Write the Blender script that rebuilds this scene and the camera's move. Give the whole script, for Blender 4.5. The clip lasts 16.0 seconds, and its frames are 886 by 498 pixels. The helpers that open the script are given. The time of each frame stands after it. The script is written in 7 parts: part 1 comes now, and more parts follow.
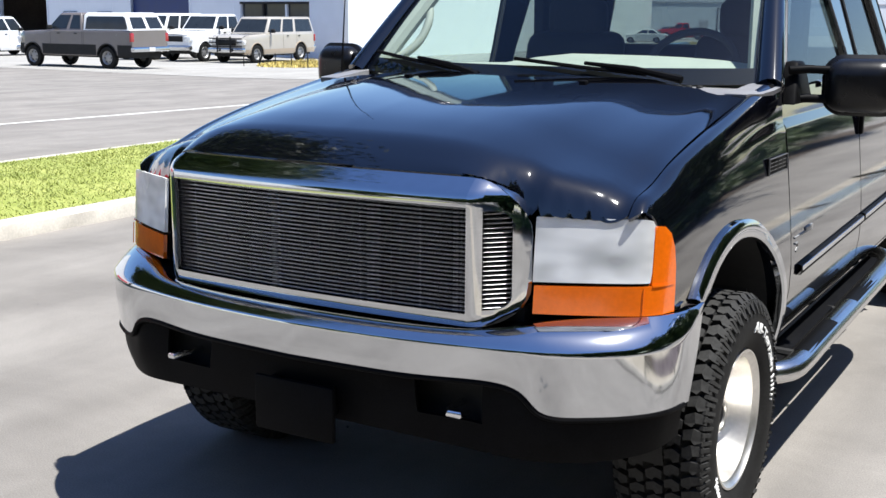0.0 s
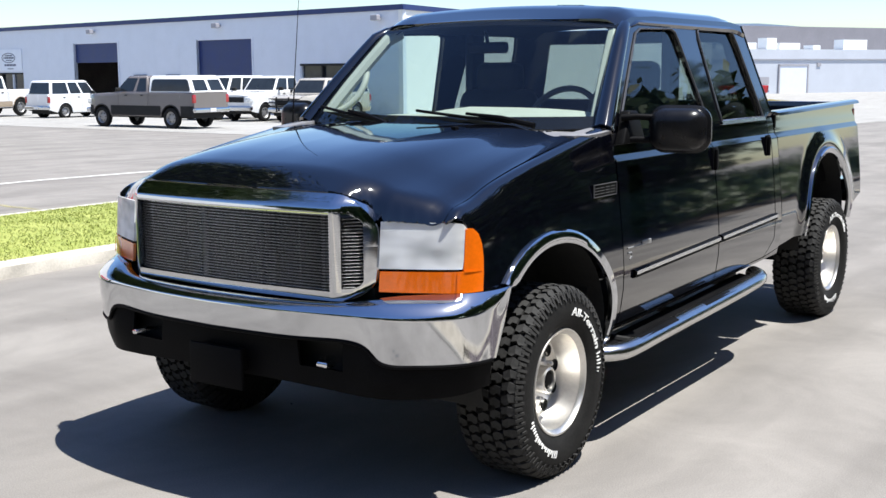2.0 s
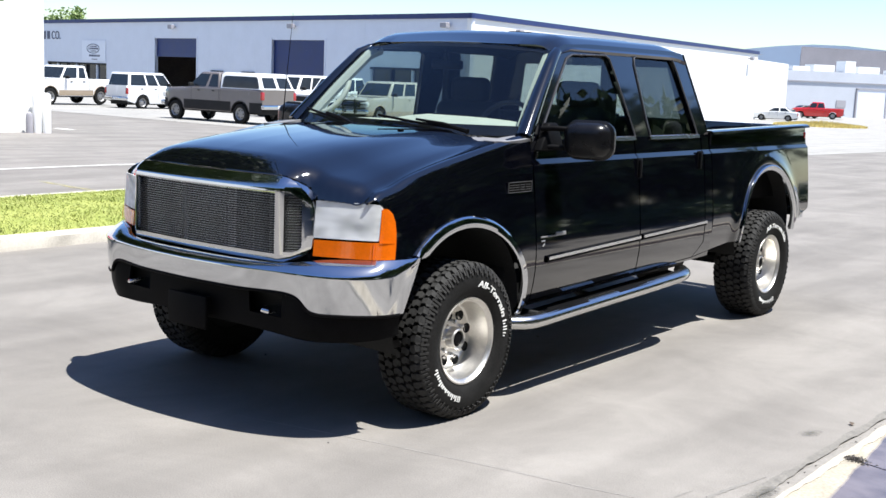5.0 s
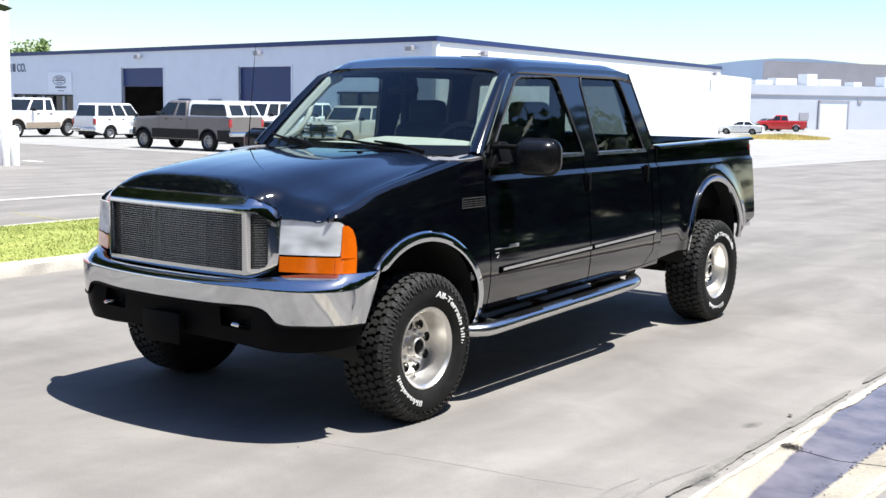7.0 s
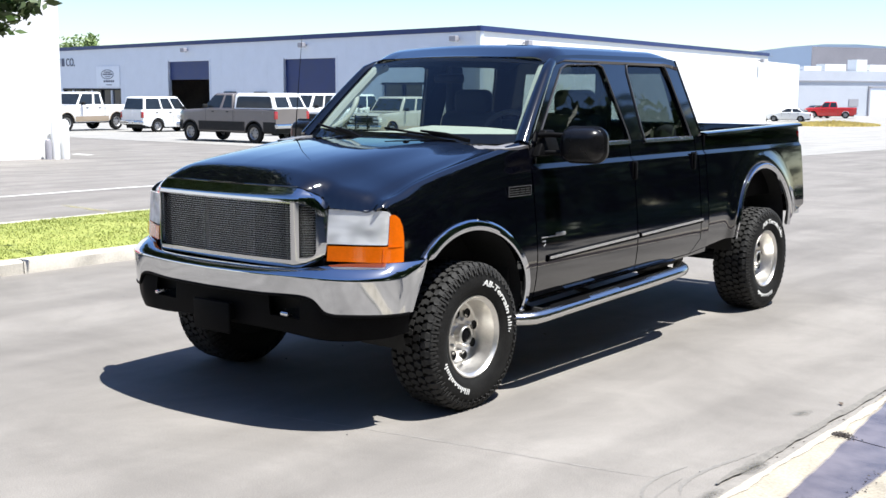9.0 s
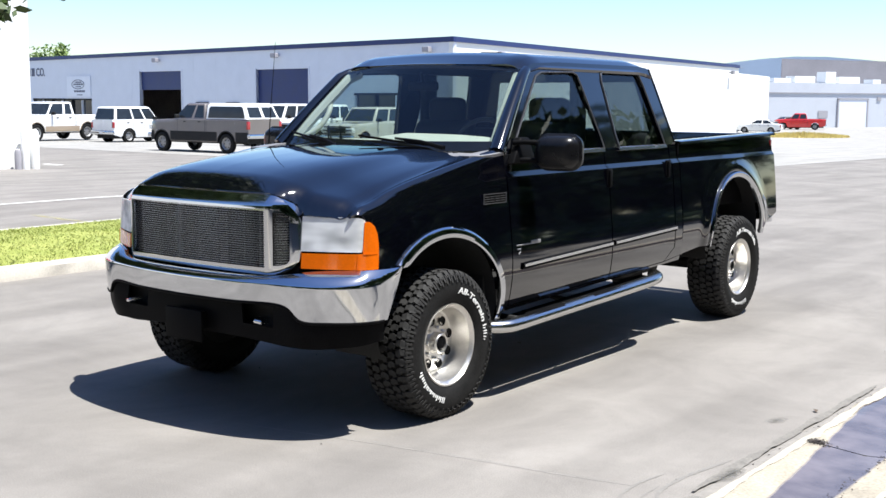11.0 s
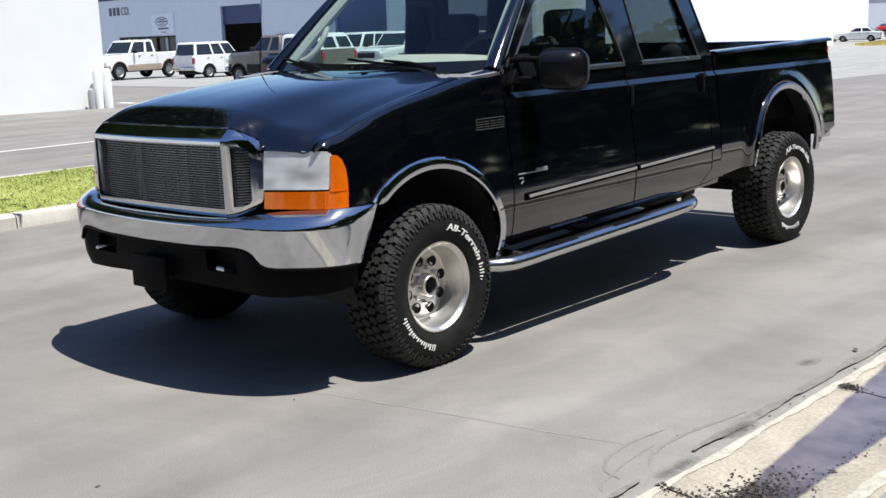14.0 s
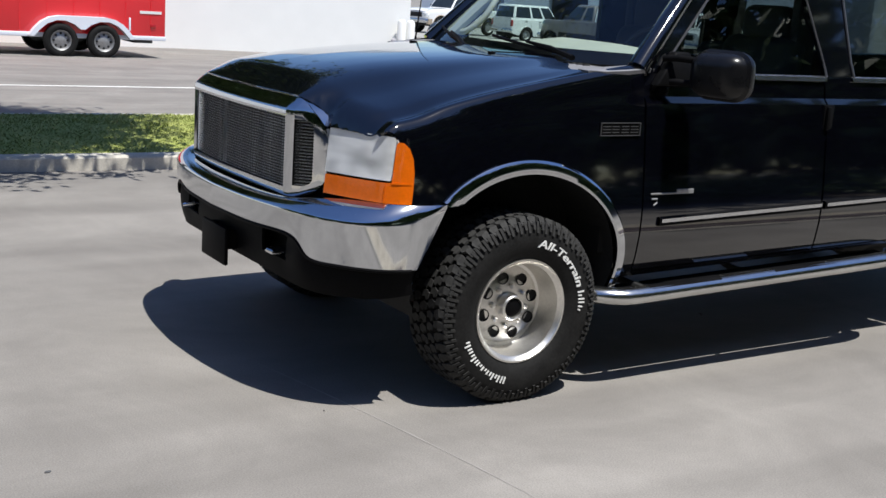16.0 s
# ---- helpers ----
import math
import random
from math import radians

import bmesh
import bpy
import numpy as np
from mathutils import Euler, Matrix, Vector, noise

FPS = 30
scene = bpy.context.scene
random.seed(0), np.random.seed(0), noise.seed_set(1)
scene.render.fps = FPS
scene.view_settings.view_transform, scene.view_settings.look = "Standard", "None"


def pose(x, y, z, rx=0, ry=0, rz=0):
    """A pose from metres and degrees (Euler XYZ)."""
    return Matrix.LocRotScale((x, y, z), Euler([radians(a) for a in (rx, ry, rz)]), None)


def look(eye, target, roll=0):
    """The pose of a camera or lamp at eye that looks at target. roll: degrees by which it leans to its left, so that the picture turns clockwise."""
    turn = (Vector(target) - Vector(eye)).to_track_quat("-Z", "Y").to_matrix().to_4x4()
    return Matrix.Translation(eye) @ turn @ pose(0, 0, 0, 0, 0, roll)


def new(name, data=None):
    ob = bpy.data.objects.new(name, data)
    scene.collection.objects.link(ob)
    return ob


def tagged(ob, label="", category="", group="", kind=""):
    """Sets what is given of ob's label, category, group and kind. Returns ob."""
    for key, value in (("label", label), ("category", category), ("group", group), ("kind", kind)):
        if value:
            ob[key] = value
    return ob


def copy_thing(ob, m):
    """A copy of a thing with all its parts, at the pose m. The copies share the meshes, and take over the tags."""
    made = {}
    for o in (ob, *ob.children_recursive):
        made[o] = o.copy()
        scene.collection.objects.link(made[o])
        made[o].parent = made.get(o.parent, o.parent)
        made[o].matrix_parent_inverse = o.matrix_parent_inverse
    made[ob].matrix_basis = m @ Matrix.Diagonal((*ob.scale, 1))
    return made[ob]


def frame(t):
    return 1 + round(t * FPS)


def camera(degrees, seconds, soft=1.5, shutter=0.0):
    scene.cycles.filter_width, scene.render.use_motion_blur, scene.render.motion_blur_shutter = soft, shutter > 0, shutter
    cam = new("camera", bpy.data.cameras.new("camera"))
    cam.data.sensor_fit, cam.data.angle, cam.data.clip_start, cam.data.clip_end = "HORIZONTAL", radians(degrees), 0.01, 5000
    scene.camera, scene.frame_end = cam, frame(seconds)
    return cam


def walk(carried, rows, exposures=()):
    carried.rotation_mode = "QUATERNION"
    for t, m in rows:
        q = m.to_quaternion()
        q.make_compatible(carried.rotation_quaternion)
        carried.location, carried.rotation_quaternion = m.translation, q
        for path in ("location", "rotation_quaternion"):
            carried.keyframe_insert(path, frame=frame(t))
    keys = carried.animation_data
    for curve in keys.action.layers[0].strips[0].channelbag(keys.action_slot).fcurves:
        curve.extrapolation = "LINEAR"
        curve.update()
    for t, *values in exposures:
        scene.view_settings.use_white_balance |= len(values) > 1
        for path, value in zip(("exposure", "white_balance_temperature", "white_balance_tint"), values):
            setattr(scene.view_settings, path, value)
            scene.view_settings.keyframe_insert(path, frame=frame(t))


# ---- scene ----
cam = camera(41.8, 16.0)
PATH = [
    (0, (2.059, -3.49, 1.695), (1.031, -1.822, 1.293), 0.3),
    (0.5, (2.393, -3.673, 1.681), (1.305, -2.022, 1.378), -2.2),
    (1, (2.785, -3.777, 1.69), (1.632, -2.179, 1.347), -1.7),
    (1.5, (3.068, -4.032, 1.654), (1.845, -2.486, 1.318), -1.4),
    (2, (3.332, -4.141, 1.712), (2.198, -2.522, 1.408), -0.3),
    (2.5, (3.613, -4.133, 1.696), (2.396, -2.578, 1.377), 0.3),
    (3, (3.865, -4.183, 1.697), (2.572, -2.689, 1.39), -0.5),
    (3.5, (4.138, -4.437, 1.715), (2.818, -2.973, 1.374), 0.8),
    (4, (4.39, -4.518, 1.739), (3.107, -3.012, 1.449), 1.2),
    (4.2, (4.403, -4.519, 1.758), (3.165, -2.975, 1.465), 2.8),
    (6.3, (4.835, -4.895, 1.759), (3.611, -3.34, 1.47), 1.3),
    (6.5, (4.817, -4.891, 1.768), (3.591, -3.338, 1.477), 1.5),
    (7, (4.853, -4.9, 1.768), (3.655, -3.319, 1.512), 0.8),
    (7.5, (4.854, -4.906, 1.768), (3.678, -3.308, 1.511), 0.8),
    (8, (4.84, -4.905, 1.764), (3.624, -3.338, 1.507), 0.8),
    (8.5, (4.856, -4.924, 1.766), (3.615, -3.378, 1.503), 0.5),
    (9, (4.856, -4.92, 1.761), (3.599, -3.389, 1.488), 0.2),
    (9.2, (4.874, -4.92, 1.778), (3.628, -3.379, 1.508), 0.4),
    (11.3, (4.823, -4.889, 1.735), (3.603, -3.325, 1.480), 0.4),
    (11.5, (4.829, -4.881, 1.742), (3.604, -3.324, 1.468), 0.6),
    (12, (4.836, -4.885, 1.749), (3.607, -3.334, 1.46), 0.9),
    (12.5, (4.853, -4.874, 1.724), (3.626, -3.332, 1.384), -0.0),
    (13, (4.842, -4.650, 1.665), (3.570, -3.158, 1.252), -3.8),
    (13.5, (4.897, -4.364, 1.697), (3.564, -2.919, 1.33), -2.1),
    (14, (4.868, -4.08, 1.686), (3.532, -2.64, 1.308), -2.2),
    (14.2, (4.893, -3.955, 1.695), (3.491, -2.590, 1.266), -1.5),
    (14.5, (4.855, -3.764, 1.709), (3.44, -2.419, 1.276), 0.0),
    (15, (4.926, -3.431, 1.69), (3.333, -2.3, 1.259), -0.5),
    (15.5, (4.946, -3.122, 1.726), (3.311, -2.055, 1.293), 1.7),
    (16, (4.879, -2.784, 1.714), (3.222, -1.75, 1.282), 3.9),
]
walk(cam, [(t, look(eye, target, roll)) for t, eye, target, roll in PATH],
     [(0, 0.95, 6270, 8), (2, 0.95, 6270, 8), (3.5, 0.98, 6270, 8), (7, 1.02, 6270, 8), (9, 1.02, 6270, 8), (12, 0.99, 6270, 8), (12.5, 0.94, 6270, 8), (13, 0.82, 6270, 8), (13.5, 0.68, 6270, 8), (14.5, 0.55, 6270, 8), (16, 0.44, 6270, 8)])


# world, sun, exposure
SUN = Vector((0.303, 0.085, 0.871)).normalized()
world = bpy.data.worlds.new("world")
scene.world = world
world.use_nodes = True
wnt = world.node_tree
sky = wnt.nodes.new("ShaderNodeTexSky")
sky.sky_type = "NISHITA"
sky.sun_disc = False
sky.sun_elevation = math.asin(SUN.z)
sky.sun_rotation = math.atan2(SUN.x, SUN.y)
sky.dust_density = 0.4
sky.air_density = 1.0
sky.ozone_density = 2.5
wnt.nodes["Background"].inputs[1].default_value = 0.095
vivid = wnt.nodes.new("ShaderNodeHueSaturation")
vivid.inputs["Hue"].default_value, vivid.inputs["Saturation"].default_value = 0.510, 1.14
wnt.links.new(sky.outputs[0], vivid.inputs["Color"])
wnt.links.new(vivid.outputs[0], wnt.nodes["Background"].inputs[0])
sun = new("sun", bpy.data.lights.new("sun", "SUN"))
sun.data.energy = 5.0
sun.data.angle = radians(0.5)
sun.data.color = (1, 0.955, 0.895)
sun.matrix_world = look(SUN * 50, (0, 0, 0))


# ---- materials ----
def mat(name, color, rough=0.6, metal=0.0, var=0.25, scale=8.0, fine=60.0, bump=0.0, coat=0.0, spec=0.5, transmission=0.0, color2=None, island=0.0):
    """A painted, metal or mineral surface with variation at two scales."""
    m = bpy.data.materials.new(name)
    m.use_nodes = True
    n, l = m.node_tree.nodes, m.node_tree.links
    b = n["Principled BSDF"]
    tc = n.new("ShaderNodeTexCoord")
    big, small = n.new("ShaderNodeTexNoise"), n.new("ShaderNodeTexNoise")
    big.inputs["Scale"].default_value, small.inputs["Scale"].default_value = scale, fine
    big.inputs["Detail"].default_value, small.inputs["Detail"].default_value = 6, 4
    for q in (big, small):
        l.new(tc.outputs["Object"], q.inputs["Vector"])
    add = n.new("ShaderNodeMath")
    add.operation = "MULTIPLY_ADD"
    add.inputs[1].default_value = 0.5
    l.new(small.outputs["Fac"], add.inputs[0])
    half = n.new("ShaderNodeMath")
    half.operation = "MULTIPLY"
    half.inputs[1].default_value = 0.5
    l.new(big.outputs["Fac"], half.inputs[0])
    l.new(half.outputs[0], add.inputs[2])
    ramp = n.new("ShaderNodeValToRGB")
    c2 = color2 or tuple(min(1, c * (1 + var)) for c in color)
    c1 = color if color2 else tuple(c * (1 - var) for c in color)
    ramp.color_ramp.elements[0].position, ramp.color_ramp.elements[1].position = 0.35, 0.65
    ramp.color_ramp.elements[0].color, ramp.color_ramp.elements[1].color = (*c1, 1), (*c2, 1)
    l.new(add.outputs[0], ramp.inputs["Fac"])
    last = ramp.outputs["Color"]
    if island:
        info, hsv = n.new("ShaderNodeObjectInfo"), n.new("ShaderNodeHueSaturation")
        rng = n.new("ShaderNodeMapRange")
        rng.inputs["To Min"].default_value, rng.inputs["To Max"].default_value = 1 - island, 1 + island
        l.new(info.outputs["Random"], rng.inputs["Value"])
        l.new(rng.outputs[0], hsv.inputs["Value"])
        l.new(last, hsv.inputs["Color"])
        last = hsv.outputs["Color"]
    l.new(last, b.inputs["Base Color"])
    rr = n.new("ShaderNodeMapRange")
    rr.inputs["To Min"].default_value, rr.inputs["To Max"].default_value = rough * 0.8, min(1, rough * 1.25)
    l.new(big.outputs["Fac"], rr.inputs["Value"])
    l.new(rr.outputs[0], b.inputs["Roughness"])
    b.inputs["Metallic"].default_value = metal
    b.inputs["Specular IOR Level"].default_value = spec
    b.inputs["Coat Weight"].default_value = coat
    b.inputs["Coat Roughness"].default_value = 0.045
    b.inputs["Transmission Weight"].default_value = transmission
    if bump:
        bp = n.new("ShaderNodeBump")
        bp.inputs["Strength"].default_value = 0.6
        bp.inputs["Distance"].default_value = bump
        l.new(add.outputs[0], bp.inputs["Height"])
        l.new(bp.outputs[0], b.inputs["Normal"])
    return m


def glass(name, tint, rough=0.0):
    """A thin pane: clear through, with a gloss that grows to grazing."""
    m = bpy.data.materials.new(name)
    m.use_nodes = True
    n, l = m.node_tree.nodes, m.node_tree.links
    n.remove(n["Principled BSDF"])
    tr, gl, mx, fr, pw, ma = (n.new("ShaderNode" + k) for k in ("BsdfTransparent", "BsdfGlossy", "MixShader", "LayerWeight", "Math", "Math"))
    tr.inputs["Color"].default_value = (*tint, 1)
    gl.inputs["Roughness"].default_value = rough
    fr.inputs["Blend"].default_value = 0.5
    pw.operation, ma.operation = "POWER", "MULTIPLY_ADD"
    pw.inputs[1].default_value, ma.inputs[1].default_value, ma.inputs[2].default_value = 5, 0.92, 0.075
    l.new(fr.outputs["Facing"], pw.inputs[0])
    l.new(pw.outputs[0], ma.inputs[0])
    l.new(ma.outputs[0], mx.inputs[0])
    l.new(tr.outputs[0], mx.inputs[1])
    l.new(gl.outputs[0], mx.inputs[2])
    l.new(mx.outputs[0], n["Material Output"].inputs["Surface"])
    return m


def asphalt_mat(name, dark, light, patch, stain=0.0):
    """Worn asphalt: stone grain, pale dust drifts, long dark wheel streaks, and silt that thickens towards the gutter."""
    m = bpy.data.materials.new(name)
    m.use_nodes = True
    n, l = m.node_tree.nodes, m.node_tree.links
    b = n["Principled BSDF"]
    pos = n.new("ShaderNodeNewGeometry")
    grain, drift, streak = (n.new("ShaderNodeTexNoise") for _ in range(3))
    grain.inputs["Scale"].default_value, grain.inputs["Detail"].default_value = 160, 3
    drift.inputs["Scale"].default_value, drift.inputs["Detail"].default_value, drift.inputs["Distortion"].default_value, drift.inputs["Roughness"].default_value = 0.8, 10, 0.6, 0.68
    mp = n.new("ShaderNodeMapping")
    mp.inputs["Rotation"].default_value[2] = 0.5
    mp.inputs["Scale"].default_value = (2.2, 0.3, 1)
    l.new(pos.outputs["Position"], mp.inputs["Vector"])
    l.new(mp.outputs[0], streak.inputs["Vector"])
    streak.inputs["Scale"].default_value, streak.inputs["Detail"].default_value = 0.7, 5
    for q in (grain, drift):
        l.new(pos.outputs["Position"], q.inputs["Vector"])
    ramp = n.new("ShaderNodeValToRGB")
    ramp.color_ramp.elements[0].position, ramp.color_ramp.elements[1].position = 0.33, 0.68
    ramp.color_ramp.elements[0].color, ramp.color_ramp.elements[1].color = (*dark, 1), (*light, 1)
    l.new(drift.outputs["Fac"], ramp.inputs["Fac"])
    mix = n.new("ShaderNodeMix")
    mix.data_type = "RGBA"
    mix.blend_type = "MULTIPLY"
    mix.inputs["Factor"].default_value = patch
    r2 = n.new("ShaderNodeValToRGB")
    r2.color_ramp.elements[0].position, r2.color_ramp.elements[1].position = 0.38, 0.55
    r2.color_ramp.elements[0].color, r2.color_ramp.elements[1].color = (0.72, 0.72, 0.72, 1), (1, 1, 1, 1)
    l.new(streak.outputs["Fac"], r2.inputs["Fac"])
    l.new(ramp.outputs["Color"], mix.inputs["A"])
    l.new(r2.outputs["Color"], mix.inputs["B"])
    g = n.new("ShaderNodeMix")
    g.data_type = "RGBA"
    g.blend_type = "MULTIPLY"
    g.inputs["Factor"].default_value = 1
    r3 = n.new("ShaderNodeValToRGB")
    r3.color_ramp.elements[0].position, r3.color_ramp.elements[1].position = 0.3, 0.7
    r3.color_ramp.elements[0].color, r3.color_ramp.elements[1].color = (0.8, 0.8, 0.8, 1), (1.12, 1.12, 1.12, 1)
    l.new(grain.outputs["Fac"], r3.inputs["Fac"])
    l.new(mix.outputs["Result"], g.inputs["A"])
    l.new(r3.outputs["Color"], g.inputs["B"])
    l.new(g.outputs["Result"], b.inputs["Base Color"])
    b.inputs["Roughness"].default_value = 0.85
    b.inputs["Specular IOR Level"].default_value = 0.12
    if stain:
        sep, dust, lift = n.new("ShaderNodeSeparateXYZ"), n.new("ShaderNodeMapRange"), n.new("ShaderNodeHueSaturation")
        wob = n.new("ShaderNodeMath")
        wob.operation = "MULTIPLY_ADD"
        wob.inputs[1].default_value = 2.5
        l.new(pos.outputs["Position"], sep.inputs[0])
        l.new(drift.outputs["Fac"], wob.inputs[0])
        l.new(sep.outputs["X"], wob.inputs[2])
        dust.inputs["From Min"].default_value, dust.inputs["From Max"].default_value = 2.0, 4.2
        dust.inputs["To Min"].default_value, dust.inputs["To Max"].default_value = 1.0, 1.0 + stain
        l.new(wob.outputs[0], dust.inputs["Value"])
        l.new(dust.outputs[0], lift.inputs["Value"])
        l.new(g.outputs["Result"], lift.inputs["Color"])
        l.new(lift.outputs["Color"], b.inputs["Base Color"])
    bp = n.new("ShaderNodeBump")
    bp.inputs["Strength"].default_value, bp.inputs["Distance"].default_value = 0.5, 0.004
    l.new(grain.outputs["Fac"], bp.inputs["Height"])
    l.new(bp.outputs[0], b.inputs["Normal"])
    return m


PAINT = mat("black_paint", (0.0013, 0.0015, 0.0030), 0.05, 0, 0.25, 3, 200, 0, 0.9, 0.7)
CHROME = mat("chrome", (0.56, 0.575, 0.60), 0.06, 1, 0.03, 4, 30)
ALLOY = mat("polished_aluminium", (0.76, 0.74, 0.70), 0.36, 1, 0.08, 9, 80)
STEEL = mat("brushed_stainless", (0.62, 0.62, 0.61), 0.2, 1, 0.1, 6, 120)
REFLECTOR = mat("lamp_reflector_silver", (0.90, 0.91, 0.90), 0.16, 1, 0.04, 30, 90)
BILLET = mat("billet_aluminium", (0.74, 0.75, 0.77), 0.25, 1, 0.08, 10, 60)
RUBBER = mat("tyre_rubber", (0.010, 0.0098, 0.0095), 0.7, 0, 0.5, 12, 90, 0.001, 0, 0.2)
# dusty tread, its colour also lifted for sunlight on the lug faces
TREADRUBBER = mat("sunlit_dusty_tread", (0.026, 0.0255, 0.0245), 0.75, 0, 0.4, 12, 90, 0.001, 0, 0.3)
BLACKPL = mat("black_plastic", (0.005, 0.005, 0.0055), 0.5, 0, 0.3, 10, 120, 0.0005, 0, 0.04)
DARK = mat("underbody_black", (0.008, 0.008, 0.008), 0.8, 0, 0.4, 6, 50)
LETTER = mat("white_rubber", (0.72, 0.72, 0.70), 0.7, 0, 0.06, 20, 90)
AMBER = mat("amber_lens", (0.78, 0.145, 0.003), 0.1, 0, 0.08, 30, 90, 0, 1.0)
LENS = glass("hazy_lens", (0.93, 0.94, 0.93), 0.02)
_n, _l = LENS.node_tree.nodes, LENS.node_tree.links
_hz, _mx, _tx = _n.new("ShaderNodeBsdfDiffuse"), _n.new("ShaderNodeMixShader"), _n.new("ShaderNodeTexNoise")
_hz.inputs["Color"].default_value = (0.97, 0.98, 0.97, 1)
_tx.inputs["Scale"].default_value, _tx.inputs["Detail"].default_value = 5, 1
_tc = _n.new("ShaderNodeTexCoord")
_sc = _n.new("ShaderNodeMapping")
_sc.inputs["Scale"].default_value = (1.6, 1.6, 3)
_l.new(_tc.outputs["Object"], _sc.inputs["Vector"])
_l.new(_sc.outputs[0], _tx.inputs["Vector"])
_mr = _n.new("ShaderNodeMapRange")
_mr.inputs["From Min"].default_value, _mr.inputs["From Max"].default_value, _mr.inputs["To Min"].default_value, _mr.inputs["To Max"].default_value = 0.3, 0.7, 0.34, 0.74
_l.new(_tx.outputs["Fac"], _mr.inputs["Value"])
_l.new(_mr.outputs[0], _mx.inputs[0])
_l.new(_n["Mix Shader"].outputs[0], _mx.inputs[1])
_l.new(_hz.outputs[0], _mx.inputs[2])
_l.new(_mx.outputs[0], _n["Material Output"].inputs["Surface"])
REDLENS = mat("red_lens", (0.35, 0.01, 0.012), 0.12, 0, 0.1, 20, 60, 0, 1.0)
DASH = mat("grey_vinyl", (0.30, 0.325, 0.285), 0.7, 0, 0.06, 10, 120)
SEAT = mat("dark_cloth", (0.02, 0.022, 0.028), 0.9, 0, 0.2, 10, 200)
COWL = mat("weathered_cowl_plastic", (0.20, 0.20, 0.21), 0.42, 0, 0.15, 9, 120, 0.0004)
SEAL = mat("worn_window_trim", (0.10, 0.10, 0.105), 0.28, 0.5, 0.15, 9, 90)
TRIMGREY = mat("grey_trim", (0.34, 0.36, 0.34), 0.6, 0, 0.08, 10, 90)
WSGLASS = glass("windscreen_glass", (0.80, 0.90, 0.86))
DOORGLASS = glass("door_glass", (0.66, 0.76, 0.73))
TINTGLASS = glass("tinted_glass", (0.24, 0.28, 0.28))
CARGLASS = mat("dark_car_glass", (0.02, 0.025, 0.03), 0.08, 0, 0.2, 3, 30, 0, 0.0)
BADGEGREY = mat("tarnished_badge_metal", (0.16, 0.16, 0.165), 0.4, 0.7, 0.15, 20, 90)
DULLRIM = mat("dull_steel_rim", (0.30, 0.30, 0.30), 0.5, 0.6, 0.2, 9, 60)
MIRRORSHELL = mat("satin_black_shell", (0.006, 0.006, 0.007), 0.28, 0, 0.2, 20, 150, 0, 0, 0.3)
MIRROR = mat("mirror_glass", (0.85, 0.86, 0.87), 0.02, 1, 0.01)
ASPHALT = asphalt_mat("asphalt", (0.194, 0.181, 0.166), (0.266, 0.249, 0.228), 0.55, 0.12)
LOT = asphalt_mat("pale_lot", (0.29, 0.28, 0.26), (0.37, 0.36, 0.335), 0.35)
KERB = mat("kerb_concrete", (0.50, 0.465, 0.40), 0.9, 0, 0.14, 5, 60, 0.003)
EDGEWHITE = mat("bleached_concrete_edge", (0.43, 0.395, 0.325), 0.9, 0, 0.28, 16, 80, 0.002)
GUTTER = mat("gutter_concrete", (0.335, 0.298, 0.236), 0.9, 0, 0.30, 3, 60, 0.003)
GRIT = mat("wet_grit", (0.035, 0.026, 0.018), 0.5, 0, 0.5, 30, 90)


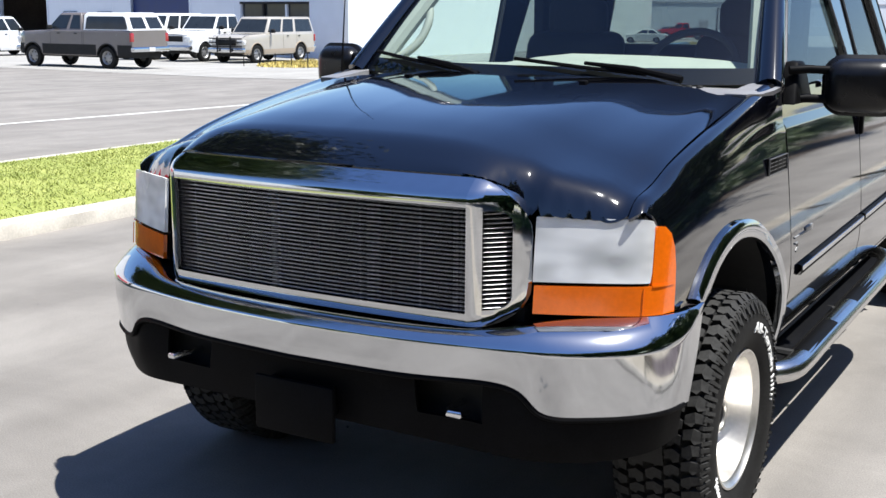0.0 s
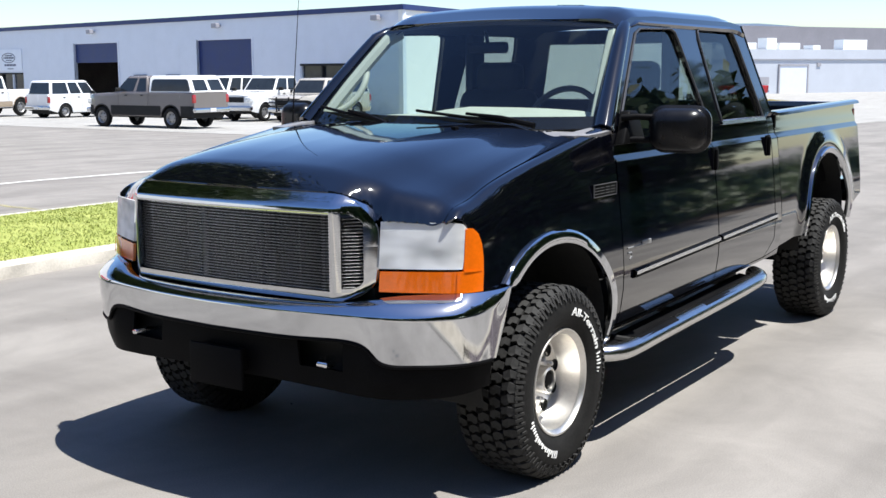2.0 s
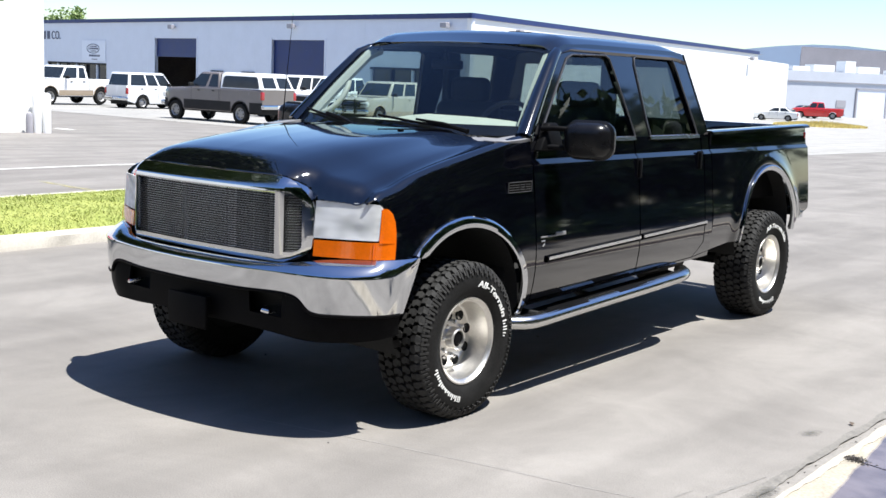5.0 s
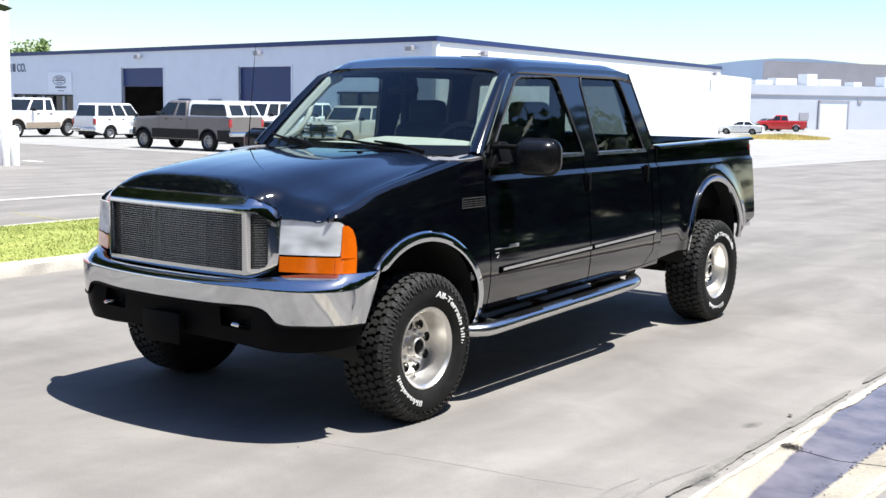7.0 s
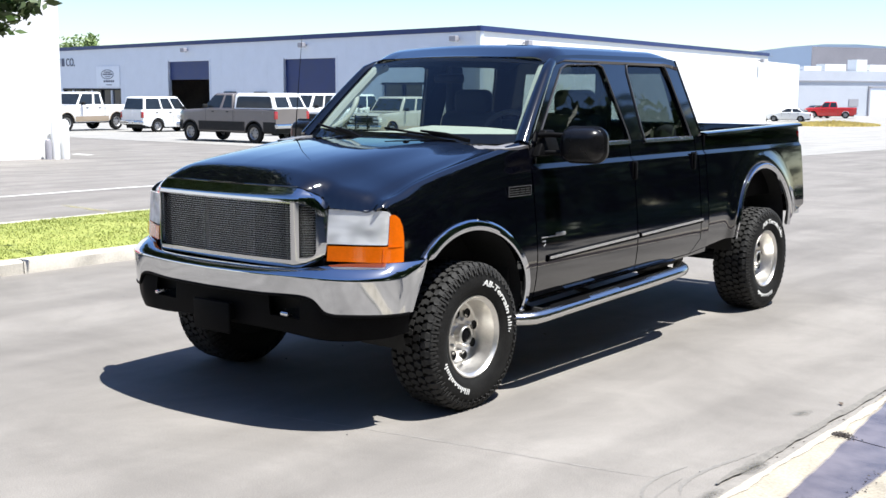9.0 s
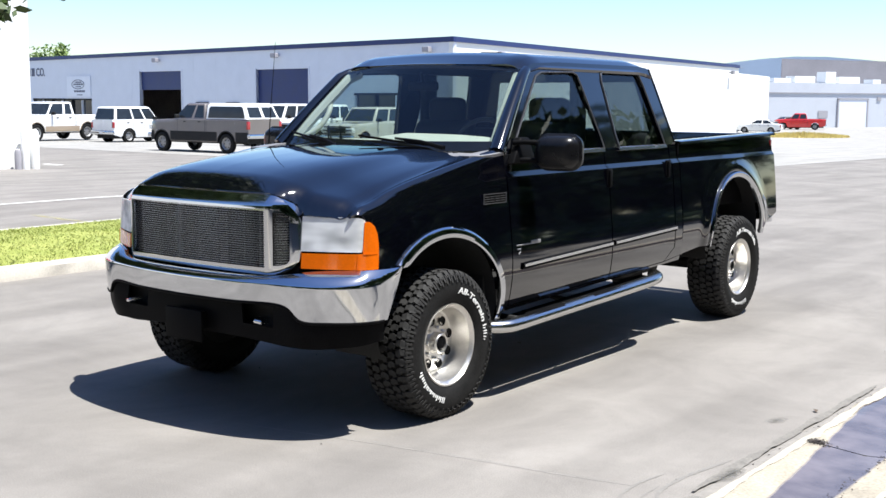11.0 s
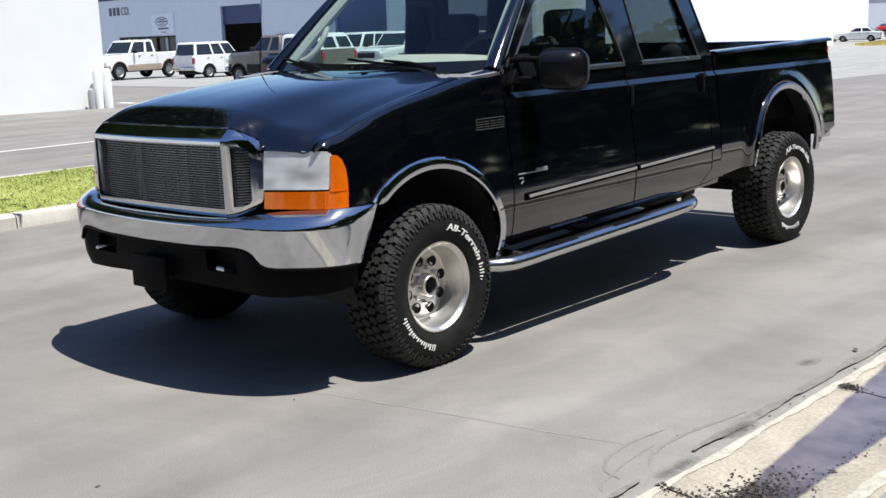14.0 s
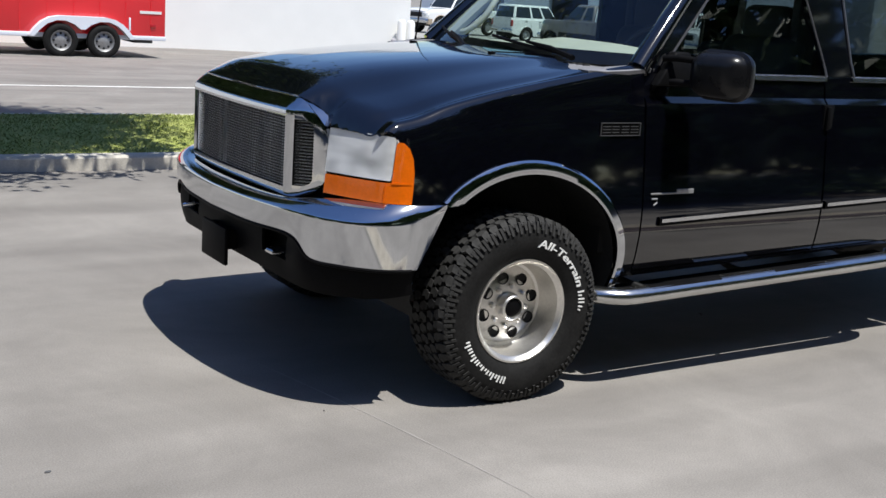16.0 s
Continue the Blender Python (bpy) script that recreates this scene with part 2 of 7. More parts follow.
def wet_middle(m):
    """Water lying along the gutter: a dark glossy band with ragged edges that ends in a tongue."""
    n, l = m.node_tree.nodes, m.node_tree.links
    b = n["Principled BSDF"]
    dry, rough = b.inputs["Base Color"].links[0].from_socket, b.inputs["Roughness"].links[0].from_socket
    pos, sep, tex = n.new("ShaderNodeNewGeometry"), n.new("ShaderNodeSeparateXYZ"), n.new("ShaderNodeTexNoise")
    tex.inputs["Scale"].default_value, tex.inputs["Detail"].default_value = 5.0, 7
    l.new(pos.outputs["Position"], sep.inputs[0])
    l.new(pos.outputs["Position"], tex.inputs["Vector"])

    def op(kind, a, c, d=None):
        q = n.new("ShaderNodeMath")
        q.operation = kind
        for k, v in enumerate((a, c, d)):
            if v is None:
                continue
            if isinstance(v, (int, float)):
                q.inputs[k].default_value = v
            else:
                l.new(v, q.inputs[k])
        return q.outputs[0]

    x, y = sep.outputs["X"], sep.outputs["Y"]
    half = op("MINIMUM", op("MULTIPLY_ADD", y, 0.05, 0.118), 0.21)
    half = op("SUBTRACT", half, op("MULTIPLY", op("MAXIMUM", op("SUBTRACT", -0.55, y), 0), 0.42))
    off = op("ABSOLUTE", op("SUBTRACT", x, op("SUBTRACT", 3.13, half)), 0)
    d = op("ADD", op("SUBTRACT", off, half), op("MULTIPLY", op("SUBTRACT", tex.outputs["Fac"], 0.5), 0.035))
    wet = n.new("ShaderNodeMapRange")
    wet.inputs["From Min"].default_value, wet.inputs["From Max"].default_value = 0.008, -0.010
    l.new(d, wet.inputs["Value"])
    mix = n.new("ShaderNodeMix")
    mix.data_type = "RGBA"
    tint = n.new("ShaderNodeValToRGB")
    tint.color_ramp.elements[0].position, tint.color_ramp.elements[1].position = 0.35, 0.65
    tint.color_ramp.elements[0].color, tint.color_ramp.elements[1].color = (0.10, 0.084, 0.090, 1), (0.175, 0.150, 0.155, 1)
    l.new(tex.outputs["Fac"], tint.inputs["Fac"])
    l.new(wet.outputs[0], mix.inputs["Factor"])
    l.new(dry, mix.inputs["A"])
    mud, muddy, crumb = n.new("ShaderNodeMapRange"), n.new("ShaderNodeMix"), n.new("ShaderNodeTexNoise")
    crumb.inputs["Scale"].default_value, crumb.inputs["Detail"].default_value = 45, 4
    l.new(pos.outputs["Position"], crumb.inputs["Vector"])
    mud.inputs["From Min"].default_value, mud.inputs["From Max"].default_value = 0.35, 0.75
    l.new(op("ADD", op("MULTIPLY", op("SUBTRACT", 0.12, y), 1.4), op("SUBTRACT", crumb.outputs["Fac"], 0.5)), mud.inputs["Value"])
    muddy.data_type = "RGBA"
    muddy.inputs["B"].default_value = (0.055, 0.042, 0.03, 1)
    l.new(mud.outputs[0], muddy.inputs["Factor"])
    l.new(tint.outputs["Color"], muddy.inputs["A"])
    l.new(muddy.outputs["Result"], mix.inputs["B"])
    l.new(mix.outputs["Result"], b.inputs["Base Color"])
    l.new(op("MULTIPLY_ADD", op("SUBTRACT", 0.10, rough), wet.outputs[0], rough), b.inputs["Roughness"])
    return m


wet_middle(GUTTER)
ROADWHITE = mat("road_paint", (0.78, 0.77, 0.73), 0.8, 0, 0.1, 6, 90)
ROADYELLOW = mat("yellow_road_paint", (0.40, 0.36, 0.15), 0.85, 0, 0.3, 8, 60)
DAMP = mat("damp_asphalt", (0.13, 0.125, 0.11), 0.8, 0, 0.2, 12, 60)


def fade_out(m, a, b):
    """Thins a stain out from its middle to its rim."""
    n, l = m.node_tree.nodes, m.node_tree.links
    tc, mp, tex, ln, cut, add = (n.new("ShaderNode" + k) for k in ("TexCoord", "Mapping", "TexNoise", "VectorMath", "MapRange", "Math"))
    ln.operation = "LENGTH"
    mp.inputs["Scale"].default_value = (1 / a, 1 / b, 1)
    tex.inputs["Scale"].default_value = 30
    l.new(tc.outputs["Object"], mp.inputs["Vector"])
    l.new(tc.outputs["Object"], tex.inputs["Vector"])
    l.new(mp.outputs[0], ln.inputs[0])
    l.new(ln.outputs["Value"], add.inputs[0])
    l.new(tex.outputs["Fac"], add.inputs[1])
    cut.inputs["From Min"].default_value, cut.inputs["From Max"].default_value, cut.inputs["To Min"].default_value, cut.inputs["To Max"].default_value = 0.5, 1.3, 0.62, 0.0
    l.new(add.outputs[0], cut.inputs["Value"])
    l.new(cut.outputs[0], n["Principled BSDF"].inputs["Alpha"])


fade_out(DAMP, 0.12, 0.06)
fade_out(ROADYELLOW, 0.55, 0.09)
SILT = mat("dried_silt", (0.240, 0.223, 0.200), 0.9, 0, 0.16, 9, 60)
PALECRACK = mat("filled_crack", (0.268, 0.252, 0.232), 0.9, 0, 0.1, 20, 90)
EDGEDIRT = mat("washed_dirt", (0.178, 0.167, 0.149), 0.9, 0, 0.25, 16, 80)
SCRAPE = mat("rubber_scrape", (0.195, 0.184, 0.168), 0.85, 0, 0.15, 20, 90)
STAIN = mat("oil_stain", (0.085, 0.085, 0.085), 0.6, 0, 0.2, 30, 120)
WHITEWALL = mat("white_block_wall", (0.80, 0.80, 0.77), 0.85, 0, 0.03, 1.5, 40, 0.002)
# white metal with the shade of the warehouse front mixed in: darker, bluer
SHADEWALL = mat("shade_tinted_white", (0.68, 0.71, 0.77), 0.6, 0, 0.04, 1.2, 30)
BLUE = mat("blue_metal", (0.009, 0.024, 0.118), 0.45, 0, 0.15, 1.5, 40)
BAYWALL = mat("bay_interior_wall", (0.16, 0.13, 0.11), 0.9, 0, 0.3, 0.8, 10)
STEELDARK = mat("dark_interior", (0.012, 0.011, 0.010), 0.9, 0, 0.4, 2, 20)
GREYWALL = mat("grey_wall", (0.50, 0.52, 0.56), 0.8, 0, 0.06, 0.5, 10)
BLOCKWALL = mat("dark_block_wall", (0.20, 0.19, 0.20), 0.85, 0, 0.12, 0.5, 10)
GREYUP = mat("grey_upper_wall", (0.34, 0.33, 0.35), 0.8, 0, 0.08, 0.5, 10)
SIGN = mat("sign_white", (0.75, 0.78, 0.84), 0.5, 0, 0.04, 2, 30)
SIGNINK = mat("sign_ink", (0.06, 0.07, 0.12), 0.5, 0, 0.1)
GRASS = mat("grass_blade", (0.20, 0.25, 0.05), 0.6, 0, 0.35, 3, 40, 0, 0, 0.3, 0, (0.36, 0.385, 0.125))
SOIL = mat("lawn_soil", (0.22, 0.26, 0.055), 0.9, 0, 0.3, 2, 30, 0.01, 0, 0.2, 0, (0.37, 0.385, 0.12))
DRYGRASS = mat("dry_weeds", (0.62, 0.50, 0.16), 0.9, 0, 0.25, 3, 40)
LEAF = mat("leaf", (0.03, 0.055, 0.013), 0.5, 0, 0.35, 1.5, 20, 0, 0, 0.4, 0, (0.075, 0.12, 0.03))
PALELEAF = mat("sunny_leaf", (0.13, 0.19, 0.05), 0.5, 0, 0.3, 1.5, 20, 0, 0, 0.3, 0, (0.24, 0.31, 0.10))
BARK = mat("bark", (0.10, 0.075, 0.055), 0.95, 0, 0.35, 6, 40, 0.02)
MOUNTAIN = mat("distant_hills", (0.62, 0.72, 0.82), 1.0, 0, 0.1, 0.003, 0.02)


# ---- geometry helpers ----
def gz(x, y):
    """Height of the ground: level round the truck, falling gently to the lots beyond."""
    return -0.012 * max(0, min(y - 8, 100)) - 0.0165 * min(16, max(0, -8 - x))


def finish(name, bm, material, smooth=True):
    me = bpy.data.meshes.new(name)
    bm.to_mesh(me)
    bm.free()
    me.materials.append(material)
    if smooth:
        for p in me.polygons:
            p.use_smooth = True
        me.set_sharp_from_angle(angle=radians(38))
    return me


def part(name, bm, material, parent=None, label="", smooth=True, at=None):
    me = bm if isinstance(bm, bpy.types.Mesh) else finish(name, bm, material, smooth)
    ob = new(name, me)
    if at is not None:
        ob.matrix_basis = at
    if parent is not None:
        ob.parent = parent
    if label:
        tagged(ob, label)
    return ob


def thing(name, label, category, m=None, group="", kind=""):
    ob = new(name)
    ob.empty_display_size = 0.2
    if m is not None:
        ob.matrix_basis = m
    return tagged(ob, label, category, group, kind)


def box_bm(x0, x1, y0, y1, z0, z1, bevel=0.0, seg=2, bm=None):
    b = bmesh.new()
    bmesh.ops.create_cube(b, size=1, matrix=Matrix.Translation(((x0 + x1) / 2, (y0 + y1) / 2, (z0 + z1) / 2)) @ Matrix.Diagonal((x1 - x0, y1 - y0, z1 - z0, 1)))
    if bevel:
        bmesh.ops.bevel(b, geom=b.edges[:], offset=bevel, segments=seg, profile=0.5, affect="EDGES")
    return join(bm, b) if bm is not None else b


def join(bm, other):
    me = bpy.data.meshes.new("tmp")
    other.to_mesh(me)
    other.free()
    bm.from_mesh(me)
    bpy.data.meshes.remove(me)
    return bm


def sheet(outline, f, us=(), vs=(), thick=0.0, bm=None):
    """A panel: a flat outline (u, v) cut along the lines us and vs, bent by f(u, v) and given a thickness."""
    b = bmesh.new()
    b.faces.new([b.verts.new((u, v, 0)) for u, v in outline])
    for axis, cuts in ((0, us), (1, vs)):
        for c in cuts:
            co, no = [0, 0, 0], [0, 0, 0]
            co[axis], no[axis] = c, 1
            bmesh.ops.bisect_plane(b, geom=b.verts[:] + b.edges[:] + b.faces[:], plane_co=co, plane_no=no, dist=1e-5)
    for v in b.verts:
        v.co = Vector(f(v.co.x, v.co.y))
    big = [q for q in b.faces if len(q.verts) > 4]
    if big:
        bmesh.ops.triangulate(b, faces=big)
    bmesh.ops.recalc_face_normals(b, faces=b.faces[:])
    if thick:
        thicken(b, thick)
    return join(bm, b) if bm is not None else b


def thicken(b, t):
    """Backs a sheet with a copy set t behind it and closes the rim."""
    b.normal_update()
    back_of = {v: b.verts.new(v.co - v.normal * t) for v in b.verts[:]}
    rim_edges = [e for e in b.edges if len(e.link_faces) == 1]
    for q in b.faces[:]:
        b.faces.new([back_of[v] for v in reversed(q.verts)])
    for e in rim_edges:
        a, c = e.verts
        b.faces.new((a, c, back_of[c], back_of[a]))
    bmesh.ops.recalc_face_normals(b, faces=b.faces[:])


def lin(a, b, n):
    return [a + (b - a) * i / n for i in range(n + 1)]


def interp(x, pts):
    """A smooth curve through (x, y) pairs that does not overshoot."""
    if x <= pts[0][0]:
        return pts[0][1]
    n = len(pts)
    for k in range(n - 1):
        (a, p), (b, q) = pts[k], pts[k + 1]
        if x <= b:
            h, m = b - a, (q - p) / (b - a)
            m0 = (p - pts[k - 1][1]) / (a - pts[k - 1][0]) if k else m
            m1 = (pts[k + 2][1] - q) / (pts[k + 2][0] - b) if k + 2 < n else m
            d0 = 0 if m0 * m <= 0 else 2 * m0 * m / (m0 + m)
            d1 = 0 if m1 * m <= 0 else 2 * m1 * m / (m1 + m)
            t = (x - a) / h
            return p * (1 + 2 * t) * (1 - t) ** 2 + h * d0 * t * (1 - t) ** 2 + q * t * t * (3 - 2 * t) + h * d1 * t * t * (t - 1)
    return pts[-1][1]


def smooth(x):
    x = max(0.0, min(1.0, x))
    return x * x * (3 - 2 * x)


def tube(points, r, n=10, bm=None, caps=True, flat=1.0):
    """A round bar along points; r is a radius or one per point."""
    b = bmesh.new()
    pts = [Vector(p) for p in points]
    rs = r if isinstance(r, (list, tuple)) else [r] * len(pts)
    rings = []
    up = Vector((0, 0, 1))
    for i, p in enumerate(pts):
        d = (pts[min(i + 1, len(pts) - 1)] - pts[max(i - 1, 0)]).normalized()
        side = d.cross(up)
        if side.length < 0.05:
            side = d.cross(Vector((1, 0, 0)))
        side.normalize()
        top = side.cross(d).normalized()
        rings.append([b.verts.new(p + rs[i] * (math.cos(a) * side + math.sin(a) * top * flat)) for a in (2 * math.pi * k / n for k in range(n))])
    for p, q in zip(rings, rings[1:]):
        for k in range(n):
            b.faces.new((p[k], p[(k + 1) % n], q[(k + 1) % n], q[k]))
    if caps:
        b.faces.new(rings[0][::-1])
        b.faces.new(rings[-1])
    bmesh.ops.recalc_face_normals(b, faces=b.faces[:])
    return join(bm, b) if bm is not None else b


def lathe(profile, n=48, bm=None, closed=False):
    """Turns (x, r) pairs round the x axis."""
    b = bmesh.new()
    rings = [[b.verts.new((x, r * math.cos(a), r * math.sin(a))) for a in (2 * math.pi * k / n for k in range(n))] for x, r in profile]
    pairs = list(zip(rings, rings[1:])) + ([(rings[-1], rings[0])] if closed else [])
    for p, q in pairs:
        for k in range(n):
            b.faces.new((p[k], p[(k + 1) % n], q[(k + 1) % n], q[k]))
    bmesh.ops.remove_doubles(b, verts=b.verts[:], dist=1e-6)
    bmesh.ops.recalc_face_normals(b, faces=b.faces[:])
    return join(bm, b) if bm is not None else b


def cyl(p, q, r, n=16, bm=None):
    return tube([p, q], r, n, bm)


def prism(outline, x0, x1, bevel=0.0, bm=None, seg=2):
    """A (y, z) outline drawn out from x0 to x1."""
    b = bmesh.new()
    f = b.faces.new([b.verts.new((x0, y, z)) for y, z in outline])
    ext = bmesh.ops.extrude_face_region(b, geom=[f])
    bmesh.ops.translate(b, vec=(x1 - x0, 0, 0), verts=[v for v in ext["geom"] if isinstance(v, bmesh.types.BMVert)])
    bmesh.ops.recalc_face_normals(b, faces=b.faces[:])
    if bevel:
        bmesh.ops.bevel(b, geom=b.edges[:], offset=bevel, segments=seg, profile=0.5, affect="EDGES", clamp_overlap=True)
    return join(bm, b) if bm is not None else b


def mirror_bm(bm):
    """The same shape on the other side of x = 0."""
    c = bm.copy()
    for v in c.verts:
        v.co.x = -v.co.x
    bmesh.ops.reverse_faces(c, faces=c.faces[:])
    return c


def ellipse(cx, cz, a, b, t0, t1, n):
    return [(cx + a * math.cos(radians(t)), cz + b * math.sin(radians(t))) for t in lin(t0, t1, n)]


# ---- the black crew-cab pickup ----
def catmull(pts, n):
    """n points on a smooth curve through pts."""
    p = [Vector(q) for q in pts]
    p = [p[0] * 2 - p[1]] + p + [p[-1] * 2 - p[-2]]
    out = []
    m = len(p) - 3
    for i in range(n):
        s = i / (n - 1) * m
        k = min(int(s), m - 1)
        t = s - k
        a, b, c, d = p[k:k + 4]
        out.append(0.5 * ((2 * b) + (c - a) * t + (2 * a - 5 * b + 4 * c - d) * t * t + (3 * b - a - 3 * c + d) * t ** 3))
    return out


def loft(rows, bm=None, close=False):
    """Quads between rows of points."""
    b = bmesh.new()
    vs = [[b.verts.new(p) for p in r] for r in rows]
    for r, q in zip(vs, vs[1:]):
        n = len(r)
        for k in range(n if close else n - 1):
            b.faces.new((r[k], r[(k + 1) % n], q[(k + 1) % n], q[k]))
    bmesh.ops.recalc_face_normals(b, faces=b.faces[:])
    return join(bm, b) if bm is not None else b


def rrect(cx, cz, hw, hh, r, rb=None, k=8, sides=14, ups=6):
    """A rounded rectangle with the same number of points whatever its size."""
    rb = r if rb is None else rb
    pts = []
    corner = ((1, 1, 0, r), (-1, 1, 90, r), (-1, -1, 180, rb), (1, -1, 270, rb))
    for i, (sx, sz, a0, q) in enumerate(corner):
        ox, oz = cx + sx * (hw - q), cz + sz * (hh - q)
        pts += [(ox + q * math.cos(radians(a0 + 90 * t / k)), oz + q * math.sin(radians(a0 + 90 * t / k))) for t in range(k + 1)]
        nx, nz, a1, nq = corner[(i + 1) % 4]
        e = (cx + nx * (hw - nq) + nq * math.cos(radians(a1)), cz + nz * (hh - nq) + nq * math.sin(radians(a1)))
        n, (ex, ez) = (sides if i % 2 == 0 else ups), pts[-1]
        pts += [(ex + (e[0] - ex) * t / n, ez + (e[1] - ez) * t / n) for t in range(1, n)]
    return pts


def lean_in(z):
    """The body sides lean inwards from the moulding up to the waist."""
    q = min(z, 1.42) - 0.72
    return 0 if q < 0 else (0.25 * q * q if q < 0.2 else 0.01 + 0.1 * (q - 0.2))


def side_x(y, z):
    x = 0.976 - lean_in(z)
    if z < 0.78:
        x -= 0.032 * ((0.78 - z) / 0.25) ** 2
    if z > 1.15:
        x -= 0.012 * ((min(z, 1.42) - 1.15) / 0.27) ** 2
    x -= 0.016 * min(1, max(0, (z - 1.292) / 0.026))
    if z > 1.42:
        x -= 0.315 * (z - 1.42)
    if y < 0:
        x -= 0.012 * (y / 0.5) ** 2
    return x


def bed_x(y, z):
    x = 0.970 - lean_in(z)
    if z < 0.85:
        x -= 0.03 * ((0.85 - z) / 0.25) ** 2
    x -= 0.006 * smooth((z - 1.30) / 0.16) + 0.016 * min(1, max(0, (z - 1.292) / 0.026))
    r = math.hypot((y - 3.96) / 0.60, (z - 0.68) / 0.57)
    return x + 0.022 * math.exp(-((r - 0.93) / 0.10) ** 2)


SHOULDER = [(-0.75, 1.172), (-0.60, 1.194), (-0.50, 1.212), (-0.45, 1.224), (-0.33, 1.266), (-0.15, 1.312), (0.0, 1.343), (0.33, 1.402), (0.6, 1.446), (0.72, 1.460)]


def fender_top(y):
    """Crown of the front wing: it rolls down to the lamp at its front."""
    return interp(y, SHOULDER) - 0.062 * max(0, min(1, (-0.545 - y) / 0.095)) ** 2


def fender(y, v):
    if v <= 0.95:
        return (side_x(y, v), y, v)
    s = (v - 0.95) / 0.25
    c, d = math.cos(s * math.pi / 2), math.sin(s * math.pi / 2)
    z = 0.95 + (fender_top(y) - 0.95) * d ** 0.62
    crease = 0.010 * smooth((y + 0.1) / 0.6) * smooth((z - (1.235 + 0.055 * smooth((y + 0.1) / 0.7))) / 0.022)
    return (side_x(y, min(z, 1.25)) - 0.058 * (1 - max(c, 0) ** 0.60) - crease, y, z)


def fender_v(y, z):
    """The wing's own height parameter where its surface reaches z."""
    if z <= 0.95:
        return (y, z)
    d = ((z - 0.95) / (fender_top(y) - 0.95)) ** (1 / 0.62)
    return (y, 0.95 + 0.25 * math.asin(min(1, d)) * 2 / math.pi)


def hood_mid(y):
    return interp(y, [(-0.935, 1.235), (-0.89, 1.262), (-0.82, 1.306), (-0.7, 1.350), (-0.5, 1.391), (-0.2, 1.424), (0.1, 1.447), (0.35, 1.460), (0.55, 1.468)])


def grille_y(x):
    q = max(0, abs(x) - 0.5)
    return -0.872 + 0.10 * x * x + (9.0 * q * q if q < 0.053 else 0.0253 + 0.954 * (q - 0.053))


def shell_top(a):
    """Top edge of the grille surround across the front."""
    return 1.26 if a < 0.472 else 1.09 + math.sqrt(max(0, 0.17 ** 2 - (min(a, 0.63) - 0.472) ** 2))


LAMP = catmull([(0.648, -0.740, 0), (0.727, -0.705, 0), (0.824, -0.657, 0), (0.897, -0.615, 0), (0.924, -0.589, 0), (0.943, -0.553, 0), (0.957, -0.506, 0)], 61)


def lamp(u, z):
    """The lamp glass: u runs 0 to 6 from the grille round to the side."""
    w = min(59.999, max(0, u * 10))
    q = LAMP[int(w)].lerp(LAMP[int(w) + 1], w - int(w))
    return (q.x + 0.005 * smooth((u - 4) / 1), q.y + 0.09 * max(0, z - 0.88), z)


def lamp_y(x):
    return interp(abs(x), [(q.x, q.y) for q in LAMP[::3]])


def hood_edge(a):
    """Where the bonnet's front lip runs, and its height there."""
    s = smooth((a - 0.585) / 0.06)
    return (grille_y(min(a, 0.62)) + 0.05) * (1 - s) + (lamp_y(max(a, 0.63)) + 0.02) * s, (shell_top(a) + 0.004) * (1 - s) + (1.1535 - 0.06 * max(0, a - 0.63)) * s


DOME = [(0, 1.0), (0.2, 0.985), (0.35, 0.94), (0.45, 0.86), (0.52, 0.74), (0.58, 0.575), (0.64, 0.435), (0.70, 0.335), (0.78, 0.195), (0.866, 0.0)]


def hood(x, y):
    """Bonnet: a raised middle that steps down to flat shoulders over the lamps."""
    a = abs(x)
    zt, zc = interp(y, SHOULDER), hood_mid(y)
    z = zt + (zc - zt) * interp(a, DOME)
    ye, ze = hood_edge(a)
    d = max(0, min(1, (y - ye) / (0.13 - 0.035 * smooth((a - 0.5) / 0.15))))
    z = ze + (z - ze) * math.sin(d * math.pi / 2) ** (0.68 - 0.16 * smooth((a - 0.5) / 0.15))
    w = smooth((a - 0.79) / 0.075)
    return (x, y, z * (1 - w) + (fender_top(y) + 0.001) * w)


def hood_rear(a):
    """Rear edge of the bonnet, cut back at the corners above the cowl."""
    return 0.425 + 0.20 * (a / 0.8) ** 2 - 0.115 * smooth((a - 0.48) / 0.16) * (1 - 0.2 * smooth((a - 0.79) / 0.075)) - 0.12 * smooth((a - 0.66) / 0.12)


truck = thing("pickup_truck", "glossy black crew-cab pickup with chrome grille and bumper, parked on asphalt", "pickup truck", pose(0.96, 0.3, 0, 0, 0, 0.7) @ pose(-0.994, -0.3, 0) @ Matrix.Diagonal((1.035, 1, 1, 1)))


def pair(name, bm, material, label="", smooth_=True):
    """One part on the driver's side and its twin on the other."""
    other = mirror_bm(bm)
    return part(name, bm, material, truck, label, smooth_), part(name, other, material, truck, label, smooth_)


